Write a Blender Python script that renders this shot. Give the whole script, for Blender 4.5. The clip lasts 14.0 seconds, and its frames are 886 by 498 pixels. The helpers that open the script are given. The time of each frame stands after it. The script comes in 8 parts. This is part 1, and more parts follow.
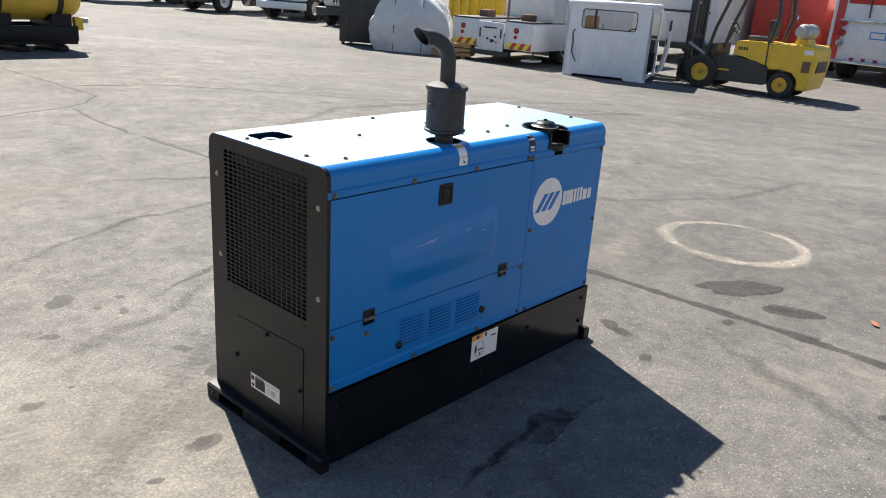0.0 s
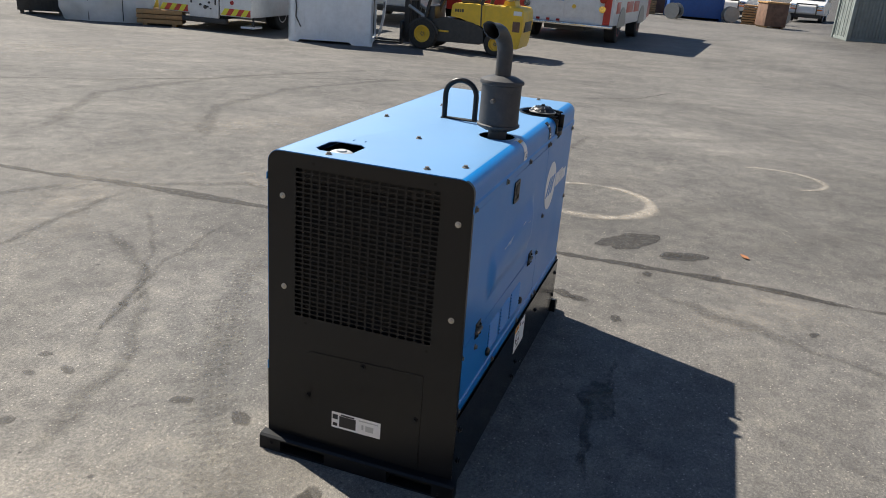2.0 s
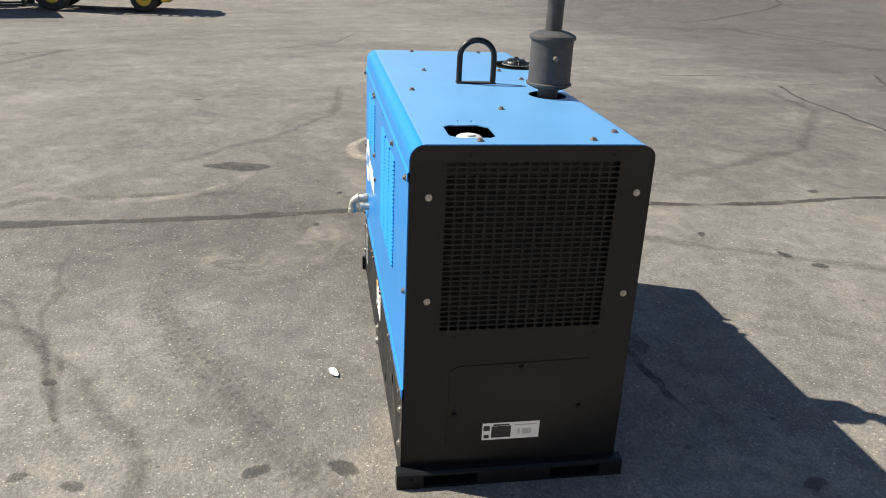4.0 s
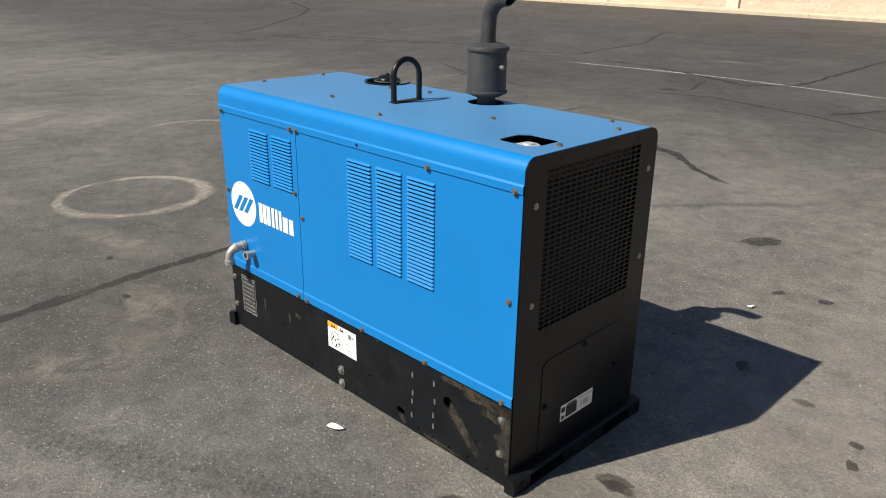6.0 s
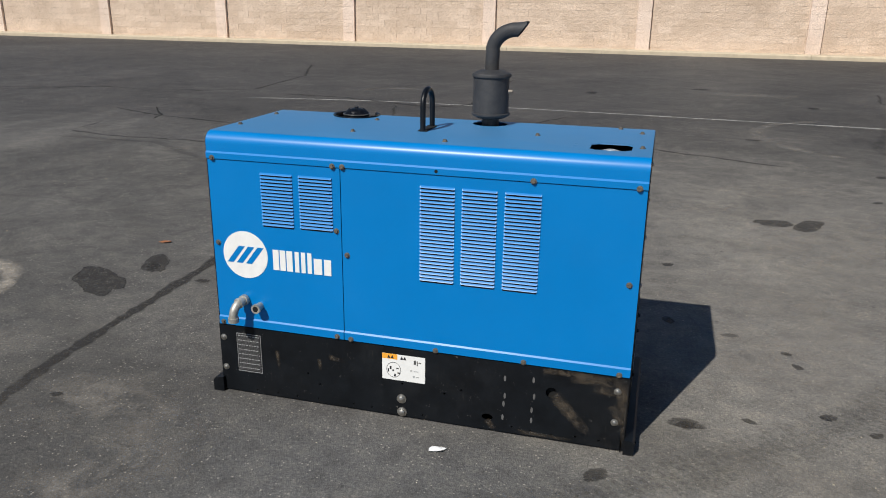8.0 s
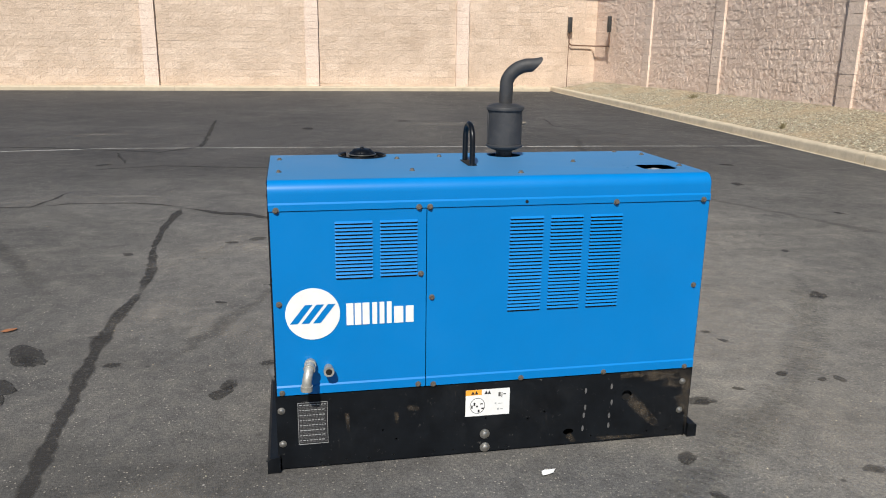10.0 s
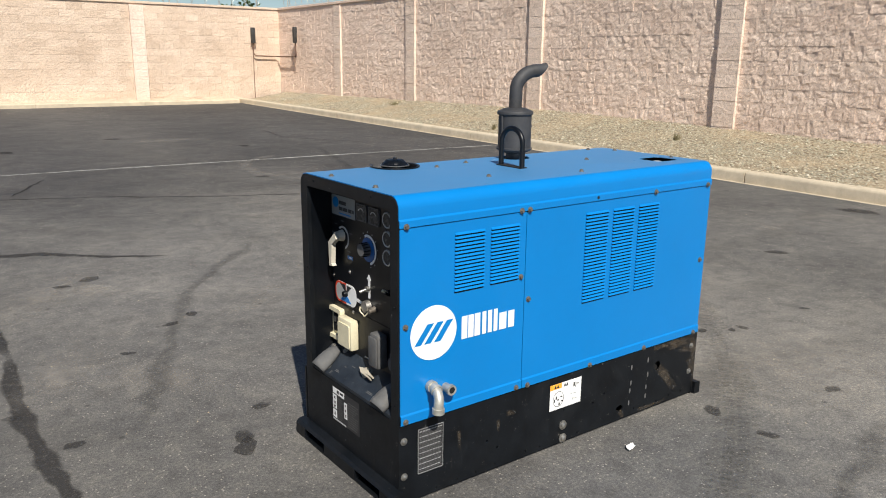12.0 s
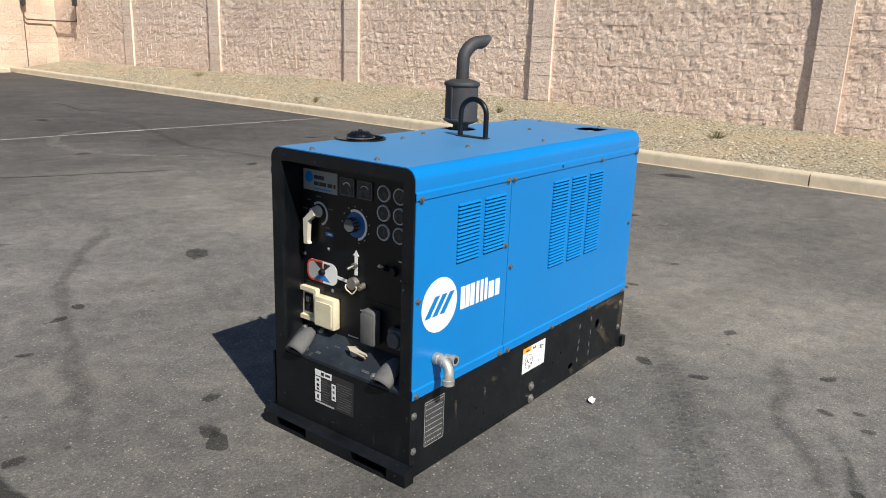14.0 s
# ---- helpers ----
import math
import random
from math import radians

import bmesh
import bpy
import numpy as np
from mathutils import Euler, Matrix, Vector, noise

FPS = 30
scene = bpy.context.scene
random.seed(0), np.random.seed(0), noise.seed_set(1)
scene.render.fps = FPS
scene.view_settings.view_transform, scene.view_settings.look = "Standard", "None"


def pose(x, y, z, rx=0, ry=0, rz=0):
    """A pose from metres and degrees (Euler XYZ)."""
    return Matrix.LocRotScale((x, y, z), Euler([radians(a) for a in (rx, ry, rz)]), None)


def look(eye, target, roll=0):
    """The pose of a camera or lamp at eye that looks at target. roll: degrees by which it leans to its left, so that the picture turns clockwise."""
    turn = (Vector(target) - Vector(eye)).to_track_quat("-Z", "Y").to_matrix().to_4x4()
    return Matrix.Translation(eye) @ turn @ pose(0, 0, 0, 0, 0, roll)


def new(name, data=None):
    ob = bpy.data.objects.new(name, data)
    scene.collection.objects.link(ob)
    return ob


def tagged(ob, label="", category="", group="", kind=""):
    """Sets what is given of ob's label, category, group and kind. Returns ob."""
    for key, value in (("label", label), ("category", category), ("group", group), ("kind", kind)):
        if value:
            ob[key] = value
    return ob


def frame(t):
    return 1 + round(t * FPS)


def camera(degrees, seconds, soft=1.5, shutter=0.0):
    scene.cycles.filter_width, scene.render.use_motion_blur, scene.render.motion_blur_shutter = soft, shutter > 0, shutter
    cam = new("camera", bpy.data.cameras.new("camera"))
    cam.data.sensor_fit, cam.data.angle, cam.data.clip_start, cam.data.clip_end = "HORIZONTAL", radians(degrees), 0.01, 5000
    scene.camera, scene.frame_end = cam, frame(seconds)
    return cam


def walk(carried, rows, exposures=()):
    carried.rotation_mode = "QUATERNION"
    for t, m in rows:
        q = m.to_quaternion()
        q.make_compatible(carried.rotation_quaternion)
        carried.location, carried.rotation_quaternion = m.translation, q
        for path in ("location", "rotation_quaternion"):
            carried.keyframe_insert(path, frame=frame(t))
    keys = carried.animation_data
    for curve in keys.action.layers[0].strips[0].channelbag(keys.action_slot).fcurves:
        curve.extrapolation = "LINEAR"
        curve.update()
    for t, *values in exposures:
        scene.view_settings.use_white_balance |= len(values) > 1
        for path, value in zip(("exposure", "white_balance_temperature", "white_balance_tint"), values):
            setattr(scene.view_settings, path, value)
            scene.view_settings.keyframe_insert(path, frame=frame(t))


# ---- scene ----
cam = camera(59.8, 14.0, soft=1.0)
PATH = [
    (0, (-2.257, -2.083, 1.622), (-0.844, -0.83, 0.963), 3.9),
    (0.5, (-2.43, -1.882, 1.609), (-0.906, -0.804, 0.893), 3.8),
    (1, (-2.564, -1.573, 1.62), (-0.957, -0.615, 0.911), 3.6),
    (1.5, (-2.714, -1.236, 1.62), (-1.021, -0.437, 0.917), 3.9),
    (2, (-2.819, -0.877, 1.628), (-1.034, -0.302, 0.934), 4.5),
    (2.2, (-2.821, -0.726, 1.613), (-1.015, -0.214, 0.922), 4.1),
    (4.3, (-2.65, 0.805, 1.571), (-0.872, 0.322, 0.792), 2.1),
    (4.5, (-2.612, 0.939, 1.579), (-0.867, 0.354, 0.797), 1.6),
    (5, (-2.431, 1.253, 1.562), (-0.768, 0.43, 0.814), 1.1),
    (5.5, (-2.262, 1.585, 1.552), (-0.738, 0.499, 0.847), 1.2),
    (6, (-2.054, 1.916, 1.558), (-0.732, 0.593, 0.848), 0.9),
    (6.5, (-1.759, 2.175, 1.54), (-0.603, 0.709, 0.822), 0.3),
    (7, (-1.469, 2.456, 1.549), (-0.548, 0.809, 0.888), 0.5),
    (7.5, (-1.162, 2.673, 1.525), (-0.429, 0.924, 0.889), 0.8),
    (8, (-0.814, 2.852, 1.532), (-0.305, 1.018, 0.918), 0.8),
    (8.2, (-0.675, 2.931, 1.528), (-0.256, 1.065, 0.943), 1.1),
    (10.3, (0.946, 2.918, 1.496), (0.464, 1.045, 0.988), 0.7),
    (10.5, (1.099, 2.869, 1.489), (0.547, 1.015, 0.983), 0.7),
    (11, (1.492, 2.724, 1.492), (0.675, 0.97, 0.988), 0.9),
    (11.5, (1.796, 2.51, 1.479), (0.79, 0.848, 1.005), 0.2),
    (12, (2.075, 2.304, 1.471), (0.915, 0.747, 0.994), 0.6),
    (12.5, (2.298, 2.105, 1.464), (0.987, 0.684, 0.953), 1.0),
    (13, (2.427, 1.906, 1.444), (1.03, 0.577, 0.915), 1.8),
    (13.5, (2.529, 1.848, 1.452), (1.05, 0.616, 0.909), 2.2),
    (14, (2.561, 1.822, 1.447), (1.03, 0.649, 0.916), 2.0),
]
walk(cam, [(t, look(eye, target, roll)) for t, eye, target, roll in PATH],
     [(0, 1.23, 6600, 10), (0.5, 1.35, 6600, 10), (1.5, 1.26, 6600, 10), (2, 0.88, 6650, 10), (3.3, 1.0, 6850, 10), (4.5, 1.17, 7000, 10), (5, 0.90, 7000, 10), (5.5, 0.63, 6900, 10), (6.5, 0.34, 6600, 10), (7.5, 0.06, 6250, 10), (8.2, -0.04, 6250, 10), (10.3, 0.23, 6350, 10), (11.5, 0.32, 6450, 10), (12.5, 0.47, 6450, 10), (14, 0.46, 6450, 10)])


# ---- sky and sun ----
SUN_FROM = Vector((0.366, 0.935, 1.06)).normalized()
world = bpy.data.worlds.new("sky")
scene.world = world
world.use_nodes = True
wt = world.node_tree
sky = wt.nodes.new("ShaderNodeTexSky")
sky.sky_type, sky.sun_disc = "NISHITA", False
sky.sun_elevation = math.asin(SUN_FROM.z)
sky.sun_rotation = math.atan2(SUN_FROM.x, SUN_FROM.y)
sky.air_density, sky.dust_density, sky.ozone_density = 1.0, 0.2, 4.0
wt.links.new(sky.outputs[0], wt.nodes["Background"].inputs[0])
wt.nodes["Background"].inputs[1].default_value = 0.058
sun_data = bpy.data.lights.new("sun", "SUN")
sun_data.energy, sun_data.angle, sun_data.color = 5.0, radians(0.53), (1.0, 0.94, 0.84)
sun = new("sun", sun_data)
sun.matrix_world = look(SUN_FROM * 40, (0, 0, 0))


# ---- materials ----
def ramp(nt, fac, stops):
    r = nt.nodes.new("ShaderNodeValToRGB")
    while len(r.color_ramp.elements) < len(stops):
        r.color_ramp.elements.new(0.5)
    for e, (p, c) in zip(r.color_ramp.elements, stops):
        e.position = p
        e.color = (*c, 1) if len(c) == 3 else c
    nt.links.new(fac, r.inputs[0])
    return r.outputs[0]


def noise_tex(nt, co, scale, detail=4, rough=0.6, dist=0.0):
    n = nt.nodes.new("ShaderNodeTexNoise")
    n.inputs["Scale"].default_value, n.inputs["Detail"].default_value = scale, detail
    n.inputs["Roughness"].default_value, n.inputs["Distortion"].default_value = rough, dist
    nt.links.new(co, n.inputs["Vector"])
    return n.outputs["Fac"]


def mix(nt, fac, a, b, mode="MIX"):
    m = nt.nodes.new("ShaderNodeMix")
    m.data_type, m.blend_type = "RGBA", mode
    for sock, v in ((m.inputs[0], fac), (m.inputs[6], a), (m.inputs[7], b)):
        if isinstance(v, bpy.types.NodeSocket):
            nt.links.new(v, sock)
        elif isinstance(v, tuple):
            sock.default_value = (*v, 1)
        else:
            sock.default_value = v
    return m.outputs[2]


def start(name):
    m = bpy.data.materials.new(name)
    m.use_nodes = True
    nt = m.node_tree
    geo = nt.nodes.new("ShaderNodeNewGeometry")
    return m, nt, nt.nodes["Principled BSDF"], geo.outputs["Position"], geo


def bump(nt, bsdf, height, strength=0.2, distance=0.002):
    b = nt.nodes.new("ShaderNodeBump")
    b.inputs["Strength"].default_value, b.inputs["Distance"].default_value = strength, distance
    nt.links.new(height, b.inputs["Height"])
    nt.links.new(b.outputs[0], bsdf.inputs["Normal"])


def paint(name, color, rough=0.4, metal=0.0, vary=0.12, dirt=(0.2, 0.17, 0.13), dirt_amount=0.12, scale=6.0, grain=180.0, bumpy=0.05, coat=0.0, coat_rough=0.2, gloss=0.5, coat_ior=1.5):
    """A painted, plastic or metal surface with uneven tone, a film of dust and fine relief."""
    m, nt, b, co, _ = start(name)
    n1, n2 = noise_tex(nt, co, scale, 6, 0.65), noise_tex(nt, co, grain, 3, 0.7)
    lo = tuple(max(0.0, c * (1 - vary)) for c in color)
    hi = tuple(min(1.0, c * (1 + vary)) for c in color)
    c1 = ramp(nt, n1, [(0.3, lo), (0.7, hi)])
    dust = ramp(nt, noise_tex(nt, co, scale * 2.3, 8, 0.75, 0.4), [(0.45, (0, 0, 0)), (0.8, (dirt_amount,) * 3)])
    nt.links.new(mix(nt, dust, c1, dirt), b.inputs["Base Color"])
    rr = ramp(nt, n1, [(0.25, (max(rough - 0.08, 0.02),) * 3), (0.75, (min(rough + 0.1, 1),) * 3)])
    nt.links.new(rr, b.inputs["Roughness"])
    b.inputs["Metallic"].default_value = metal
    b.inputs["Coat Weight"].default_value = coat
    b.inputs["Coat Roughness"].default_value = coat_rough
    b.inputs["Coat IOR"].default_value = coat_ior
    b.inputs["Specular IOR Level"].default_value = gloss
    bump(nt, b, n2, bumpy, 0.002)
    return m


def asphalt():
    """Weathered asphalt: grey binder, stone grain, pale aggregate, broad paler and darker areas."""
    m, nt, b, co, _ = start("asphalt")
    big = noise_tex(nt, co, 0.22, 5, 0.62, 0.6)
    mid = noise_tex(nt, co, 0.9, 8, 0.62, 0.3)
    small = noise_tex(nt, co, 9.0, 6, 0.75, 0.3)
    pebble = noise_tex(nt, co, 75, 3, 0.7)
    fine = noise_tex(nt, co, 230, 2, 0.8)
    # the yard is paler round the radiator end and darker towards the south wall
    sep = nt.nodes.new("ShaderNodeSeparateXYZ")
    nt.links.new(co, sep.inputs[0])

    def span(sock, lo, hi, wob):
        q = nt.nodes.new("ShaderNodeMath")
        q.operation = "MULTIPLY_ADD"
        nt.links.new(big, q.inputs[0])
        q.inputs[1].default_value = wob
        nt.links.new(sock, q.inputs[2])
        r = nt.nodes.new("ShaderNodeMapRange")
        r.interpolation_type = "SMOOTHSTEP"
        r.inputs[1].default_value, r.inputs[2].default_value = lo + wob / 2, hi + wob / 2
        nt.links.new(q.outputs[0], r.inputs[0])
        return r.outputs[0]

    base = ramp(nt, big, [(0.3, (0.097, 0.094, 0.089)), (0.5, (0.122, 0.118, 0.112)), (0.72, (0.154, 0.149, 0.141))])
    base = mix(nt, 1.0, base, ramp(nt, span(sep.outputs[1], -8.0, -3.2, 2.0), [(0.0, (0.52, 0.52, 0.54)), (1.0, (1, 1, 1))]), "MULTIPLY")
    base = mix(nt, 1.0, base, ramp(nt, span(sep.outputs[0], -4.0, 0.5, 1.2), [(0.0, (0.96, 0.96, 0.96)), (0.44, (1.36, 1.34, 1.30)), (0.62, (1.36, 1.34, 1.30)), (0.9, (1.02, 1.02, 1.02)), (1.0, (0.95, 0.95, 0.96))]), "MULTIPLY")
    # broad soft-edged areas that are paler or darker than the rest
    wob = nt.nodes.new("ShaderNodeTexNoise")
    wob.inputs["Scale"].default_value, wob.inputs["Detail"].default_value = 1.4, 4
    nt.links.new(co, wob.inputs["Vector"])
    for cx, cy, rx, ry, tone in ((4.2, -3.2, 2.6, 2.0, 0.82), (2.7, -1.5, 1.5, 2.4, 0.88), (1.2, 0.75, 0.75, 0.7, 0.70), (-1.35, -0.5, 0.8, 0.8, 1.16), (-0.1, 1.40, 0.9, 0.5, 1.18), (-3.5, 0.4, 1.5, 1.0, 0.84), (-0.3, -2.45, 1.6, 1.0, 1.16)):
        mp = nt.nodes.new("ShaderNodeMapping")
        mp.inputs["Location"].default_value = (-cx / rx, -cy / ry, 0)
        mp.inputs["Scale"].default_value = (1 / rx, 1 / ry, 0)
        nt.links.new(co, mp.inputs[0])
        ln = nt.nodes.new("ShaderNodeVectorMath")
        ln.operation = "LENGTH"
        nt.links.new(mp.outputs[0], ln.inputs[0])
        q = nt.nodes.new("ShaderNodeMath")
        q.operation = "MULTIPLY_ADD"
        nt.links.new(wob.outputs["Fac"], q.inputs[0])
        q.inputs[1].default_value = 1.5
        nt.links.new(ln.outputs["Value"], q.inputs[2])
        r = nt.nodes.new("ShaderNodeMapRange")
        r.interpolation_type = "SMOOTHSTEP"
        r.inputs[1].default_value, r.inputs[2].default_value = 1.15, 2.05
        r.inputs[3].default_value, r.inputs[4].default_value = 1.0, 0.0
        nt.links.new(q.outputs[0], r.inputs[0])
        base = mix(nt, r.outputs[0], base, mix(nt, 1.0, base, (tone,) * 3, "MULTIPLY"))
    blot = ramp(nt, mid, [(0.34, (0.80, 0.80, 0.81)), (0.5, (1.0, 1.0, 1.0)), (0.66, (1.18, 1.17, 1.15))])
    c = mix(nt, 1.0, base, blot, "MULTIPLY")
    mottle = noise_tex(nt, co, 3.1, 10, 0.72, 0.6)
    c = mix(nt, 1.0, c, ramp(nt, mottle, [(0.34, (0.84, 0.84, 0.85)), (0.46, (0.98, 0.98, 0.98)), (0.57, (1.03, 1.025, 1.01)), (0.68, (1.18, 1.16, 1.12))]), "MULTIPLY")
    # rubbed streaks in two directions of traffic
    for turn, length, tone in ((0.5, 0.10, (0.66, 0.66, 0.67)), (-0.9, 0.14, (1.42, 1.39, 1.33))):
        mp = nt.nodes.new("ShaderNodeMapping")
        mp.inputs["Rotation"].default_value = (0, 0, turn)
        mp.inputs["Scale"].default_value = (length, 1.0, 1.0)
        nt.links.new(co, mp.inputs[0])
        streak = ramp(nt, noise_tex(nt, mp.outputs[0], 7.0, 6, 0.7, 0.2), [(0.54, (0, 0, 0)), (0.68, (1, 1, 1))])
        where = ramp(nt, noise_tex(nt, co, 0.55 + length, 3, 0.6), [(0.50, (0, 0, 0)), (0.66, (0.45, 0.45, 0.45))])
        c = mix(nt, mix(nt, 1.0, streak, where, "MULTIPLY"), c, mix(nt, 1.0, c, tone, "MULTIPLY"))
    c = mix(nt, 0.75, c, ramp(nt, small, [(0.36, (0.72, 0.71, 0.70)), (0.5, (1, 1, 1)), (0.64, (1.30, 1.27, 1.20))]), "MULTIPLY")
    c = mix(nt, 0.6, c, ramp(nt, pebble, [(0.36, (0.60, 0.60, 0.60)), (0.5, (1, 1, 1)), (0.64, (1.5, 1.48, 1.43))]), "MULTIPLY")
    c = mix(nt, 0.5, c, ramp(nt, fine, [(0.34, (0.42, 0.42, 0.42)), (0.5, (1.0, 1.0, 1.0)), (0.66, (1.8, 1.76, 1.68))]), "MULTIPLY")
    # pale aggregate chips of uneven size
    v = nt.nodes.new("ShaderNodeTexVoronoi")
    v.inputs["Scale"].default_value = 95.0
    nt.links.new(co, v.inputs["Vector"])
    s2 = nt.nodes.new("ShaderNodeSeparateColor")
    nt.links.new(v.outputs["Color"], s2.inputs[0])
    pick = ramp(nt, s2.outputs[0], [(0.84, (0, 0, 0)), (0.98, (1, 1, 1))])
    near = ramp(nt, v.outputs["Distance"], [(0.20, (1, 1, 1)), (0.42, (0, 0, 0))])
    chips = mix(nt, 1.0, pick, near, "MULTIPLY")
    c = mix(nt, chips, c, (0.34, 0.31, 0.26))
    # dark specks of gum and oil, and a few pale crumbs
    for scale, low, radius, tone in ((13.0, 0.93, 0.16, (0.040, 0.038, 0.036)), (31.0, 0.95, 0.20, (0.045, 0.043, 0.040)), (22.0, 0.962, 0.10, (0.48, 0.46, 0.42))):
        v = nt.nodes.new("ShaderNodeTexVoronoi")
        v.inputs["Scale"].default_value = scale
        nt.links.new(co, v.inputs["Vector"])
        s3 = nt.nodes.new("ShaderNodeSeparateColor")
        nt.links.new(v.outputs["Color"], s3.inputs[0])
        one = ramp(nt, s3.outputs[1], [(low, (0, 0, 0)), (1.0, (0.9, 0.9, 0.9))])
        c = mix(nt, mix(nt, 1.0, one, ramp(nt, v.outputs["Distance"], [(radius * 0.6, (1, 1, 1)), (radius * 1.3, (0, 0, 0))]), "MULTIPLY"), c, tone)
    # faint tyre arcs
    wv = nt.nodes.new("ShaderNodeTexWave")
    wv.wave_type, wv.rings_direction = "RINGS", "Z"
    wv.inputs["Scale"].default_value, wv.inputs["Distortion"].default_value = 0.35, 5.0
    wv.inputs["Detail"].default_value, wv.inputs["Detail Scale"].default_value = 2.0, 0.35
    mp = nt.nodes.new("ShaderNodeMapping")
    mp.inputs["Location"].default_value = (3.0, 8.0, 0)
    nt.links.new(co, mp.inputs[0])
    nt.links.new(mp.outputs[0], wv.inputs["Vector"])
    scuff = ramp(nt, wv.outputs["Fac"], [(0.70, (0, 0, 0)), (0.97, (0.28, 0.28, 0.28))])
    c = mix(nt, mix(nt, 1.0, scuff, ramp(nt, mid, [(0.45, (0, 0, 0)), (0.60, (1, 1, 1))]), "MULTIPLY"), c, (0.055, 0.052, 0.048))
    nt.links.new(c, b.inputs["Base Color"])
    rgh = ramp(nt, mottle, [(0.36, (0.88,) * 3), (0.52, (0.82,) * 3), (0.68, (0.70,) * 3)])
    nt.links.new(mix(nt, chips, rgh, (0.36, 0.36, 0.36)), b.inputs["Roughness"])
    add = nt.nodes.new("ShaderNodeMath")
    add.operation = "MULTIPLY_ADD"
    nt.links.new(pebble, add.inputs[0])
    add.inputs[1].default_value = 1.6
    nt.links.new(fine, add.inputs[2])
    b.inputs["Specular IOR Level"].default_value = 0.3
    bump(nt, b, add.outputs[0], 0.5, 0.005)
    return m


def decal(name, color, strength=0.6, scale=5.0, rough=0.8, low=0.35, high=0.6):
    """A worn film on the ground: noise breaks it up, and it fades out to its own edge (attribute 'fade')."""
    m, nt, b, co, _ = start(name)
    at = nt.nodes.new("ShaderNodeAttribute")
    at.attribute_name = "fade"
    n = ramp(nt, noise_tex(nt, co, scale, 8, 0.75, 0.5), [(low, (0, 0, 0)), (high, (1, 1, 1))])
    a = mix(nt, 1.0, n, at.outputs["Color"], "MULTIPLY")
    a = mix(nt, 1.0, a, (strength,) * 3, "MULTIPLY")
    tone = ramp(nt, noise_tex(nt, co, 160, 3, 0.7), [(0.3, tuple(c * 0.65 for c in color)), (0.7, tuple(min(1, c * 1.3) for c in color))])
    nt.links.new(tone, b.inputs["Base Color"])
    b.inputs["Roughness"].default_value = rough
    nt.links.new(a, b.inputs["Alpha"])
    return m


def block_stone(name, dark, light, island=False):
    """Split-faced concrete block: each block has its own tone."""
    m, nt, b, co, geo = start(name)
    if island:
        rnd = geo.outputs["Random Per Island"]
    else:
        info = nt.nodes.new("ShaderNodeObjectInfo")
        rnd = info.outputs["Random"]
    c = ramp(nt, rnd, [(0.0, dark), (0.55, tuple((a + q) / 2 for a, q in zip(dark, light))), (1.0, light)])
    n = ramp(nt, noise_tex(nt, co, 46, 8, 0.8), [(0.36, (0.60, 0.58, 0.56)), (0.48, (0.98, 0.98, 0.98)), (0.64, (1.22, 1.21, 1.19))])
    c = mix(nt, 1.0, c, n, "MULTIPLY")
    stain = ramp(nt, noise_tex(nt, co, 0.9, 5, 0.65), [(0.3, (0.86, 0.84, 0.82)), (0.6, (1.04, 1.03, 1.02))])
    c = mix(nt, 1.0, c, stain, "MULTIPLY")
    nt.links.new(c, b.inputs["Base Color"])
    b.inputs["Roughness"].default_value = 0.92
    b.inputs["Specular IOR Level"].default_value = 0.25
    v = nt.nodes.new("ShaderNodeTexVoronoi")
    v.inputs["Scale"].default_value = 19.0
    nt.links.new(co, v.inputs["Vector"])
    q = nt.nodes.new("ShaderNodeMath")
    q.operation = "MULTIPLY_ADD"
    nt.links.new(v.outputs["Distance"], q.inputs[0])
    q.inputs[1].default_value = 0.35
    nt.links.new(noise_tex(nt, co, 24, 10, 0.78), q.inputs[2])
    bump(nt, b, q.outputs[0], 0.55, 0.035)
    return m


def gravel_mat(name, island):
    m, nt, b, co, geo = start(name)
    stops = [(0.0, (0.17, 0.13, 0.09)), (0.3, (0.33, 0.27, 0.18)), (0.6, (0.46, 0.41, 0.30)), (0.85, (0.29, 0.28, 0.21)), (1.0, (0.60, 0.55, 0.44))]
    if island:
        c = ramp(nt, geo.outputs["Random Per Island"], stops)
    else:
        v = nt.nodes.new("ShaderNodeTexVoronoi")
        v.inputs["Scale"].default_value = 36.0
        nt.links.new(co, v.inputs["Vector"])
        s = nt.nodes.new("ShaderNodeSeparateColor")
        nt.links.new(v.outputs["Color"], s.inputs[0])
        c = ramp(nt, s.outputs[0], stops)
        c = mix(nt, 1.0, c, ramp(nt, v.outputs["Distance"], [(0.0, (1, 1, 1)), (0.7, (0.62, 0.60, 0.56))]), "MULTIPLY")
        bump(nt, b, v.outputs["Distance"], 0.7, -0.008)
    earth = ramp(nt, noise_tex(nt, co, 0.8, 5, 0.7), [(0.45, (0, 0, 0)), (0.7, (0.55, 0.55, 0.55))])
    c = mix(nt, earth, c, (0.42, 0.31, 0.19))
    nt.links.new(c, b.inputs["Base Color"])
    b.inputs["Roughness"].default_value = 0.9
    return m


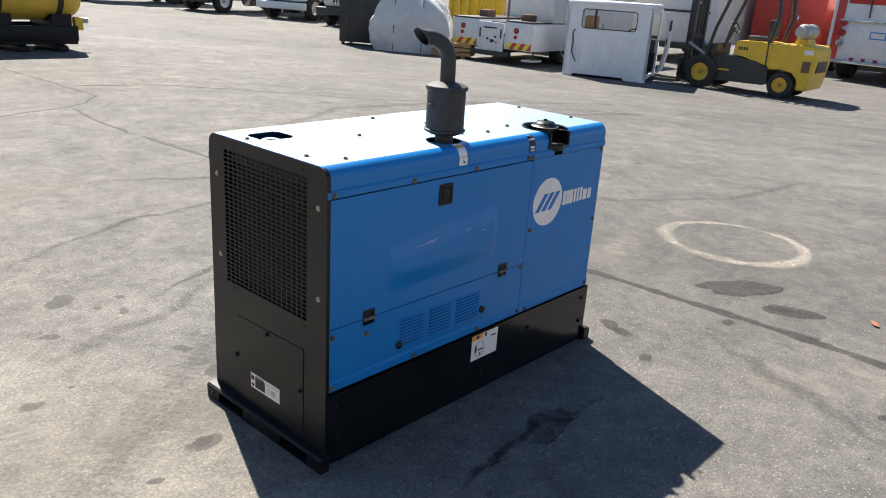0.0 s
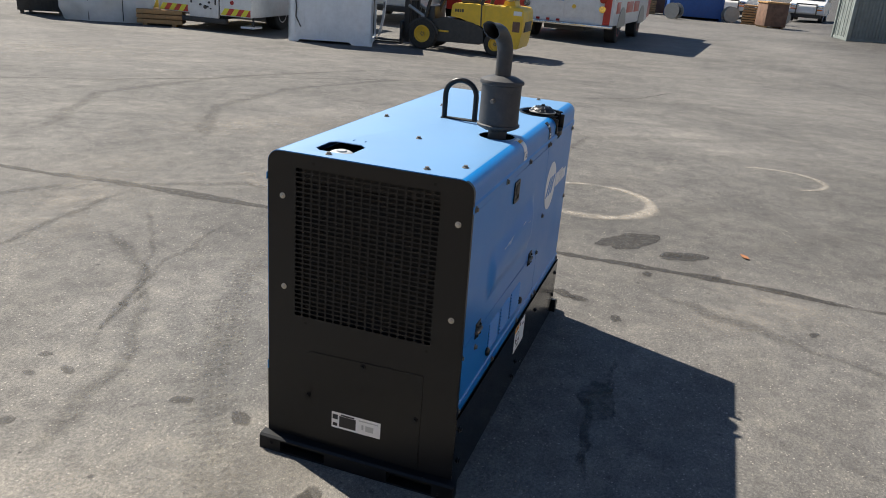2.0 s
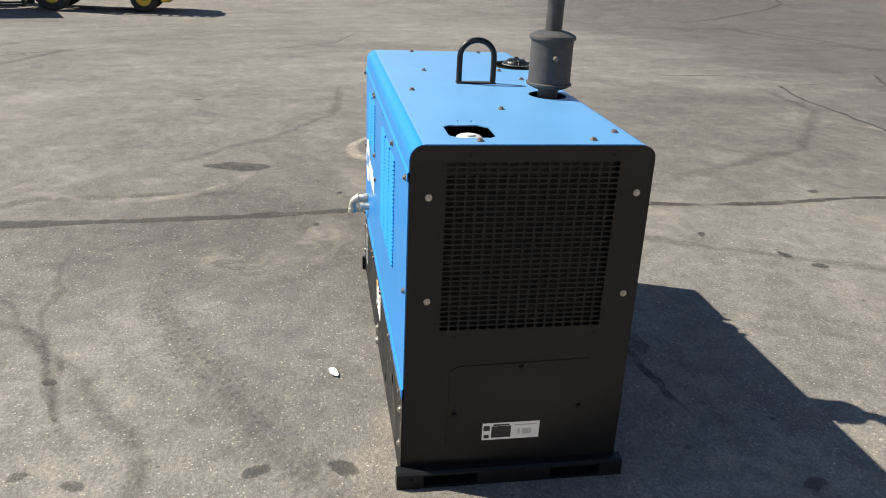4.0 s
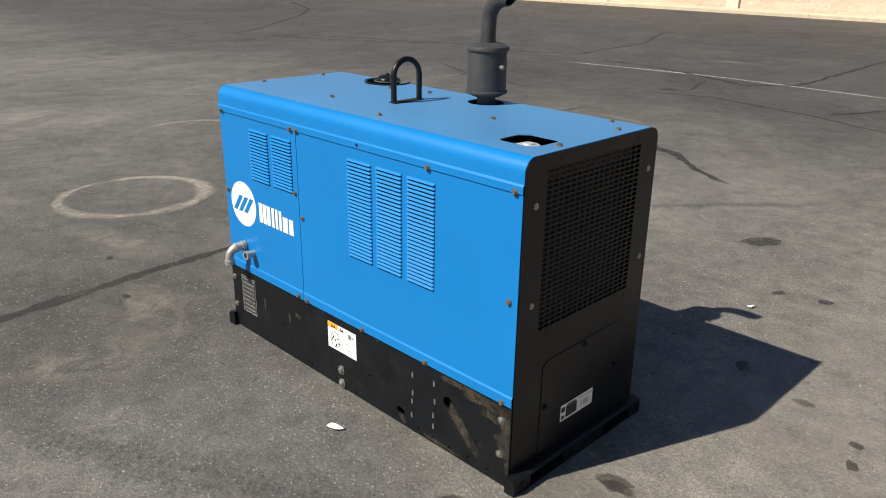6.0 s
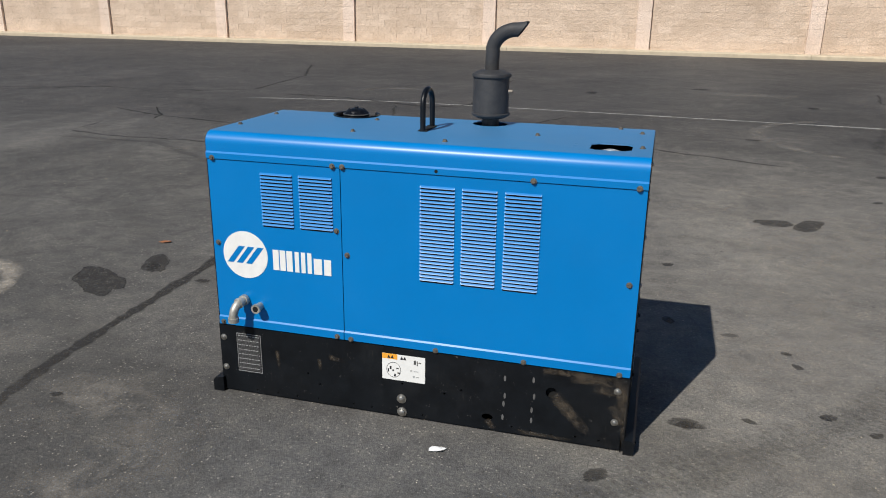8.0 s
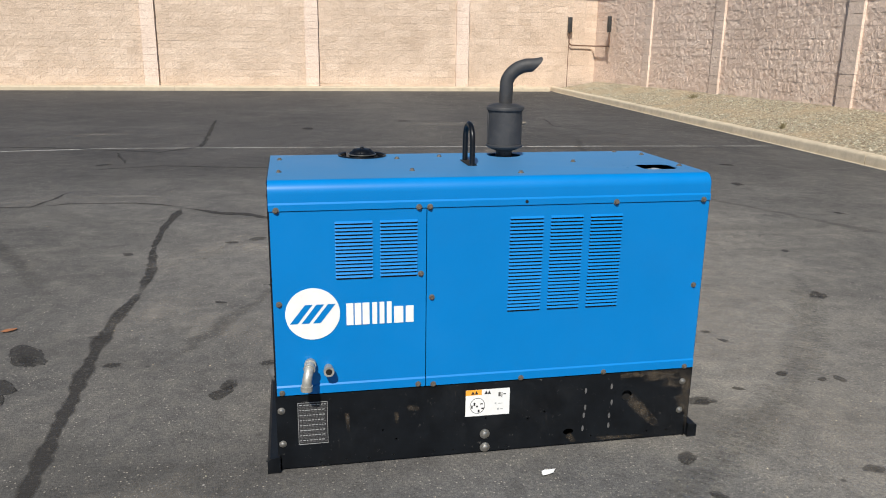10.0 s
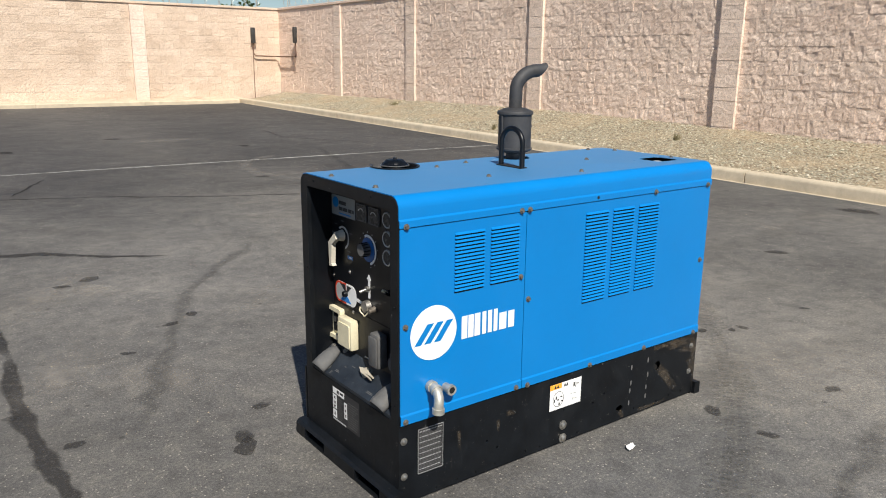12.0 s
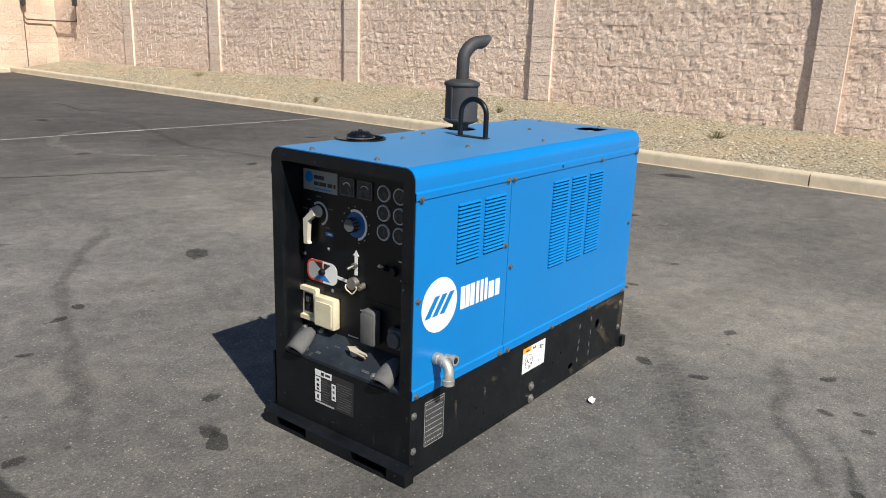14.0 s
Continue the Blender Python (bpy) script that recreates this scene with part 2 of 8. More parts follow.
def skid_paint(name="worn_black_paint", base=0.006, dusty=0.16):
    """Black paint with rust, dust and rubbed patches."""
    m, nt, b, co, _ = start(name)
    n = noise_tex(nt, co, 4, 8, 0.72, 0.6)
    c = ramp(nt, noise_tex(nt, co, 9, 6, 0.7), [(0.35, (base * 0.55, base * 0.7, base * 0.95)), (0.7, (base * 1.25, base * 1.6, base * 2.1))])
    c = mix(nt, ramp(nt, n, [(0.52, (0, 0, 0)), (0.72, (dusty,) * 3)]), c, (0.040, 0.041, 0.043))
    mp = nt.nodes.new("ShaderNodeMapping")
    mp.inputs["Scale"].default_value = (1.0, 1.0, 0.16)
    nt.links.new(co, mp.inputs[0])
    runs = ramp(nt, noise_tex(nt, mp.outputs[0], 26, 6, 0.75), [(0.62, (0, 0, 0)), (0.74, (0.32, 0.32, 0.32))])
    c = mix(nt, mix(nt, 1.0, runs, ramp(nt, n, [(0.47, (0, 0, 0)), (0.6, (1, 1, 1))]), "MULTIPLY"), c, (0.10, 0.085, 0.068))
    c = mix(nt, ramp(nt, noise_tex(nt, co, 48, 6, 0.8), [(0.645, (0, 0, 0)), (0.70, (0.7, 0.7, 0.7))]), c, (0.20, 0.19, 0.175))
    nt.links.new(c, b.inputs["Base Color"])
    nt.links.new(ramp(nt, n, [(0.3, (0.34,) * 3), (0.7, (0.58,) * 3)]), b.inputs["Roughness"])
    b.inputs["Specular IOR Level"].default_value = 0.26
    bump(nt, b, noise_tex(nt, co, 90, 4, 0.6), 0.06, 0.002)
    return m


BLUE = paint("blue_enamel", (0.0, 0.178, 0.505), 0.40, vary=0.04, dirt=(0.25, 0.25, 0.24), dirt_amount=0.015, scale=3.0, bumpy=0.03, coat=0.45, coat_rough=0.32, gloss=0.18)
# copy of the blue enamel, tone and strong coat set for the roof's glare
BLUE_ROOF = paint("blue_enamel_roof_glare", (0.0, 0.175, 0.42), 0.52, vary=0.06, dirt=(0.28, 0.31, 0.33), dirt_amount=0.04, scale=3.0, bumpy=0.03, coat=1.0, coat_rough=0.56, gloss=0.6, coat_ior=2.4)
BLUE_PALE = paint("sun_faded_blue", (0.02, 0.20, 0.56), 0.4, vary=0.1, dirt_amount=0.1)
BLACK = paint("black_powder_coat", (0.0026, 0.0036, 0.0054), 0.36, vary=0.2, dirt=(0.05, 0.05, 0.05), dirt_amount=0.02, gloss=0.36, scale=5, bumpy=0.08)
SKID = skid_paint(base=0.0056, dusty=0.12)
CHIPPED = skid_paint("chipped_black_paint", 0.0055, 0.10)
SKID_GLOSS = paint("gloss_black_skid", (0.004, 0.0045, 0.0055), 0.20, vary=0.2, dirt=(0.05, 0.05, 0.05), dirt_amount=0.03, scale=8, gloss=0.5)
RUST_STREAK = decal("rust_streak", (0.21, 0.165, 0.115), 0.44, 48.0, 0.8, 0.36, 0.68)
SHELF = skid_paint("scuffed_shelf_paint", 0.022, 0.6)
# near-black that puts the shade of holes, slots and gaps into the colour
VOID = paint("unlit_interior_black", (0.004, 0.004, 0.004), 0.9, vary=0.3, dirt_amount=0.02)
MUFFLER = paint("heat_dulled_black", (0.030, 0.031, 0.034), 0.62, vary=0.25, dirt=(0.14, 0.12, 0.10), dirt_amount=0.25, scale=14, bumpy=0.25)
STEEL = paint("zinc_steel", (0.42, 0.41, 0.38), 0.38, 0.9, vary=0.25, dirt=(0.2, 0.12, 0.06), dirt_amount=0.4, scale=40)
RUSTY = paint("rusty_bolt", (0.17, 0.15, 0.125), 0.55, 0.5, vary=0.4, dirt=(0.12, 0.07, 0.035), dirt_amount=0.4, scale=90)
GALV = paint("galvanised_pipe", (0.46, 0.45, 0.41), 0.5, 0.6, vary=0.2, dirt=(0.22, 0.18, 0.12), dirt_amount=0.35, scale=30)
WHITE = paint("white_vinyl", (0.80, 0.80, 0.78), 0.45, vary=0.04, dirt_amount=0.10, scale=20)
INK = paint("dark_ink", (0.02, 0.02, 0.022), 0.5, vary=0.2, dirt_amount=0.05)
ORANGE = paint("orange_ink", (0.85, 0.38, 0.04), 0.5, vary=0.06, dirt_amount=0.06)
CREAM_DULL = paint("soiled_cream_plastic", (0.42, 0.38, 0.30), 0.6, vary=0.2, dirt_amount=0.3, scale=40)
LEVER = paint("worn_cream_lever", (0.56, 0.52, 0.43), 0.45, vary=0.12, dirt_amount=0.25, scale=35)
PLATE_GREY = paint("dull_silver_plate", (0.27, 0.285, 0.28), 0.5, 0.2, vary=0.08)
DIAL_BLUE = paint("deep_blue_dial", (0.01, 0.10, 0.32), 0.35, vary=0.1, dirt_amount=0.05)
CREAM = paint("cream_plastic", (0.66, 0.60, 0.42), 0.5, vary=0.08, dirt_amount=0.2, scale=25)
GREY_RUBBER = paint("grey_rubber", (0.092, 0.093, 0.094), 0.75, vary=0.2, dirt_amount=0.25, scale=20)
DIAL_GREY = paint("silver_plate", (0.50, 0.51, 0.50), 0.45, 0.3, vary=0.08)
GLASS_DARK = paint("smoked_gauge_glass", (0.045, 0.046, 0.045), 0.25, vary=0.3, dirt_amount=0.06, scale=50, gloss=0.3)
PRINT_GREY = paint("faded_grey_print", (0.085, 0.085, 0.082), 0.6, vary=0.3, dirt_amount=0.2, scale=60)
RED = paint("red_ink", (0.60, 0.05, 0.02), 0.5, vary=0.06)
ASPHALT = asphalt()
BLOCK_B = block_stone("split_face_block_pink", (0.74, 0.585, 0.485), (0.80, 0.65, 0.545))
BLOCK_B_FAR = block_stone("split_face_block_pink_far", (0.74, 0.585, 0.485), (0.80, 0.65, 0.545), True)
BLOCK_A = block_stone("split_face_block_tan", (0.60, 0.475, 0.37), (0.68, 0.55, 0.44), True)
PIER = block_stone("pier_block", (0.74, 0.60, 0.50), (0.79, 0.65, 0.55), True)
MORTAR = paint("mortar", (0.60, 0.49, 0.40), 0.95, vary=0.15, scale=3, bumpy=0.4)
CONCRETE = paint("kerb_concrete", (0.53, 0.45, 0.33), 0.9, vary=0.14, dirt=(0.2, 0.16, 0.11), dirt_amount=0.35, scale=3.5, grain=120, bumpy=0.35)
GRAVEL = gravel_mat("gravel_bed", False)
STONES = gravel_mat("gravel_stones", True)


# ---- building blocks ----
def thing(name, m, label, category, group="", kind=""):
    ob = new(name)
    ob.empty_display_size = 0.1
    ob.matrix_world = m
    return tagged(ob, label, category, group, kind)


def part(name, bm, material, parent=None, label="", smooth=40):
    me = bpy.data.meshes.new(name)
    bmesh.ops.recalc_face_normals(bm, faces=bm.faces)
    bm.to_mesh(me)
    bm.free()
    for mt in material if isinstance(material, (list, tuple)) else [material]:
        me.materials.append(mt)
    if smooth:
        me.shade_smooth()
        me.set_sharp_from_angle(angle=radians(smooth))
    ob = new(name, me)
    ob.parent = parent
    if label:
        tagged(ob, label)
    return ob


def add(bm, make, m=None, mat=0):
    """Runs make(bm) on a fresh bmesh, turns the result by m and joins it to bm."""
    t = bmesh.new()
    make(t)
    if m is not None:
        bmesh.ops.transform(t, matrix=m, verts=t.verts)
    for f in t.faces:
        f.material_index = mat
    me = bpy.data.meshes.new("tmp")
    t.to_mesh(me)
    t.free()
    bm.from_mesh(me)
    bpy.data.meshes.remove(me)
    return bm


def box(x0, x1, y0, y1, z0, z1, bev=0.0, bm=None, mat=0, seg=2):
    bm = bm if bm is not None else bmesh.new()

    def make(t):
        bmesh.ops.create_cube(t, size=1)
        for v in t.verts:
            v.co = ((x0 + x1) / 2 + v.co.x * (x1 - x0), (y0 + y1) / 2 + v.co.y * (y1 - y0), (z0 + z1) / 2 + v.co.z * (z1 - z0))
        if bev:
            bmesh.ops.bevel(t, geom=t.edges, offset=bev, segments=seg, affect="EDGES", profile=0.5)

    return add(bm, make, None, mat)


def rod(p0, p1, r, r2=None, seg=20, bm=None, mat=0):
    bm = bm if bm is not None else bmesh.new()
    p0, p1 = Vector(p0), Vector(p1)
    d = p1 - p0

    def make(t):
        bmesh.ops.create_cone(t, cap_ends=True, segments=seg, radius1=r, radius2=r if r2 is None else r2, depth=d.length)

    return add(bm, make, Matrix.Translation((p0 + p1) / 2) @ d.to_track_quat("Z", "Y").to_matrix().to_4x4(), mat)


def tube(pts, r, seg=14, bm=None, mat=0, closed=False):
    bm = bm if bm is not None else bmesh.new()
    pts = [Vector(p) for p in pts]
    rings, ref = [], None
    n = len(pts)
    for i, p in enumerate(pts):
        d = (pts[(i + 1) % n] - pts[i - 1]) if closed else (pts[min(i + 1, n - 1)] - pts[max(i - 1, 0)])
        d.normalize()
        if ref is None:
            ref = d.orthogonal()
        ref = (ref - d * ref.dot(d)).normalized()
        s = d.cross(ref)
        rad = r[i] if isinstance(r, (list, tuple)) else r
        rings.append([bm.verts.new(p + (ref * math.cos(a) + s * math.sin(a)) * rad) for a in (2 * math.pi * k / seg for k in range(seg))])
    pairs = list(zip(rings, rings[1:])) + ([(rings[-1], rings[0])] if closed else [])
    for a, b in pairs:
        for k in range(seg):
            f = bm.faces.new((a[k], a[(k + 1) % seg], b[(k + 1) % seg], b[k]))
            f.material_index = mat
    if not closed:
        for ring in (rings[0], rings[-1]):
            bm.faces.new(ring).material_index = mat
    return bm


def lathe(profile, at=(0, 0, 0), axis="Z", seg=32, bm=None, mat=0):
    """Turns (radius, height) pairs round an axis."""
    bm = bm if bm is not None else bmesh.new()
    turn = {"Z": Matrix(), "X": Matrix.Rotation(math.pi / 2, 4, "Y"), "Y": Matrix.Rotation(-math.pi / 2, 4, "X")}[axis]

    def make(t):
        rings = [[t.verts.new((rr * math.cos(a), rr * math.sin(a), h)) for a in (2 * math.pi * k / seg for k in range(seg))] for rr, h in profile]
        for a, b in zip(rings, rings[1:]):
            for k in range(seg):
                t.faces.new((a[k], a[(k + 1) % seg], b[(k + 1) % seg], b[k]))
        t.faces.new(rings[0][::-1])
        t.faces.new(rings[-1])
        bmesh.ops.remove_doubles(t, verts=t.verts, dist=1e-5)

    return add(bm, make, Matrix.Translation(at) @ turn, mat)


def prism(poly, axis, d0, d1, bm=None, mat=0):
    """Extrudes a polygon: axis x takes (y, z), axis y takes (x, z), axis z takes (x, y)."""
    bm = bm if bm is not None else bmesh.new()
    put = {"x": lambda a, b, d: (d, a, b), "y": lambda a, b, d: (a, d, b), "z": lambda a, b, d: (a, b, d)}[axis]

    def make(t):
        lo, hi = ([t.verts.new(put(a, b, d)) for a, b in poly] for d in (d0, d1))
        t.faces.new(lo)
        t.faces.new(hi[::-1])
        for k in range(len(poly)):
            q = (k + 1) % len(poly)
            t.faces.new((lo[k], hi[k], hi[q], lo[q]))

    return add(bm, make, None, mat)


def rounded(a0, a1, b0, b1, r, corners=(1, 1, 1, 1), n=6):
    """A rectangle with rounded corners: low-low, high-low, high-high, low-high."""
    out = []
    for (ca, cb, s), on in zip(((a0 + r, b0 + r, 180), (a1 - r, b0 + r, 270), (a1 - r, b1 - r, 0), (a0 + r, b1 - r, 90)), corners):
        if on:
            out += [(ca + r * math.cos(radians(s + 90 * k / n)), cb + r * math.sin(radians(s + 90 * k / n))) for k in range(n + 1)]
        else:
            out.append((a0 if ca < (a0 + a1) / 2 else a1, b0 if cb < (b0 + b1) / 2 else b1))
    return out


def disc(a, b, ra, rb=None, n=28):
    rb = rb or ra
    return [(a + ra * math.cos(2 * math.pi * k / n), b + rb * math.sin(2 * math.pi * k / n)) for k in range(n)]


def cut(ob, cutter_bm):
    """Cuts the shape of a bmesh out of a part, for good."""
    me = bpy.data.meshes.new("cutter")
    bmesh.ops.recalc_face_normals(cutter_bm, faces=cutter_bm.faces)
    cutter_bm.to_mesh(me)
    cutter_bm.free()
    c = new("cutter", me)
    c.parent = ob.parent
    mod = ob.modifiers.new("cut", "BOOLEAN")
    mod.operation, mod.object, mod.solver = "DIFFERENCE", c, "EXACT"
    mod.use_self = True
    bpy.context.view_layer.update()
    done = bpy.data.meshes.new_from_object(ob.evaluated_get(bpy.context.evaluated_depsgraph_get()))
    ob.modifiers.clear()
    old = ob.data
    ob.data = done
    bpy.data.meshes.remove(old)
    bpy.data.objects.remove(c)
    bpy.data.meshes.remove(me)
    ob.data.shade_smooth()
    ob.data.set_sharp_from_angle(angle=radians(25))
    return ob


# ---- ground ----
def fall(x, y):
    """The yard is level round the machine and falls gently towards +x, but not along the south wall."""
    s = min(max((x - 3.0) / 12.0, 0.0), 1.0)
    return -0.42 * (s * s * (3 - 2 * s) * 0.45 + s * 0.55) * min(max((y + 14.0) / 9.0, 0.0), 1.0)


def build_ground():
    xs = [-400, -60, -12, -3, 0, 2, 3, 3.6] + [4.5 + k for k in range(13)] + [18, 25, 60, 400]
    ys = [-400, -60, -24, -14, -12, -9.5, -7, -5, -2, 0, 8, 24, 60, 400]
    verts = [(x, y, fall(x, y)) for x in xs for y in ys]
    n = len(ys)
    faces = [(i * n + j, (i + 1) * n + j, (i + 1) * n + j + 1, i * n + j + 1) for i in range(len(xs) - 1) for j in range(n - 1)]
    me = bpy.data.meshes.new("ground")
    me.from_pydata(verts, [], faces)
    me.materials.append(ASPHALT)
    me.shade_smooth()
    return tagged(new("ground", me), "sun-bleached grey asphalt yard with cracks and stains", "ground", kind="structure")


build_ground()


# ---- block walls, kerb and gravel bed ----
COURSE, BLOCK = 0.215, 0.43
rng = random.Random(7)


def block_face(w, h, d, seed, cols=6, rows=3, rough=0.022):
    """One split-faced block, its rough face towards +x, its back at x = 0."""
    q = random.Random(seed)
    verts, faces = [], []
    g = 0.002
    lean = (q.uniform(0.004, 0.011), q.uniform(-0.005, 0.005), q.uniform(-0.004, 0.004))
    for j in range(rows + 1):
        for i in range(cols + 1):
            edge = i in (0, cols) or j in (0, rows)
            a, b = i / cols, j / rows
            u, v = a * w, b * h
            n1 = noise.noise((u * 8, v * 8, seed * 1.7)) + 0.7 * noise.noise((u * 19, v * 19, seed * 3.1 + 7))
            out = d + max(-0.008, lean[0] + lean[1] * (a - 0.5) + lean[2] * (b - 0.5) + rough * 0.55 * n1 * (0.45 if edge else 1.0))
            if not edge:
                a += q.uniform(-0.35, 0.35) / cols
                b += q.uniform(-0.35, 0.35) / rows
            verts.append((out, g + a * (w - 2 * g), g + b * (h - 2 * g)))
    n = cols + 1
    for j in range(rows):
        for i in range(cols):
            faces.append((j * n + i, j * n + i + 1, (j + 1) * n + i + 1, (j + 1) * n + i))
    rim = [*range(n), *(k * n + cols for k in range(1, rows + 1)), *(rows * n + i for i in range(cols - 1, -1, -1)), *(k * n for k in range(rows - 1, 0, -1))]
    base = len(verts)
    verts += [(0, verts[k][1], verts[k][2]) for k in rim]
    for k in range(len(rim)):
        q2 = (k + 1) % len(rim)
        faces.append((rim[q2], rim[k], base + k, base + q2))
    return verts, faces


def wall_layout(length, height, piers):
    """Blocks in running bond: start, course height, width and whether it belongs to a pier."""
    out = []
    rows = int(height / COURSE)
    edges = sorted(piers)
    for j in range(rows):
        z = j * COURSE
        spans, s = [], 0.0
        for p in edges:
            spans.append((s, p - 0.21, False))
            spans.append((p - 0.21, p + 0.21, True))
            s = p + 0.21
        spans.append((s, length, False))
        for a, b, pier in spans:
            if b - a < 0.05:
                continue
            if pier:
                out.append((a, z, b - a, True))
                continue
            x = a - (BLOCK / 2 if j % 2 else 0)
            while x < b - 0.01:
                x0, x1 = max(x, a), min(x + BLOCK, b)
                if x1 - x0 > 0.03:
                    out.append((x0, z, x1 - x0, False))
                x += BLOCK
    return out


def build_wall(name, origin, turn, length, height, piers, near, mats, label, pier_out, rough):
    """A wall along its own +y, rough face to its own +x."""
    m = Matrix.Translation(origin) @ Matrix.Rotation(radians(turn), 4, "Z")
    core = part(name, box(-0.2, 0.011, -0.05, length, -0.3, height), MORTAR, None, "", 0)
    core.matrix_world = m
    tagged(core, label, "wall", kind="structure")
    shared, picked, columns = {}, [], {}
    verts, faces = [], []
    for k, (a, z, w, pier) in enumerate(wall_layout(length, height, piers)):
        d = 0.014 + (pier_out if pier else 0.0)
        if near and near[0] < a < near[1] and abs(w - BLOCK) < 0.01 and not pier and len(picked) < 300:
            s = rng.randrange(20)
            if s not in shared:
                v, f = block_face(BLOCK, COURSE, 0.014, s, 11, 6, rough)
                me = bpy.data.meshes.new("block")
                me.from_pydata(v, [], f)
                me.materials.append(mats[0])
                shared[s] = me
            picked.append((shared[s], a, z))
            continue
        v, f = block_face(w, COURSE, d, 1000 + k, 6 if pier else 9, 4 if pier else 5, rough * (0.3 if pier else 1.0))
        if pier:
            pv, pf = columns.setdefault(round(a, 3), ([], []))
            pf += [tuple(i + len(pv) for i in q) for q in f]
            pv += [(p[0], p[1] + a, p[2] + z) for p in v]
            continue
        o = len(verts)
        verts += [(p[0], p[1] + a, p[2] + z) for p in v]
        faces += [tuple(i + o for i in q) for q in f]
    me = bpy.data.meshes.new("blockwork")
    me.from_pydata(verts, [], faces)
    me.materials.append(mats[1])
    rest = tagged(new("blockwork", me), kind="stuff")
    rest.parent = core
    for pv, pf in columns.values():
        me = bpy.data.meshes.new("pier")
        me.from_pydata(pv, [], pf)
        me.materials.append(PIER)
        new("pier", me).parent = core
    cap = part("coping", box(-0.22, 0.06, -0.05, length, height, height + 0.07, 0.008), mats[1], core, "", 0)
    return core, picked


def lay_blocks(core, picked):
    for me, a, z in picked:
        ob = new("block", me)
        ob.parent = core
        ob.location = (0, a, z)


WALL_B = build_wall("wall_west", (-9.75, -23.35, 0.0), -1.0, 30.0, 3.05, [4.55, 8.55, 13.35, 18.03, 22.67, 27.3], (6.5, 24.0),
                    (BLOCK_B, BLOCK_B_FAR), "tall pinkish split-face concrete block wall with piers", 0.052, 0.026)
WALL_A = build_wall("wall_south", (62.0, -23.1, 0.0), 90.0, 71.85, 3.05, [62.0 - (4.9 + 4.96 * k) for k in range(-2, 12)], None,
                    (BLOCK_A, BLOCK_A), "tall tan split-face concrete block wall in full sun", 0.09, 0.012)


def kerb_line(y):
    return -6.47 + 0.074 * y


def build_kerb():
    """Concrete kerb in lengths, with a flat gutter strip at its foot."""
    root = thing("kerb", Matrix(), "pale tan concrete kerb beside a gravel bed", "kerb", kind="structure")
    prof = [(0.0, -0.05), (0.0, 0.11), (-0.012, 0.135), (-0.03, 0.145), (-0.165, 0.145), (-0.175, 0.135), (-0.175, -0.05)]
    y, turn = 6.0, -math.atan(0.074)
    base = prism(prof, "y", 0.004, 3.046)
    me = part("kerb_stone", base, CONCRETE, root).data
    first = True
    while y > -23.0:
        y -= 3.05
        if first:
            ob, first = bpy.data.objects["kerb_stone"], False
        else:
            ob = new("kerb_stone", me)
            ob.parent = root
        ob.matrix_local = Matrix.Translation((kerb_line(y), y, rng.uniform(-0.004, 0.004))) @ Matrix.Rotation(turn, 4, "Z")
    gut = [(0.0, 0.004), (0.05, 0.004), (0.05, -0.05), (0.0, -0.05)]
    g = part("gutter", prism(gut, "y", -22.6, 6.4), CONCRETE, root)
    g.matrix_local = Matrix.Translation((-6.47, 0, 0)) @ Matrix.Rotation(turn, 4, "Z")
    front = [(0.0, -0.05), (0.0, 0.10), (-0.03, 0.13), (-0.5, 0.14), (-0.5, -0.05)]
    k2 = thing("kerb", Matrix.Translation((-8.0, -22.6, 0)), "pale concrete kerb along the foot of a tan block wall", "kerb", kind="structure")
    seg = part("kerb_stone", prism([(-b * 0 + a, c) for a, c in front for b in (0,)], "x", 0.004, 3.046), CONCRETE, k2)
    for k in range(1, 23):
        o = new("kerb_stone", seg.data)
        o.parent = k2
        o.location = (3.05 * k, 0, 0)


build_kerb()


def bed_height(x, y):
    t = min(max((kerb_line(y) - 0.17 - x) / 2.5, 0), 1.15)
    rise = 0.12 + 0.30 * min(max((-y + 2) / 12, 0), 1)
    return 0.125 + rise * t ** 1.2


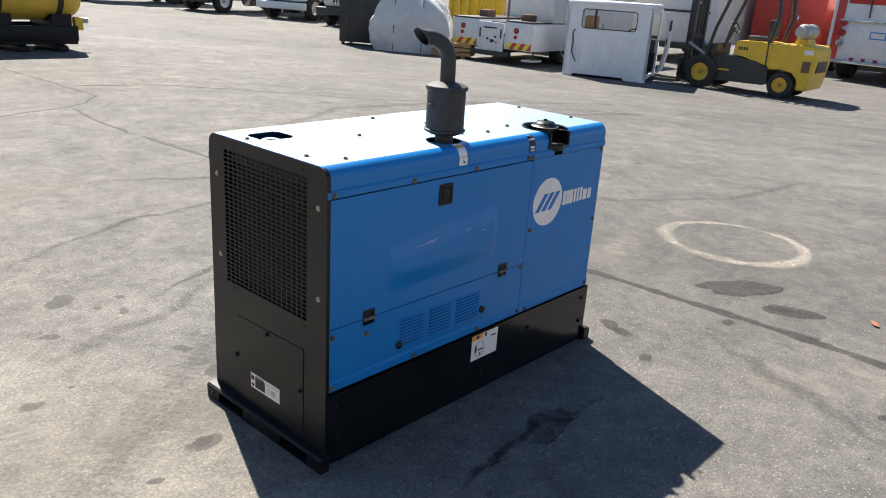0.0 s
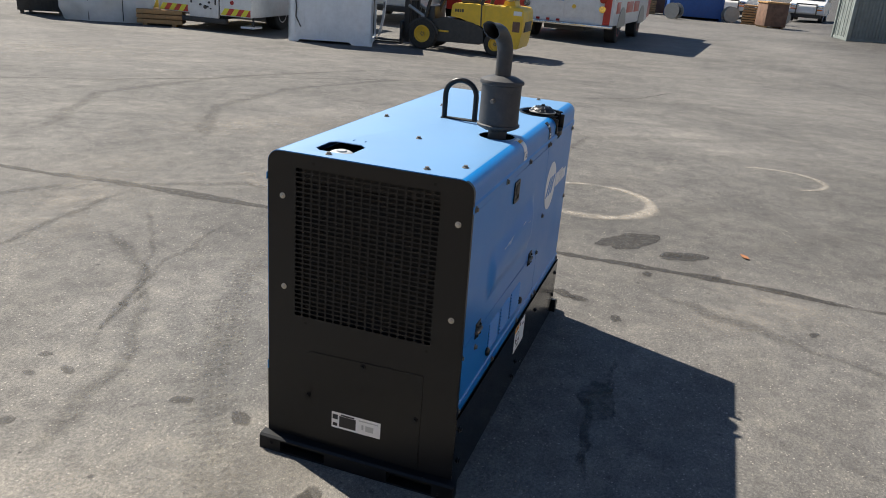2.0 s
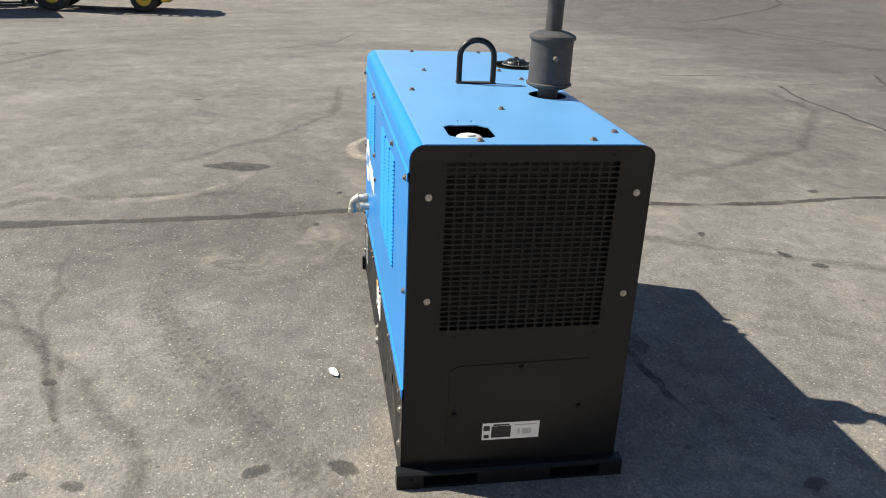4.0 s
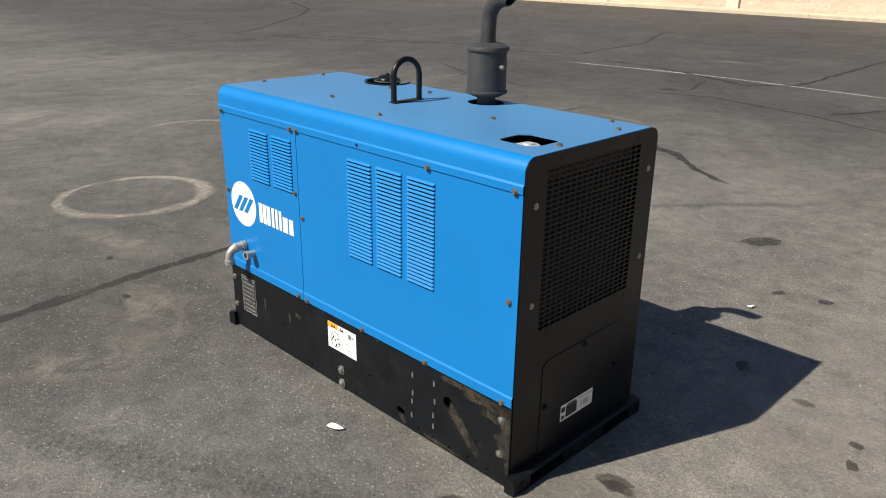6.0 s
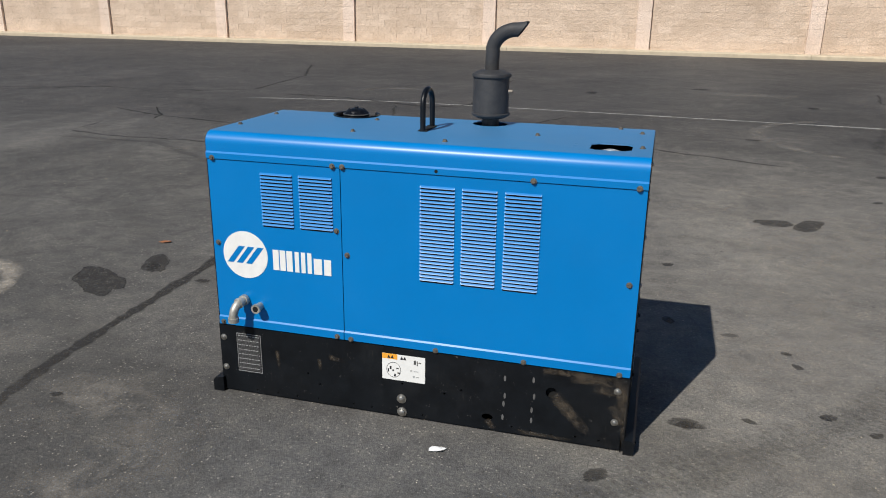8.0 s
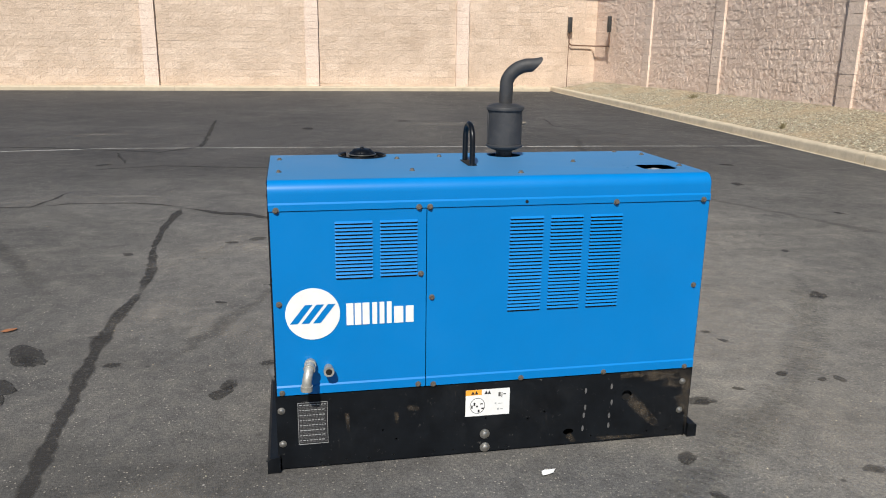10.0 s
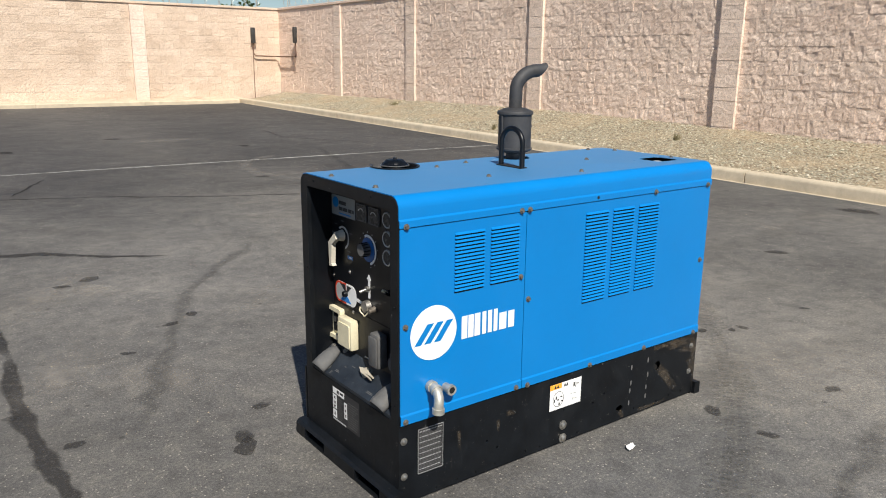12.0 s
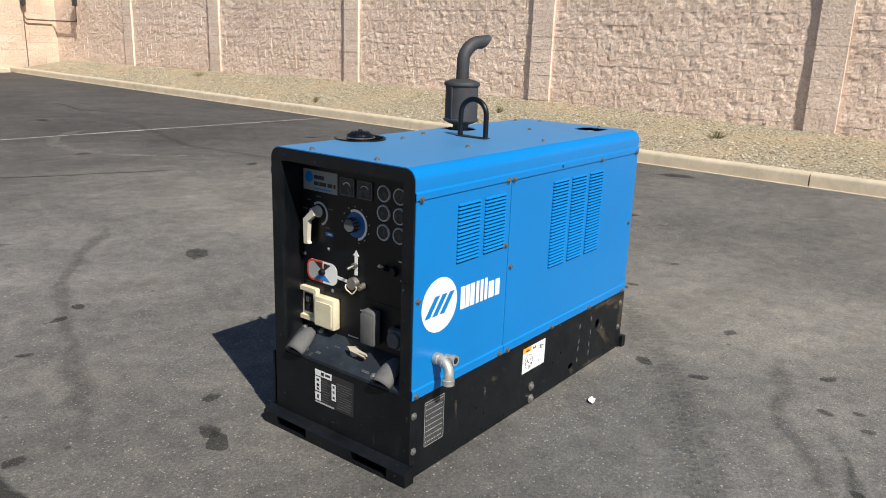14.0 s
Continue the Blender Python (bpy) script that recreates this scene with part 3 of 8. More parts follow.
def build_gravel():
    ys = [6.5 - 0.75 * k for k in range(40)]
    verts, faces, n = [], [], 9
    for y in ys:
        xa, xb = kerb_line(y) - 0.16, -9.35 - 0.0175 * (6.65 - y) - 0.05
        for i in range(n):
            x = xa + (xb - xa) * i / (n - 1)
            verts.append((x, y, bed_height(x, y)))
    for j in range(len(ys) - 1):
        for i in range(n - 1):
            faces.append((j * n + i, j * n + i + 1, (j + 1) * n + i + 1, (j + 1) * n + i))
    me = bpy.data.meshes.new("gravel_bed")
    me.from_pydata(verts, [], faces)
    me.materials.append(GRAVEL)
    me.shade_smooth()
    tagged(new("gravel_bed", me), "dry planting bed of pale mixed gravel", "ground", kind="structure")
    q = random.Random(3)
    verts, faces = [], []
    for _ in range(19000):
        y = q.uniform(-22.5, 2.0)
        xa, xb = kerb_line(y) - 0.2, -9.42 - 0.0175 * (6.65 - y)
        x = q.uniform(xb, xa)
        r = q.choice((0.008, 0.011, 0.015, 0.021)) * q.uniform(0.75, 1.25)
        z = bed_height(x, y) + r * 0.35
        o, a0 = len(verts), q.uniform(0, 6.3)
        for k in range(5):
            a = a0 + k * 1.2566
            verts.append((x + r * q.uniform(0.8, 1.2) * math.cos(a), y + r * q.uniform(0.8, 1.2) * math.sin(a), z - r * q.uniform(0.0, 0.3)))
        verts += [(x, y, z + r * q.uniform(0.4, 0.8)), (x, y, z - r * 0.6)]
        for k in range(5):
            faces += [(o + k, o + (k + 1) % 5, o + 5), (o + (k + 1) % 5, o + k, o + 6)]
    me = bpy.data.meshes.new("gravel")
    me.from_pydata(verts, [], faces)
    me.materials.append(STONES)
    tagged(new("gravel", me), "loose pale brown and grey gravel stones", "gravel", kind="stuff")


build_gravel()


DRY_GRASS = paint("dry_weed_stalks", (0.20, 0.17, 0.09), 0.8, vary=0.3, scale=30)


def build_weed(x, y, spread, seed):
    """A low tuft of dry stalks on the gravel bed."""
    q = random.Random(seed)
    bm = bmesh.new()
    for _ in range(46):
        a, r = q.uniform(0, 6.283), spread * q.random()
        px, py = 0.35 * r * math.cos(a), 0.35 * r * math.sin(a)
        tip = (r * math.cos(a), r * math.sin(a), q.uniform(0.03, 0.11))
        tube([(px, py, -0.01), ((px + tip[0]) / 2, (py + tip[1]) / 2, tip[2] * 0.8), tip], [0.005, 0.004, 0.0015], 4, bm)
    ob = part("dry_weed", bm, DRY_GRASS, None, "", 0)
    ob.matrix_world = Matrix.Translation((x, y, bed_height(x, y)))
    tagged(ob, "low tuft of dry weed growing through gravel", "weed", "weeds in the gravel bed")


for k, (x, y, r) in enumerate(((-8.15, -1.72, 0.20), (-9.05, -14.8, 0.22), (-8.3, -5.4, 0.10), (-7.7, -9.2, 0.09))):
    build_weed(x, y, r, 40 + k)


# ---- the welding generator ----
XR, XC, YN, YP, ZT = -0.80, 0.797, -0.305, 0.360, 1.062
GEN = thing("welding_generator", Matrix(), "blue and black diesel welding generator standing on asphalt", "generator")


def hex_bolt():
    bm = lathe([(0.0, 0.0), (0.0105, 0.0), (0.0105, 0.002), (0.007, 0.0025)], seg=16)
    return rod((0, 0, 0.002), (0, 0, 0.008), 0.0072, 0.0066, 6, bm)


def cap_bolt():
    bm = lathe([(0.0, 0.0), (0.012, 0.0), (0.012, 0.002), (0.008, 0.003), (0.0075, 0.006), (0.004, 0.008), (0.0, 0.0085)], seg=16)
    return bm


BOLT_MESH = {}
AIM = {"+x": Matrix.Rotation(math.pi / 2, 4, "Y"), "-x": Matrix.Rotation(-math.pi / 2, 4, "Y"), "+y": Matrix.Rotation(-math.pi / 2, 4, "X"),
       "-y": Matrix.Rotation(math.pi / 2, 4, "X"), "+z": Matrix()}


def bolt(parent, at, aim, kind="rusty", size=1.0):
    if kind not in BOLT_MESH:
        ob = part("bolt", cap_bolt() if kind == "zinc" else hex_bolt(), {"rusty": RUSTY, "zinc": STEEL, "black": SKID}[kind], parent)
        BOLT_MESH[kind] = ob.data
    else:
        ob = new("bolt", BOLT_MESH[kind])
        ob.parent = parent
    spin = Matrix.Rotation(rng.uniform(0, 6), 4, "Z")
    ob.matrix_local = Matrix.Translation(at) @ AIM[aim] @ spin @ Matrix.Scale(size, 4)
    return ob


def sheet(section, thick, x0, x1):
    """A bent sheet-metal panel: its outer line of (y, z), offset inwards by its thickness, drawn along x."""
    pts = [Vector((a, b)) for a, b in section]
    inner = []
    for i, p in enumerate(pts):
        d = pts[min(i + 1, len(pts) - 1)] - pts[max(i - 1, 0)]
        d.normalize()
        inner.append(p + Vector((-d.y, d.x)) * thick)
    return prism([tuple(p) for p in pts] + [tuple(p) for p in inner[::-1]], "x", x0, x1)


# roof: one bent sheet with a fold line on each side
R = 0.042
roof_line = [(YP + 0.004, 0.963), (YP + 0.004, 0.984), (YP - 0.001, 0.990)]
roof_line += [(YP - 0.001 - R + R * math.cos(radians(a)), ZT - R + R * math.sin(radians(a))) for a in range(0, 91, 10)]
roof_line += [(YN + 0.001 + R + R * math.cos(radians(a)), ZT - R + R * math.sin(radians(a))) for a in range(90, 181, 10)]
roof_line += [(YN + 0.001, 0.990), (YN - 0.004, 0.984), (YN - 0.004, 0.963)]
roof = part("roof_panel", sheet(roof_line, 0.003, XR - 0.002, XC), (BLUE_ROOF, BLUE), GEN, "blue enamelled sheet-steel roof with openings", 25)
# upward faces take the glare copy, bends and sides the plain enamel
for face_ in roof.data.polygons:
    face_.material_index = 0 if abs(face_.normal.z) > 0.97 else 1
holes = prism(disc(-0.160, -0.190, 0.070, 0.064), "z", 0.9, 1.2)
prism([(-0.735, 0.132), (-0.718, 0.115), (-0.62, 0.115), (-0.595, 0.140), (-0.595, 0.225), (-0.612, 0.243), (-0.71, 0.243), (-0.735, 0.218)], "z", 0.9, 1.2, holes)
cut(roof, holes)
cut(roof, prism(disc(0.43, -0.226, 0.092, 0.088, 32), "z", 0.9, 1.2))
cut(roof, box(0.365, 0.495, -0.40, -0.226, 0.995, 1.2))
cut(roof, prism(disc(-0.545, 0.15, 0.008, 0.003), "z", 0.9, 1.2, prism(disc(-0.545, 0.19, 0.008, 0.003), "z", 0.9, 1.2)))
for x, y in ((-0.098, 0.268), (0.285, 0.175), (-0.386, 0.024), (-0.672, -0.236), (0.30, -0.125)):
    bolt(roof, (x, y, ZT), "+z")
for x, y in ((-0.757, -0.145), (-0.768, 0.169), (0.76, 0.165), (0.76, -0.135), (0.12, -0.17)):
    bolt(roof, (x, y, ZT), "+z")
for x in (0.772, 0.29, -0.432, -0.775):
    bolt(roof, (x, YP + 0.004, 0.966), "+y")
bolt(roof, (0.252, YP + 0.004, 0.966), "+y")
for x in (-0.775, -0.425, -0.10, 0.22, 0.25):
    bolt(roof, (x, YN - 0.004, 0.972), "-y")
# near-black disc painted as the hole's shaded depth
part("screw_hole", prism(disc(-0.095, 0.975, 0.006), "y", YP + 0.0035, YP + 0.0048), VOID, roof)

# solid near-black block: the unlit inside put into colour, seen through the openings
part("engine_bay", box(XR + 0.06, XC - 0.12, YN + 0.02, YP - 0.02, 0.06, 0.995), VOID, GEN, "near-black block for the unlit engine bay")
neck = part("radiator_filler", lathe([(0.0, 0), (0.03, 0), (0.03, 0.035), (0.033, 0.037), (0.033, 0.041), (0.0, 0.041)], (-0.664, 0.178, 0.995)), STEEL, GEN)
capbm = lathe([(0.0, 0), (0.035, 0), (0.036, 0.004), (0.036, 0.010), (0.030, 0.014), (0.018, 0.014), (0.016, 0.018), (0.0, 0.018)], (-0.664, 0.178, 1.036))
box(-0.708, -0.62, 0.170, 0.186, 1.041, 1.046, 0.002, capbm)
part("radiator_cap", capbm, DIAL_GREY, GEN, "bright pressed-steel radiator cap")

# muffler with its curved tail pipe
MX, MY = -0.160, -0.190
muffler = part("muffler", lathe([(0.0, 1.02), (0.034, 1.02), (0.034, 1.082), (0.052, 1.087), (0.071, 1.096), (0.076, 1.100), (0.077, 1.106), (0.071, 1.109), (0.0705, 1.17),
                                 (0.0705, 1.245), (0.077, 1.249), (0.078, 1.255), (0.075, 1.262), (0.052, 1.272), (0.034, 1.276), (0.0, 1.276)], (MX, MY, 0), seg=40),
               MUFFLER, GEN, "dull black cylindrical exhaust muffler")
part("seam", box(MX + 0.066, MX + 0.075, MY - 0.004, MY + 0.004, 1.108, 1.246, 0.002), MUFFLER, muffler)
part("drain_plug", rod((MX - 0.068, MY + 0.006, 1.195), (MX - 0.088, MY + 0.008, 1.195), 0.0085, 0.007, 8), RUSTY, muffler)
SWING = 0.18
path = [(MX, MY, 1.27), (MX, MY, 1.30), (MX - 0.001, MY, 1.33)]
path += [(MX - 0.10 + 0.10 * math.cos(radians(a)), MY, 1.345 + 0.085 * math.sin(radians(a))) for a in range(10, 81, 10)]
path += [(MX - 0.115, MY, 1.430), (MX - 0.145, MY, 1.436)]
path = [(x, MY - SWING * (x - MX), z) for x, y, z in path]
pipe = part("tail_pipe", tube(path, 0.0275, 24), MUFFLER, muffler, "curved exhaust pipe with slash-cut tip")
cut(pipe, tube([(p[0], p[1], p[2]) for p in path[3:]] + [(MX - 0.2, MY + SWING * 0.2, 1.44)], 0.0245, 20))
t_cut = box(-0.1, 0.1, -0.1, 0.1, 0, 0.3)
bmesh.ops.transform(t_cut, matrix=Matrix.Translation((MX - 0.118, MY + 0.021, 1.425)) @ Matrix.Rotation(radians(-128), 4, "Y"), verts=t_cut.verts)
cut(pipe, t_cut)

# lifting eye
hook = [(0.04, 0.082, 1.0), (0.04, 0.082, 1.155)]
hook += [(0.04, 0.02 + 0.062 * math.cos(radians(a)), 1.155 + 0.058 * math.sin(radians(a))) for a in range(15, 180, 15)]
hook += [(0.04, -0.042, 1.155), (0.04, -0.042, 1.0)]
eye = part("lifting_eye", tube(hook, 0.0105, 16), BLACK, GEN, "black steel lifting eye")
# near-black strip in place of the shaded roof slot
part("slot_shade_strip", box(0.022, 0.058, -0.052, 0.092, ZT + 0.001, ZT + 0.004, 0.001), VOID, eye)

# fuel filler in its round well
well = lathe([(0.0, 0.985), (0.085, 0.985), (0.089, 1.056), (0.089, 1.066), (0.098, 1.068), (0.099, 1.064), (0.093, 1.060), (0.093, 0.98), (0.0, 0.98)], (0.43, -0.226, 0))
wl = part("filler_well", well, BLACK, GEN, "black rubber-trimmed fuel filler well")
cut(wl, box(0.37, 0.49, -0.42, -0.235, 0.999, 1.2))
part("well_lip", box(0.368, 0.492, YN - 0.006, YN + 0.03, 0.992, 1.000, 0.002), BLACK, wl)
for x in (0.363, 0.497):
    part("well_side", box(x - 0.004, x + 0.004, YN - 0.006, -0.25, 0.992, 1.055, 0.002), BLACK, wl)
cap = part("fuel_cap", lathe([(0.0, 0.98), (0.036, 0.98), (0.036, 1.055), (0.052, 1.058), (0.054, 1.063), (0.054, 1.072), (0.051, 1.075), (0.047, 1.076), (0.043, 1.082), (0.033, 1.088), (0.018, 1.092), (0.0, 1.093)],
                             (0.43, -0.226, 0), seg=28), BLACK, GEN, "domed black fuel cap with ribbed rim")
part("cap_knob", rod((0.43, -0.226, 1.091), (0.43, -0.226, 1.099), 0.009, 0.007, 10), BLACK, cap)
for k in range(14):
    a = 2 * math.pi * k / 14
    part("cap_rib", rod((0.43 + 0.050 * math.cos(a), -0.226 + 0.050 * math.sin(a), 1.073), (0.43 + 0.030 * math.cos(a), -0.226 + 0.030 * math.sin(a), 1.0895), 0.0028, 0.002, 6), BLACK, cap)
part("cap_band", lathe([(0.054, 1.066), (0.0575, 1.0675), (0.0575, 1.0695), (0.054, 1.071)], (0.43, -0.226, 0)), STEEL, cap)


# side panels with their louvres
def side_panel(name, x0, x1, z0, z1, s, label, fold=True, parent=GEN):
    y = YP if s > 0 else YN
    line = [(y, z1)] + ([(y, z0 + 0.036), (y + s * 0.004, z0 + 0.030), (y + s * 0.004, z0)] if fold else [(y, z0)])
    inner = [(a - s * 0.003, b) for a, b in line]
    return part(name, prism(line + inner[::-1], "x", x0, x1), BLUE, parent, label, 20)


def louvre_bank(panel, x0, x1, z0, z1, s, n):
    """A bank of pressed louvres: hooded slats over a near-black sheet that paints the slots' shade."""
    y = YP if s > 0 else YN
    # panel is not cut here; the sheet's colour gives the dark of the slots
    part("slot_shade", box(x0 + 0.002, x1 - 0.002, min(y, y + s * 0.0008), max(y, y + s * 0.0008), z0, z1), VOID, panel, "near-black sheet for the shade in the louvre slots", 0)
    p = (z1 - z0) / n
    d = 0.0066
    zb, zt = 0.57 * p, p + 0.0015
    tri = [(y, zt), (y + s * d * 0.75, zb + 0.32 * (zt - zb)), (y + s * d, zb), (y + s * (d - 0.0016), zb), (y + s * 0.001, zt - 0.004)]
    bm = prism(tri, "x", x0 + 0.003, x1 - 0.003)
    for xe, xi in ((x0, x0 + 0.003), (x1, x1 - 0.003)):
        prism([(y, zt), (y + s * d * 0.6, zb + 0.4 * (zt - zb)), (y + s * d * 0.8, zb), (y, zb)], "x", min(xe, xi), max(xe, xi), bm)
    first = part("louvre_slat", bm, BLUE, panel, "", 25)
    first.location = (0, 0, z0)
    for k in range(1, n):
        ob = new("louvre_slat", first.data)
        ob.parent = panel
        ob.location = (0, 0, z0 + p * k)


SEAM = 0.262
front = side_panel("generator_side_panel", SEAM + 0.0015, XC - 0.003, 0.297, 0.9605, 1, "blue side panel with two louvre banks")
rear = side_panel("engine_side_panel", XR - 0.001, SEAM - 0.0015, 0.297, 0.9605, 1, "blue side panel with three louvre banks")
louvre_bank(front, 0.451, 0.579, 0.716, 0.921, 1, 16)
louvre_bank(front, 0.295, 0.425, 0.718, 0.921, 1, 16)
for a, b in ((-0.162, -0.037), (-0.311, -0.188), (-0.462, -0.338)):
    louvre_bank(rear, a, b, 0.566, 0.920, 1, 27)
for x, z in ((0.774, 0.636), (0.282, 0.726), (0.29, 0.307), (0.776, 0.307)):
    bolt(front, (x, YP + (0.004 if z < 0.33 else 0), z), "+y")
for x, z in ((0.242, 0.637), (-0.77, 0.635), (0.234, 0.303), (-0.10, 0.303), (-0.428, 0.303), (-0.764, 0.303)):
    bolt(rear, (x, YP + (0.004 if z < 0.33 else 0), z), "+y")



def pressed_door():
    """The door skin, with a broad soft swelling where it has been pushed out."""
    bm = bmesh.new()
    x0, x1, z0, z1, nx, nz = XR + 0.012, SEAM - 0.002, 0.5155, 0.9570, 96, 44

    def soft(d, w):
        t = min(max(d / w, 0.0), 1.0)
        return t * t * (3 - 2 * t)

    grid = []
    for j in range(nz + 1):
        row = []
        for i in range(nx + 1):
            x, z = x0 + (x1 - x0) * i / nx, z0 + (z1 - z0) * j / nz
            low, high = 0.575, 0.765 + 0.055 * (x + 0.5) / 0.55
            rise = soft(x + 0.555, 0.06) * soft(0.065 - x, 0.05) * soft(z - low, 0.09) * soft(high - z, 0.08)
            row.append(bm.verts.new((x, YN - 0.017 * rise + 0.0008 * math.sin(7 * x + 5 * z), z)))
        grid.append(row)
    for a, b in zip(grid, grid[1:]):
        for k in range(nx):
            bm.faces.new((a[k], a[k + 1], b[k + 1], b[k]))
    rim = [grid[0][0], grid[0][-1], grid[-1][-1], grid[-1][0]]
    back = [bm.verts.new((v.co.x, YN + 0.004, v.co.z)) for v in rim]
    bm.faces.new(back)
    edges = [grid[0], [r[-1] for r in grid], grid[-1][::-1], [r[0] for r in grid][::-1]]
    for k, e in enumerate(edges):
        bm.faces.new([*e, back[(k + 1) % 4], back[k]])
    return part("access_door", bm, BLUE, GEN, "blue hinged access door with a shallow dent")


door = pressed_door()
lower = side_panel("lower_side_panel", XR + 0.012, SEAM - 0.0015, 0.285, 0.5125, -1, "blue lower panel with three louvre banks")
panel_n = side_panel("generator_side_panel", SEAM + 0.0015, XC - 0.003, 0.285, 0.9605, -1, "blue side panel carrying a round emblem")
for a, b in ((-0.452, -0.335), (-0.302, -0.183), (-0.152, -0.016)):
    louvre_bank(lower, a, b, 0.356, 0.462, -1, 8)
for x, z in ((-0.46, 0.362), (0.005, 0.374)):
    part("rubber_bumper", lathe([(0.0, 0), (0.014, 0), (0.016, 0.006), (0.010, 0.012), (0.0, 0.013)], (x, YN, z), "Y"), BLACK, lower).matrix_local = Matrix.Translation((0, 2 * YN, 0)) @ Matrix.Scale(-1, 4, (0, 1, 0))
for x, z in ((-0.77, 0.485), (-0.62, 0.455), (-0.38, 0.295), (-0.02, 0.295), (0.245, 0.30), (-0.775, 0.30), (0.25, 0.50)):
    bolt(lower, (x, YN - (0.004 if z < 0.32 else 0), z), "-y")
for x, z in ((0.30, 0.297), (0.285, 0.655), (0.775, 0.62), (0.775, 0.30), (0.775, 0.95)):
    bolt(panel_n, (x, YN - (0.004 if z < 0.32 else 0), z), "-y")
for a_, b_, c_, d_ in ((-0.407, 0.733, -0.33, 0.737), (-0.36, 0.738, -0.28, 0.747), (-0.345, 0.728, -0.30, 0.741), (-0.149, 0.743, -0.11, 0.747), (-0.058, 0.728, -0.021, 0.725)):
    part("scratch", rod((a_, YN - 0.0173, b_), (c_, YN - 0.0173, d_), 0.0009, 0.0003, 6), WHITE, door)
# latch and hinges
lt = part("latch", prism(rounded(-0.292, -0.222, 0.858, 0.936, 0.006), "y", YN - 0.004, YN + 0.001), BLACK, door, "black recessed paddle latch")
cut(lt, prism(rounded(-0.282, -0.232, 0.868, 0.926, 0.004), "y", YN - 0.006, YN - 0.001))
part("paddle", box(-0.277, -0.237, YN - 0.005, YN - 0.001, 0.884, 0.922, 0.002), SKID, lt)
for x in (-0.612, 0.120):
    h = part("hinge", box(x - 0.026, x + 0.026, YN - 0.004, YN, 0.490, 0.545, 0.001), BLACK, lower, "dull steel butt hinge")
    part("hinge_pin", rod((x - 0.027, YN - 0.006, 0.514), (x + 0.027, YN - 0.006, 0.514), 0.006, None, 12), RUSTY, h)
    for dx in (-0.015, 0.015):
        bolt(h, (x + dx, YN - 0.004, 0.531), "-y", "black", 0.6)
        bolt(h, (x + dx, YN - 0.004, 0.499), "-y", "black", 0.6)


# round emblem and word shape in plain bars
def emblem(panel, cx, cz, r, s, word):
    y = YP if s > 0 else YN
    y0, y1 = sorted((y + s * 0.0003, y + s * 0.0012))
    d = part("emblem_disc", prism(disc(cx, cz, r, r, 48), "y", y0, y1), WHITE, panel, "white round emblem")
    w0, w1 = sorted((y + s * 0.0012, y + s * 0.0019))
    f = -s
    for k in (-1, 0, 1):
        c = cx + f * k * r * 0.42
        poly = [(c + f * r * (a - 0.0), cz + r * b) for a, b in ((-0.42, -0.36), (-0.14, -0.36), (0.42, 0.36), (0.14, 0.36))]
        part("emblem_bar", prism(poly, "y", w0, w1), BLUE, d)
    x0, x1, z0, z1 = word
    wd, ht = x1 - x0, z1 - z0
    # plain blocks of the word's size: (start, end, bottom, top), as shares of its box
    for a, b, lo, hi in ((0.0, 0.10, 0.0, 0.86), (0.118, 0.212, 0.0, 0.86), (0.23, 0.33, 0.0, 0.86), (0.37, 0.44, 0.0, 0.86), (0.475, 0.545, 0.0, 0.86), (0.58, 0.65, 0.0, 0.86), (0.685, 0.82, 0.0, 0.66), (0.855, 0.97, 0.0, 0.66)):
        p = [(x0 + wd * q, z0 + ht * w) for q, w in ((a, lo), (b, lo), (b, hi), (a, hi))]
        part("word_bar", prism(p, "y", y0, y1), WHITE, panel)


emblem(front, 0.661, 0.596, 0.094, 1, (0.545, 0.300, 0.548, 0.642))
emblem(panel_n, 0.395, 0.762, 0.104, -1, (0.510, 0.740, 0.728, 0.800))


# printed labels
def label_plate(parent, name, corner, u, v, w, h, out, mat, marks, label, thick=0.0008, peaks=()):
    """A flat label: corner, its directions u and v, size, and marks as (u0, u1, v0, v1, material) shares."""
    c, u, v, out = Vector(corner), Vector(u), Vector(v), Vector(out)

    def slab(u0, u1, v0, v1, d0, d1, peak=False):
        bm = bmesh.new()
        shape = ((u0, v0), (u1, v0), ((u0 + u1) / 2, v1)) if peak else ((u0, v0), (u1, v0), (u1, v1), (u0, v1))
        q = [c + u * (w * a) + v * (h * b) for a, b in shape]
        lo, hi = [bm.verts.new(p + out * d0) for p in q], [bm.verts.new(p + out * d1) for p in q]
        bm.faces.new(lo)
        bm.faces.new(hi)
        n = len(q)
        for k in range(n):
            bm.faces.new((lo[k], lo[(k + 1) % n], hi[(k + 1) % n], hi[k]))
        return bm

    ob = part(name, slab(0, 1, 0, 1, 0.0003, thick), mat, parent, label, 0)
    for n, (u0, u1, v0, v1, mt) in enumerate(marks):
        up = thick + (0.0003 if n else 0.0)
        part("print", slab(u0, u1, v0, v1, up, up + 0.0004, (u0, u1) in peaks), mt, ob, "", 0)
    return ob


def text_rows(u0, u1, v0, v1, n, mt, seed=1, fill=0.5):
    q = random.Random(seed)
    p = (v1 - v0) / n
    return [(u0, u0 + (u1 - u0) * q.uniform(0.6, 1.0), v0 + p * k, v0 + p * (k + fill), mt) for k in range(n)]


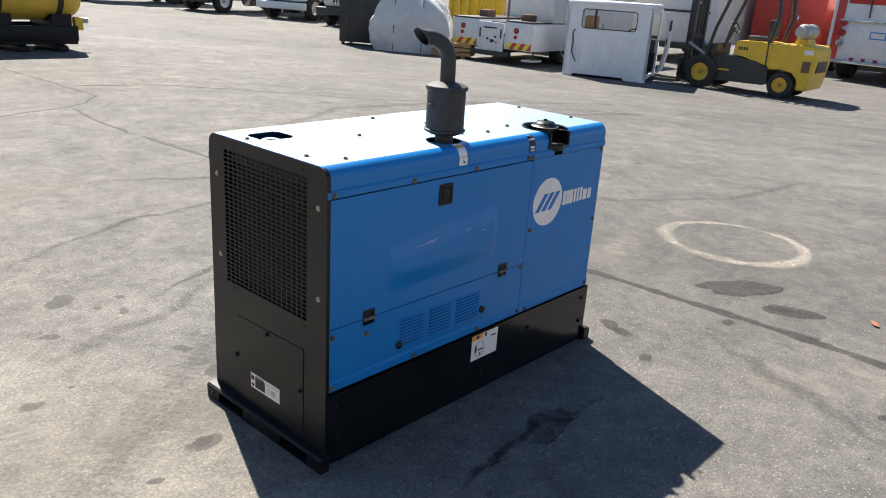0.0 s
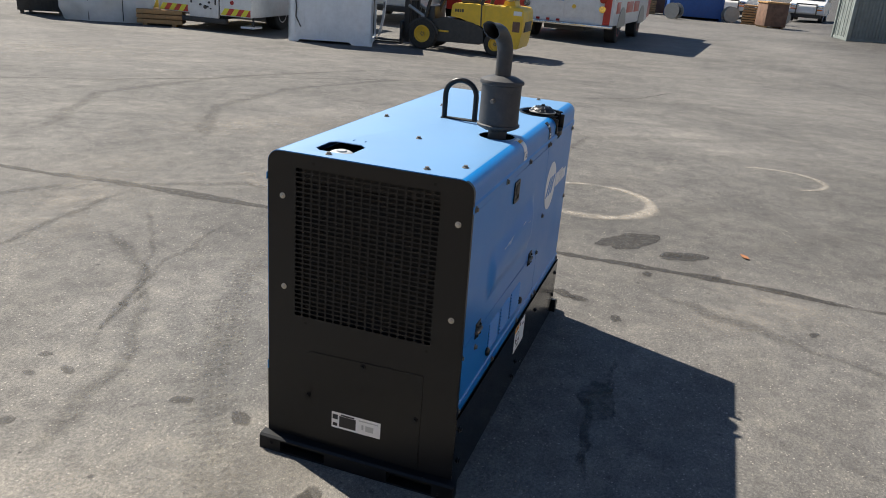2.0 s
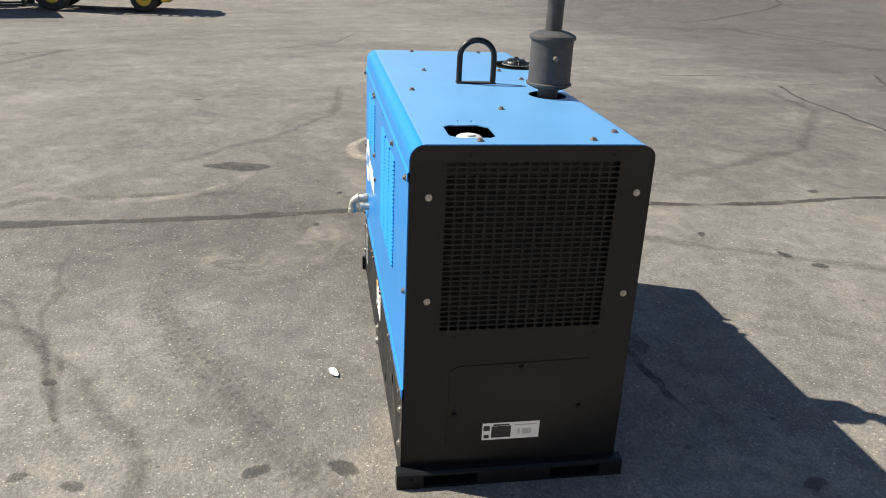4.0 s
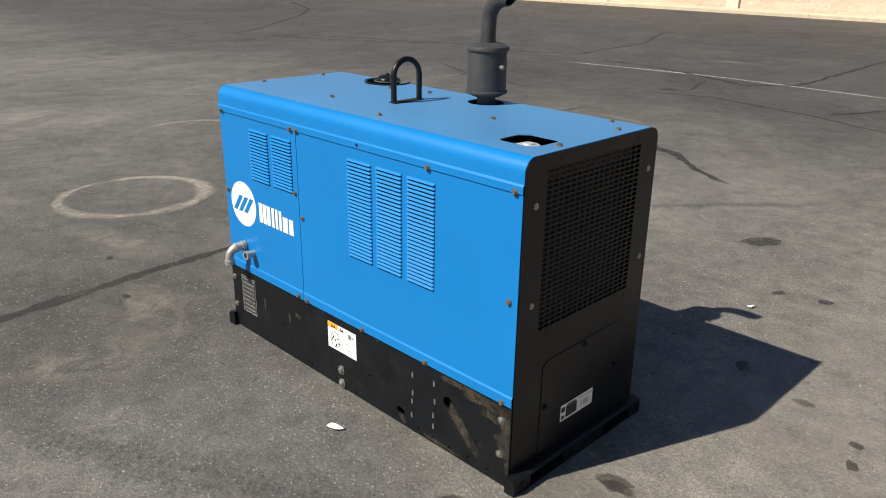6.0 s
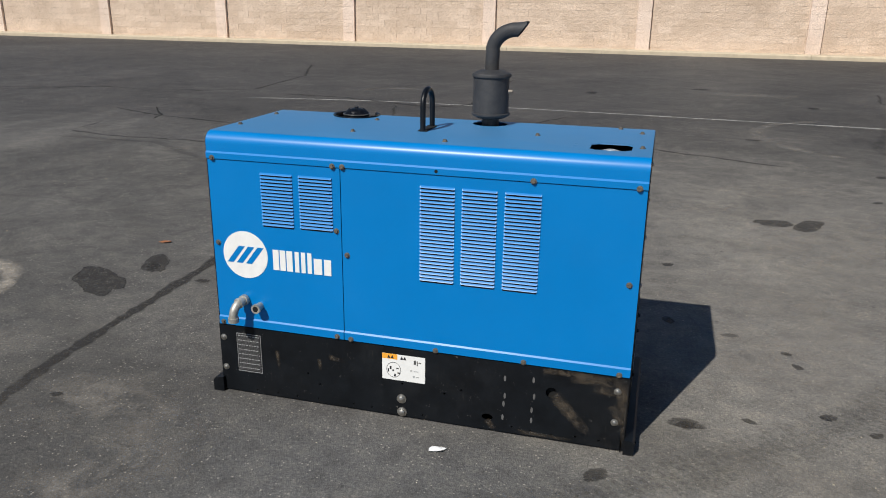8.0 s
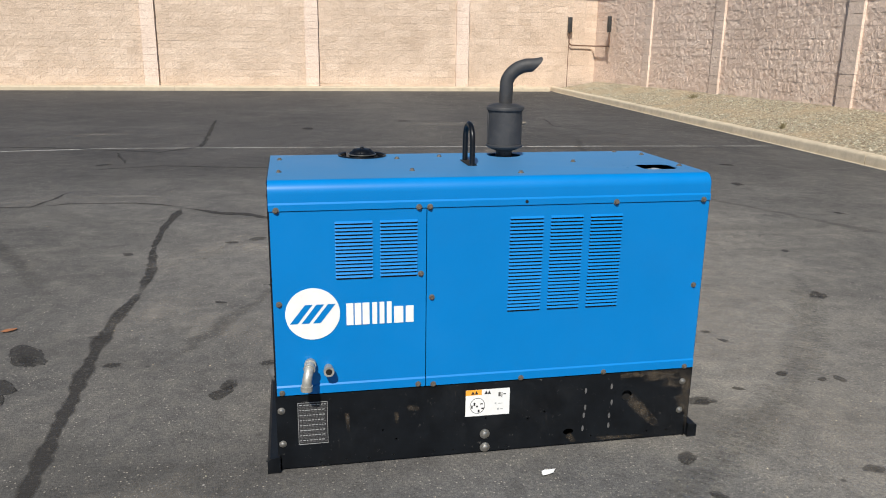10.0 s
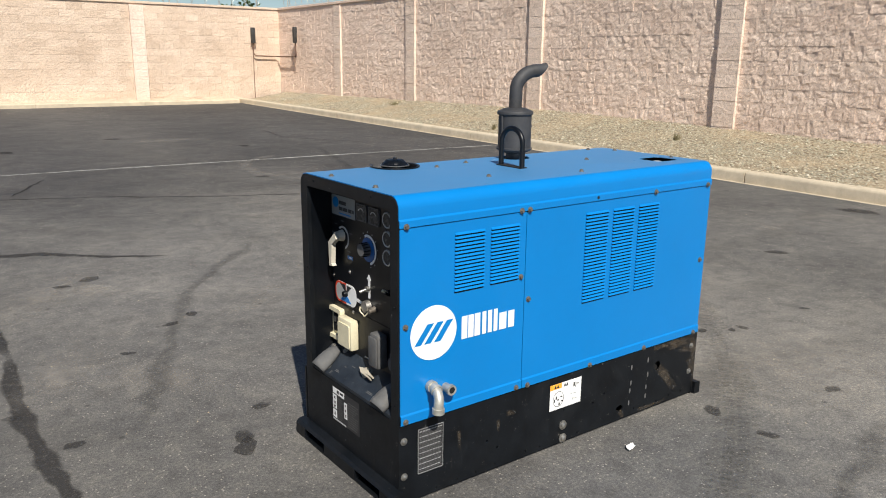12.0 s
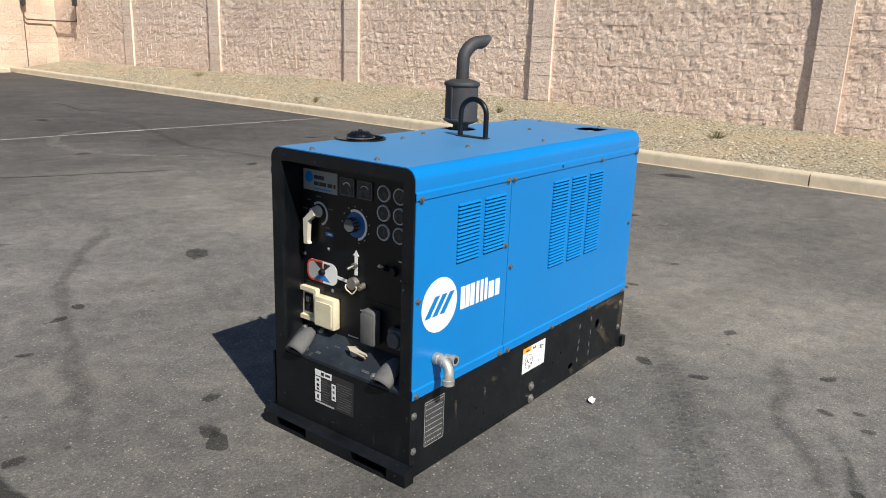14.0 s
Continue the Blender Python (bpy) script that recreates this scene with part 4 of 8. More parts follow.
# steel skid
YB, YB2 = 0.3615, -0.318
skid = part("skid_side", box(-0.802, 0.800, YB - 0.005, YB, 0.008, 0.2965), SKID, GEN, "scuffed black steel skid side with bolt holes")
h = prism(disc(-0.534, 0.196, 0.021), "y", 0.3, 0.5)
prism(disc(-0.302, 0.060, 0.021, 0.013), "y", 0.3, 0.5, h)
cut(skid, h)
h = bmesh.new()
for x, z in ((0.647, 0.022), (0.555, 0.024), (0.471, 0.022), (0.38, 0.026), (0.228, 0.028), (0.153, 0.025), (-0.052, 0.024), (-0.396, 0.034),
             (-0.465, 0.029), (-0.544, 0.028), (-0.629, 0.034), (-0.713, 0.032), (-0.136, 0.13), (-0.201, 0.154), (0.03, 0.145), (0.42, 0.13), (0.37, 0.09)):
    prism(disc(x, z, 0.0045, 0.0045, 10), "y", 0.3, 0.5, h)
cut(skid, h)


def smear(parent, x0, z0, x1, z1, w):
    """A soft run of rust and dust down the skid plate, fading to its edges."""
    n = Vector((z1 - z0, x0 - x1)).normalized() * w
    verts, fades = [], []
    for i in range(5):
        t = i / 4
        for k in (-1.0, -0.4, 0.4, 1.0):
            verts.append((x0 + (x1 - x0) * t + n.x * k * (1 - 0.3 * t), YB + 0.0006, z0 + (z1 - z0) * t + n.y * k * (1 - 0.3 * t)))
            fades.append((0.35, 1.0, 0.9, 0.6, 0.0)[i] * (0.0 if abs(k) > 0.9 else 1.0))
    me = bpy.data.meshes.new("rust_streak")
    me.from_pydata(verts, [], [(4 * i + k, 4 * i + k + 1, 4 * i + k + 5, 4 * i + k + 4) for i in range(4) for k in range(3)])
    at = me.attributes.new("fade", "FLOAT_COLOR", "POINT")
    at.data.foreach_set("color", [c for f in fades for c in (f, f, f, 1.0)])
    me.materials.append(RUST_STREAK)
    new("rust_streak", me).parent = parent


for run in ((-0.545, 0.190, -0.675, 0.050, 0.030), (-0.790, 0.285, -0.793, 0.02, 0.012), (-0.50, 0.282, -0.80, 0.280, 0.014), (-0.75, 0.18, -0.79, 0.10, 0.022), (-0.42, 0.022, -0.62, 0.016, 0.010), (-0.60, 0.268, -0.79, 0.262, 0.022), (-0.772, 0.275, -0.785, 0.14, 0.022), (0.33, 0.215, 0.28, 0.205, 0.014), (0.37, 0.20, 0.366, 0.15, 0.010),
            (-0.68, 0.240, -0.77, 0.225, 0.020), (0.55, 0.21, 0.545, 0.13, 0.010), (-0.30, 0.05, -0.33, 0.012, 0.016)):
    smear(skid, *run)
for x, z in ((0.033, 0.082), (0.031, 0.026)):
    bolt(skid, (x, YB, z), "+y", "zinc", 1.6)
for x, z in ((0.782, 0.238), (0.781, 0.108), (-0.764, 0.238), (-0.762, 0.116)):
    bolt(skid, (x, YB, z), "+y", "zinc", 1.1)
for x in (-0.363, -0.470):
    for z in (0.235, 0.165, 0.12, 0.075):
        part("rubbed_spot", prism(disc(x + rng.uniform(-0.004, 0.004), z + rng.uniform(-0.008, 0.008), 0.0045, 0.012, 12), "y", YB, YB + 0.0006), GREY_RUBBER, skid)
skid_n = part("skid_side", box(-0.802, 0.800, YB2, YB2 + 0.005, 0.008, 0.2845), SKID_GLOSS, GEN, "black steel skid side in shadow")
for x, z in ((0.75, 0.23), (0.75, 0.11), (-0.76, 0.225), (-0.75, 0.1), (0.33, 0.20), (0.02, 0.09), (-0.02, 0.04)):
    bolt(skid_n, (x, YB2, z), "-y", "black")
part("skid_floor", box(-0.80, 0.79, YB2 + 0.005, YB - 0.005, 0.012, 0.03), VOID, GEN)
for z, y0, y1 in ((0.2845, YB2, YN + 0.002), (0.2965, YP - 0.006, YB)):
    part("skid_flange", box(-0.80, 0.79, y0, y1, z - 0.004, z), SKID, GEN)

# end lips that carry the fork pockets
for nm, x0, x1 in (("skid_end", 0.800, 0.838), ("skid_end", -0.845, -0.805)):
    s = 1 if x0 > 0 else -1
    pr = [(x0, 0.0), (x1, 0.0), (x1, 0.050 if s > 0 else 0.052), (x1 - s * 0.0 if s > 0 else x1, 0.052), (x0 if s > 0 else x0, 0.066 if s > 0 else 0.058), (x0, 0.066)]
    if s > 0:
        pr = [(0.792, 0.0), (0.838, 0.0), (0.838, 0.046), (0.828, 0.058), (0.792, 0.064)]
    else:
        pr = [(-0.800, 0.0), (-0.838, 0.0), (-0.838, 0.050), (-0.830, 0.056), (-0.800, 0.058)]
    lip = part(nm, prism(pr, "y", YB2 - 0.018, YB + 0.014), SKID, GEN, "folded black skid end with fork pockets")
    pk = box(x0 - 0.05 if s > 0 else -0.9, 0.9 if s > 0 else -0.79, -0.262, -0.103, 0.007, 0.045)
    box(x0 - 0.05 if s > 0 else -0.9, 0.9 if s > 0 else -0.79, 0.126, 0.294, 0.007, 0.045, 0, pk)
    cut(lip, pk)
    # near-black sheet paints the shade inside the pockets
    part("pocket_back", box(s * 0.79 - 0.002, s * 0.79 + 0.002, YB2, YB, 0.0, 0.05), VOID, lip)
    bolt(lip, (s * 0.838, YB - 0.03, 0.03), "+x" if s > 0 else "-x", "black", 0.8)

# radiator end
end = part("radiator_end_panel", prism([(YB2, 0.058), (YP - 0.0035, 0.058), (YP - 0.0035, 0.29)] + [p for p in rounded(YN - 0.003, YP - 0.0035, 0.9, ZT - 0.0035, 0.036, (0, 0, 1, 1)) if p[1] > 0.95] + [(YB2 + 0.003, 0.29)], "x", XR - 0.004, XR + 0.011), BLACK, GEN, "black end panel with a punched radiator grille")
gy0, gy1, gz0, gz1 = -0.213, 0.263, 0.520, 1.017
cut(end, box(XR - 0.05, XR + 0.05, gy0, gy1, gz0, gz1))


def punched_plate(x, nc, nr):
    """A steel plate with rows of short round-cornered slots punched through it."""
    verts, faces = [], []
    A, B = (gy1 - gy0) / nc / 2, (gz1 - gz0) / nr / 2
    a, b, c = A - 0.0021, B - 0.0020, 0.0034
    hole = [(a, c - b), (a, b - c), (a - c, b), (c - a, b), (-a, b - c), (-a, c - b), (c - a, -b), (a - c, -b)]
    rim = [(A, c - b), (A, b - c), (a - c, B), (c - a, B), (-A, b - c), (-A, c - b), (c - a, -B), (a - c, -B)]
    corner = [(A, B), (-A, B), (-A, -B), (A, -B)]
    for i in range(nc):
        for j in range(nr):
            y, z, o = gy0 + A * (2 * i + 1), gz0 + B * (2 * j + 1), len(verts)
            verts += [(x, y + p, z + q) for p, q in hole + rim + corner] + [(x + 0.002, y + p, z + q) for p, q in hole]
            for k in (0, 2, 4, 6):
                faces.append((o + k, o + 8 + k, o + 9 + k, o + k + 1))
                n = (k + 2) % 8
                faces.append((o + k + 1, o + 9 + k, o + 16 + k // 2, o + 8 + n, o + n))
            for k in range(8):
                n = (k + 1) % 8
                faces.append((o + k, o + n, o + 20 + n, o + 20 + k))
    bm = bmesh.new()
    for v in verts:
        bm.verts.new(v)
    bm.verts.ensure_lookup_table()
    for f in faces:
        bm.faces.new([bm.verts[k] for k in f])
    return bm


part("grille", punched_plate(XR - 0.0036, 17, 32), BLACK, end, "punched steel grille", 0)
part("baffle", box(XR + 0.016, XR + 0.020, gy0 - 0.01, gy1 + 0.01, 0.972, gz1 + 0.008), BLACK, end)
# core coloured near-black for the shade behind the grille
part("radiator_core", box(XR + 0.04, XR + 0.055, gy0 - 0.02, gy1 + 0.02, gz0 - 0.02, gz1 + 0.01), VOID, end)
for y, z in ((0.306, 0.919), (0.300, 0.615), (-0.268, 0.927), (-0.272, 0.622)):
    bolt(end, (XR - 0.004, y, z), "-x", "zinc", 0.8)
acc = part("access_cover", prism([(-0.197, 0.075), (0.225, 0.075), (0.225, 0.385), (0.20, 0.402), (-0.197, 0.412)], "x", XR - 0.0062, XR - 0.004), BLACK, end, "black removable access cover")
for y, z in ((0.011, 0.392), (0.205, 0.238), (-0.180, 0.247)):
    bolt(acc, (XR - 0.0062, y, z), "-x", "black", 1.0)
# punched holes are near-black discs, their shade painted on the panel
for y, z in ((0.20, 1.035), (-0.19, 1.035), (-0.20, 0.50), (0.22, 0.50)):
    part("punch_hole", prism(disc(y, z, 0.005, 0.005, 10), "x", XR - 0.0046, XR - 0.0038), VOID, end)
label_plate(acc, "warning_label", (XR - 0.0062, 0.116, 0.140), (0, -1, 0), (0, 0, 1), 0.178, 0.060, (-1, 0, 0), WHITE,
            [(0.16, 0.5, 0.12, 0.80, INK), (0.02, 0.13, 0.55, 0.85, INK), (0.03, 0.12, 0.12, 0.32, INK), (0.19, 0.47, 0.83, 0.92, INK),
             (0.62, 0.66, 0.3, 0.6, DIAL_GREY), (0.70, 0.86, 0.25, 0.6, DIAL_GREY), (0.56, 0.95, 0.80, 0.87, DIAL_GREY)], "white and black printed warning label")

# side labels
label_plate(skid, "warning_label", (0.110, YB, 0.158), (-1, 0, 0), (0, 0, 1), 0.170, 0.107, (0, 1, 0), WHITE,
            [(0.0, 0.36, 0.80, 1.0, ORANGE), (0.12, 0.20, 0.83, 0.96, INK), (0.20, 0.28, 0.83, 0.96, INK), (0.42, 0.50, 0.82, 0.95, INK), (0.49, 0.57, 0.82, 0.95, INK),
             (0.13, 0.16, 0.30, 0.42, INK), (0.18, 0.22, 0.40, 0.52, INK), (0.24, 0.28, 0.34, 0.40, INK), (0.28, 0.32, 0.14, 0.24, INK), (0.33, 0.39, 0.44, 0.48, INK), (0.36, 0.42, 0.26, 0.31, INK),
             (0.74, 0.79, 0.70, 0.86, PRINT_GREY), (0.81, 0.83, 0.66, 0.84, PRINT_GREY), (0.85, 0.91, 0.76, 0.80, PRINT_GREY), (0.66, 0.70, 0.42, 0.47, DIAL_GREY), (0.74, 0.84, 0.42, 0.45, DIAL_GREY), (0.72, 0.76, 0.18, 0.26, DIAL_GREY), (0.79, 0.86, 0.20, 0.23, DIAL_GREY)], "white warning label with an orange corner", peaks=((0.12, 0.20), (0.20, 0.28), (0.42, 0.50), (0.49, 0.57)))
ring = [(0.110 - 0.170 * 0.27 + 0.028 * math.cos(a), YB + 0.001, 0.158 + 0.042 + 0.031 * math.sin(a)) for a in (2 * math.pi * k / 28 for k in range(28))]
part("prohibition_ring", tube(ring, 0.0009, 6, closed=True), INK, skid)
label_plate(skid_n, "warning_label", (-0.052, YB2, 0.158), (1, 0, 0), (0, 0, 1), 0.165, 0.112, (0, -1, 0), WHITE,
            [(0.0, 0.40, 0.80, 1.0, ORANGE), (0.16, 0.27, 0.83, 0.96, INK), (0.48, 0.56, 0.82, 0.96, INK), (0.14, 0.20, 0.28, 0.55, INK),
             (0.24, 0.44, 0.34, 0.40, INK), (0.30, 0.36, 0.14, 0.24, INK), (0.74, 0.92, 0.72, 0.78, INK)], "white warning label with an orange corner")
ring = [(-0.052 + 0.165 * 0.30 + 0.03 * math.cos(a), YB2 - 0.001, 0.158 + 0.045 + 0.034 * math.sin(a)) for a in (2 * math.pi * k / 28 for k in range(28))]
part("prohibition_ring", tube(ring, 0.0009, 6, closed=True), INK, skid_n)
marks = []
for k in range(23):
    q = random.Random(k)
    v = 0.955 - 0.0405 * k
    u = 0.05
    while u < 0.9:
        w = q.uniform(0.04, 0.11)
        marks.append((u, min(u + w, 0.95), v - 0.020, v, GREY_RUBBER if k % 3 else DIAL_GREY))
        u += w + q.uniform(0.025, 0.05)
label_plate(skid, "rating_plate", (0.724, YB, 0.100), (-1, 0, 0), (0, 0, 1), 0.104, 0.163, (0, 1, 0), INK, marks, "black rating plate with rows of small print")
fr = [(0.724, 0.100), (0.620, 0.100), (0.620, 0.263), (0.724, 0.263)]
for (a, b), (c, d) in zip(fr, fr[1:] + fr[:1]):
    part("plate_border", rod((a, YB + 0.0008, b), (c, YB + 0.0008, d), 0.0008, None, 6), DIAL_GREY, skid)
label_plate(roof, "exhaust_label", (-0.196, YN - 0.0007, 0.992), (1, 0, 0), (0, 0, 1), 0.044, 0.029, (0, -1, 0), WHITE, [(0.5, 0.75, 0.25, 0.5, INK), (0.45, 0.55, 0.5, 0.8, INK)], "small white label on the roof edge")
label_plate(roof, "fuel_label", (0.225, YN - 0.0007, 0.9925), (1, 0, 0), (0, 0, 1), 0.040, 0.028, (0, -1, 0), INK, [(0.15, 0.85, 0.6, 0.9, WHITE), (0.15, 0.85, 0.15, 0.45, DIAL_GREY)], "small black and white label")



def bent_label(name, x0, x1, a0, a1, mats, label):
    """A label that follows the roof's rounded edge between two angles; mats gives (share, material) bands from its foot."""
    rows, r = [], R + 0.0006
    base = 0.0
    first = None
    for share, mt in mats:
        bm = bmesh.new()
        n = 5
        pts = []
        for k in range(n + 1):
            a = radians(a0 + (a1 - a0) * (base + share * k / n))
            pts.append((YN + 0.001 + R - r * math.cos(a), ZT - R + r * math.sin(a)))
        for (p, q), (u, v) in zip(pts, pts[1:]):
            bm.faces.new([bm.verts.new(c) for c in ((x0, p, q), (x1, p, q), (x1, u, v), (x0, u, v))])
        bmesh.ops.remove_doubles(bm, verts=bm.verts, dist=1e-6)
        ob = part(name if first is None else "print", bm, mt, roof if first is None else first, label if first is None else "", 60)
        so = ob.modifiers.new("wall", "SOLIDIFY")
        so.thickness = 0.0006
        first = first or ob
        base += share


bent_label("exhaust_label", -0.196, -0.152, 2, 88, ((0.62, WHITE), (0.20, ORANGE), (0.18, WHITE)), "small white and orange label on the roof edge")
bent_label("fuel_label", 0.225, 0.265, 2, 62, ((0.45, INK), (0.15, DIAL_GREY), (0.40, INK)), "small black and white label")

# pipe elbow and stub through the side panel
bend = [(0.675, YP, 0.412), (0.676, YP + 0.022, 0.413)]
bend += [(0.677 + 0.013 * k / 6, YP + 0.030 + 0.040 * math.sin(radians(15 * k)), 0.413 - 0.040 * (1 - math.cos(radians(15 * k)))) for k in range(7)]
bend += [(0.691, YP + 0.070, 0.344)]
fit_ = part("pipe_elbow", tube(bend, 0.0165, 18), GALV, front, "grey galvanised pipe elbow")
for p0, p1 in (((0.675, YP + 0.003, 0.412), (0.676, YP + 0.020, 0.413)), ((0.6905, YP + 0.070, 0.360), (0.691, YP + 0.070, 0.342)), ((0.678, YP + 0.038, 0.412), (0.680, YP + 0.047, 0.409))):
    part("pipe_collar", rod(p0, p1, 0.0208, None, 18), GALV, fit_)
part("pipe_bore", rod((0.691, YP + 0.070, 0.3425), (0.691, YP + 0.070, 0.3415), 0.013, None, 16), VOID, fit_)
stub = part("pipe_stub", rod((0.612, YP, 0.392), (0.612, YP + 0.034, 0.392), 0.015, None, 18), GALV, front, "short galvanised pipe stub")
part("pipe_collar", lathe([(0.012, 0.0), (0.0185, 0.0), (0.0185, 0.014), (0.012, 0.014)], (0.612, YP + 0.026, 0.392), "Y"), GALV, stub)
part("pipe_bore", rod((0.612, YP + 0.034, 0.392), (0.612, YP + 0.0402, 0.392), 0.0115, None, 16), VOID, stub)

# ---- control end ----
XP, XF = 0.700, 0.800
cy0, cy1, cz0, cz1 = -0.252, 0.312, 0.300, 1.016
bezel = part("control_bezel", prism(rounded(YN + 0.0035, YP - 0.0035, 0.062, ZT - 0.0035, 0.038, (0, 0, 1, 1)), "x", XC - 0.012, XF), CHIPPED, GEN, "black steel bezel round the control panel")
cut(bezel, prism(rounded(cy0, cy1, cz0, cz1, 0.012), "x", 0.6, 0.9))
for nm, b in (("bezel_side", (XP, XC - 0.012, cy0 - 0.004, cy0, 0.28, cz1)), ("bezel_side", (XP, XC - 0.012, cy1, cy1 + 0.004, 0.28, cz1)), ("bezel_top", (XP, XC - 0.012, cy0, cy1, cz1, cz1 + 0.004))):
    part(nm, box(*b), BLACK, bezel)
face = part("control_panel", box(XP - 0.004, XP, cy0 - 0.002, cy1 + 0.002, 0.370, cz1 + 0.002), BLACK, GEN, "black control panel with gauges, switches and sockets")
shelf = part("socket_shelf", prism([(XP - 0.002, 0.388), (XP - 0.002, 0.378), (XF - 0.002, 0.302), (XF - 0.002, 0.314)], "y", cy0, cy1), SHELF, GEN, "worn sloping black shelf with weld sockets")
part("lower_plate", box(XF - 0.010, XF - 0.003, cy0 - 0.002, cy1 + 0.002, 0.062, 0.3125), CHIPPED, bezel)
for y, z in ((-0.27, 0.36), (-0.27, 0.70), (0.335, 0.36), (0.335, 0.70), (-0.2, 1.04), (0.2, 1.04)):
    bolt(bezel, (XF, y, z), "+x", "black", 0.45)

FX = XP + 0.0006


def front_disc(y, z, r, d, mat, parent, name, label="", r2=None, at=None):
    x = FX if at is None else at
    return part(name, rod((x, y, z), (x + d, y, z), r, r2, 28), mat, parent, label)


label_plate(face, "name_plate", (XP, -0.246, 0.903), (0, 1, 0), (0, 0, 1), 0.172, 0.075, (1, 0, 0), PLATE_GREY,
            [(0.32, 0.62, 0.58, 0.76, INK), (0.32, 0.46, 0.28, 0.46, INK), (0.48, 0.68, 0.28, 0.46, INK), (0.72, 0.86, 0.28, 0.46, INK), (0.89, 0.95, 0.28, 0.46, INK), (0.32, 0.82, 0.10, 0.16, BLUE)], "silver name plate with dark print")
front_disc(-0.246 + 0.03, 0.951, 0.020, 0.0014, BLUE, face, "emblem_disc")
for y0 in (-0.057, 0.026):
    m = part("meter", prism(rounded(y0, y0 + 0.068, 0.909, 0.972, 0.006), "x", XP, XP + 0.006), GREY_RUBBER, face, "square panel meter behind smoked glass")
    part("glass", prism(rounded(y0 + 0.004, y0 + 0.064, 0.913, 0.968, 0.004), "x", XP + 0.006, XP + 0.0068), GLASS_DARK, m)
    part("scale", prism([(y0 + 0.034 + 0.022 * math.cos(radians(a)) * q, 0.935 + 0.022 * math.sin(radians(a)) * q) for q, r_ in ((1.0, range(30, 151, 20)), (0.86, range(150, 29, -20))) for a in r_], "x", XP + 0.0068, XP + 0.0072), DIAL_GREY, m)
for y in (0.145, 0.216, 0.287):
    for z in (0.942, 0.876, 0.810):
        if y > 0.28 and z < 0.9:
            continue
        g = part("gauge", lathe([(0.0235, 0.0), (0.029, 0.0), (0.029, 0.004), (0.0265, 0.007), (0.0235, 0.006), (0.0235, 0.001)], (XP, y, z), "X"), DIAL_GREY, face, "round gauge with a chrome rim")
        front_disc(y, z, 0.0237, 0.004, GLASS_DARK, g, "dial")
        part("needle", rod((FX + 0.0045, y, z), (FX + 0.0045, y + rng.uniform(-0.014, 0.014), z + 0.012), 0.0008, None, 6), PRINT_GREY, g)
# process selector with a big lever
arc = [(0.040, a) for a in range(-60, 141, 10)]
part("selector_scale", prism([(-0.166 + r_ * math.cos(radians(a)), 0.823 + r_ * math.sin(radians(a))) for r_, rr in ((0.044, range(-70, 131, 10)), (0.036, range(130, -71, -10))) for a in rr], "x", XP, XP + 0.001), DIAL_GREY, face)
sel = part("selector_lever", rod((XP, -0.172, 0.830), (XP + 0.03, -0.172, 0.830), 0.022, 0.016, 20), LEVER, face, "cream plastic selector lever")
part("lever_arm", prism([(-0.162, 0.846), (-0.150, 0.824), (-0.184, 0.798), (-0.189, 0.724), (-0.180, 0.715), (-0.206, 0.713), (-0.209, 0.804)], "x", XP + 0.022, XP + 0.040), LEVER, sel)
for y, z, w in ((-0.235, 0.83, 0.03), (-0.215, 0.865, 0.026), (-0.165, 0.883, 0.03), (-0.105, 0.845, 0.03), (-0.12, 0.775, 0.03)):
    label_plate(face, "caption", (XP, y - w / 2, z), (0, 1, 0), (0, 0, 1), w * 0.8, 0.0045, (1, 0, 0), GREY_RUBBER, [], "small printed caption")
label_plate(face, "blue_tag", (XP, -0.134, 0.748), (0, 1, 0), (0, 0, 1), 0.038, 0.014, (1, 0, 0), BLUE_PALE, [(0.3, 0.8, 0.3, 0.7, WHITE)], "small blue tag")
# current dial
ringp = [(r_ * math.cos(radians(a)), r_ * math.sin(radians(a))) for r_, rr in ((0.055, range(-75, 118, 8)), (0.046, range(117, -76, -8))) for a in rr]
part("dial_scale", prism([(0.014 + a, 0.812 + b) for a, b in ringp], "x", XP, XP + 0.001), WHITE, face)
for k in range(10):
    a = radians(-75 + 28 * k)
    part("dial_mark", prism(disc(0.014 + 0.064 * math.cos(a), 0.812 + 0.064 * math.sin(a), 0.0022, 0.0022, 8), "x", XP, XP + 0.0008), DIAL_GREY, face)
front_disc(0.014, 0.812, 0.044, 0.0012, DIAL_BLUE, face, "dial_plate", "blue dial plate")
kn = front_disc(0.010, 0.814, 0.026, 0.03, GREY_RUBBER, face, "knob", "dark grey fluted knob", 0.022)
for k in range(12):
    a = 2 * math.pi * k / 12
    part("flute", box(XP + 0.004, XP + 0.030, 0.010 + 0.024 * math.cos(a) - 0.002, 0.010 + 0.024 * math.cos(a) + 0.002, 0.814 + 0.024 * math.sin(a) - 0.002, 0.814 + 0.024 * math.sin(a) + 0.002), BLACK, kn)
# remote section: oval sticker, arrow strip, plug with chain
ov = part("fuel_sticker", prism(rounded(-0.232, -0.076, 0.566, 0.648, 0.030), "x", XP, XP + 0.001), WHITE, face, "oval sticker with red, white and blue fields")
part("red_border", prism([p for p in rounded(-0.232, -0.150, 0.566, 0.648, 0.030, (1, 0, 0, 1))], "x", XP + 0.001, XP + 0.0013), RED, ov)
part("pale_field", prism(rounded(-0.225, -0.152, 0.574, 0.640, 0.024, (1, 0, 0, 1)), "x", XP + 0.0013, XP + 0.0016), DIAL_GREY, ov)
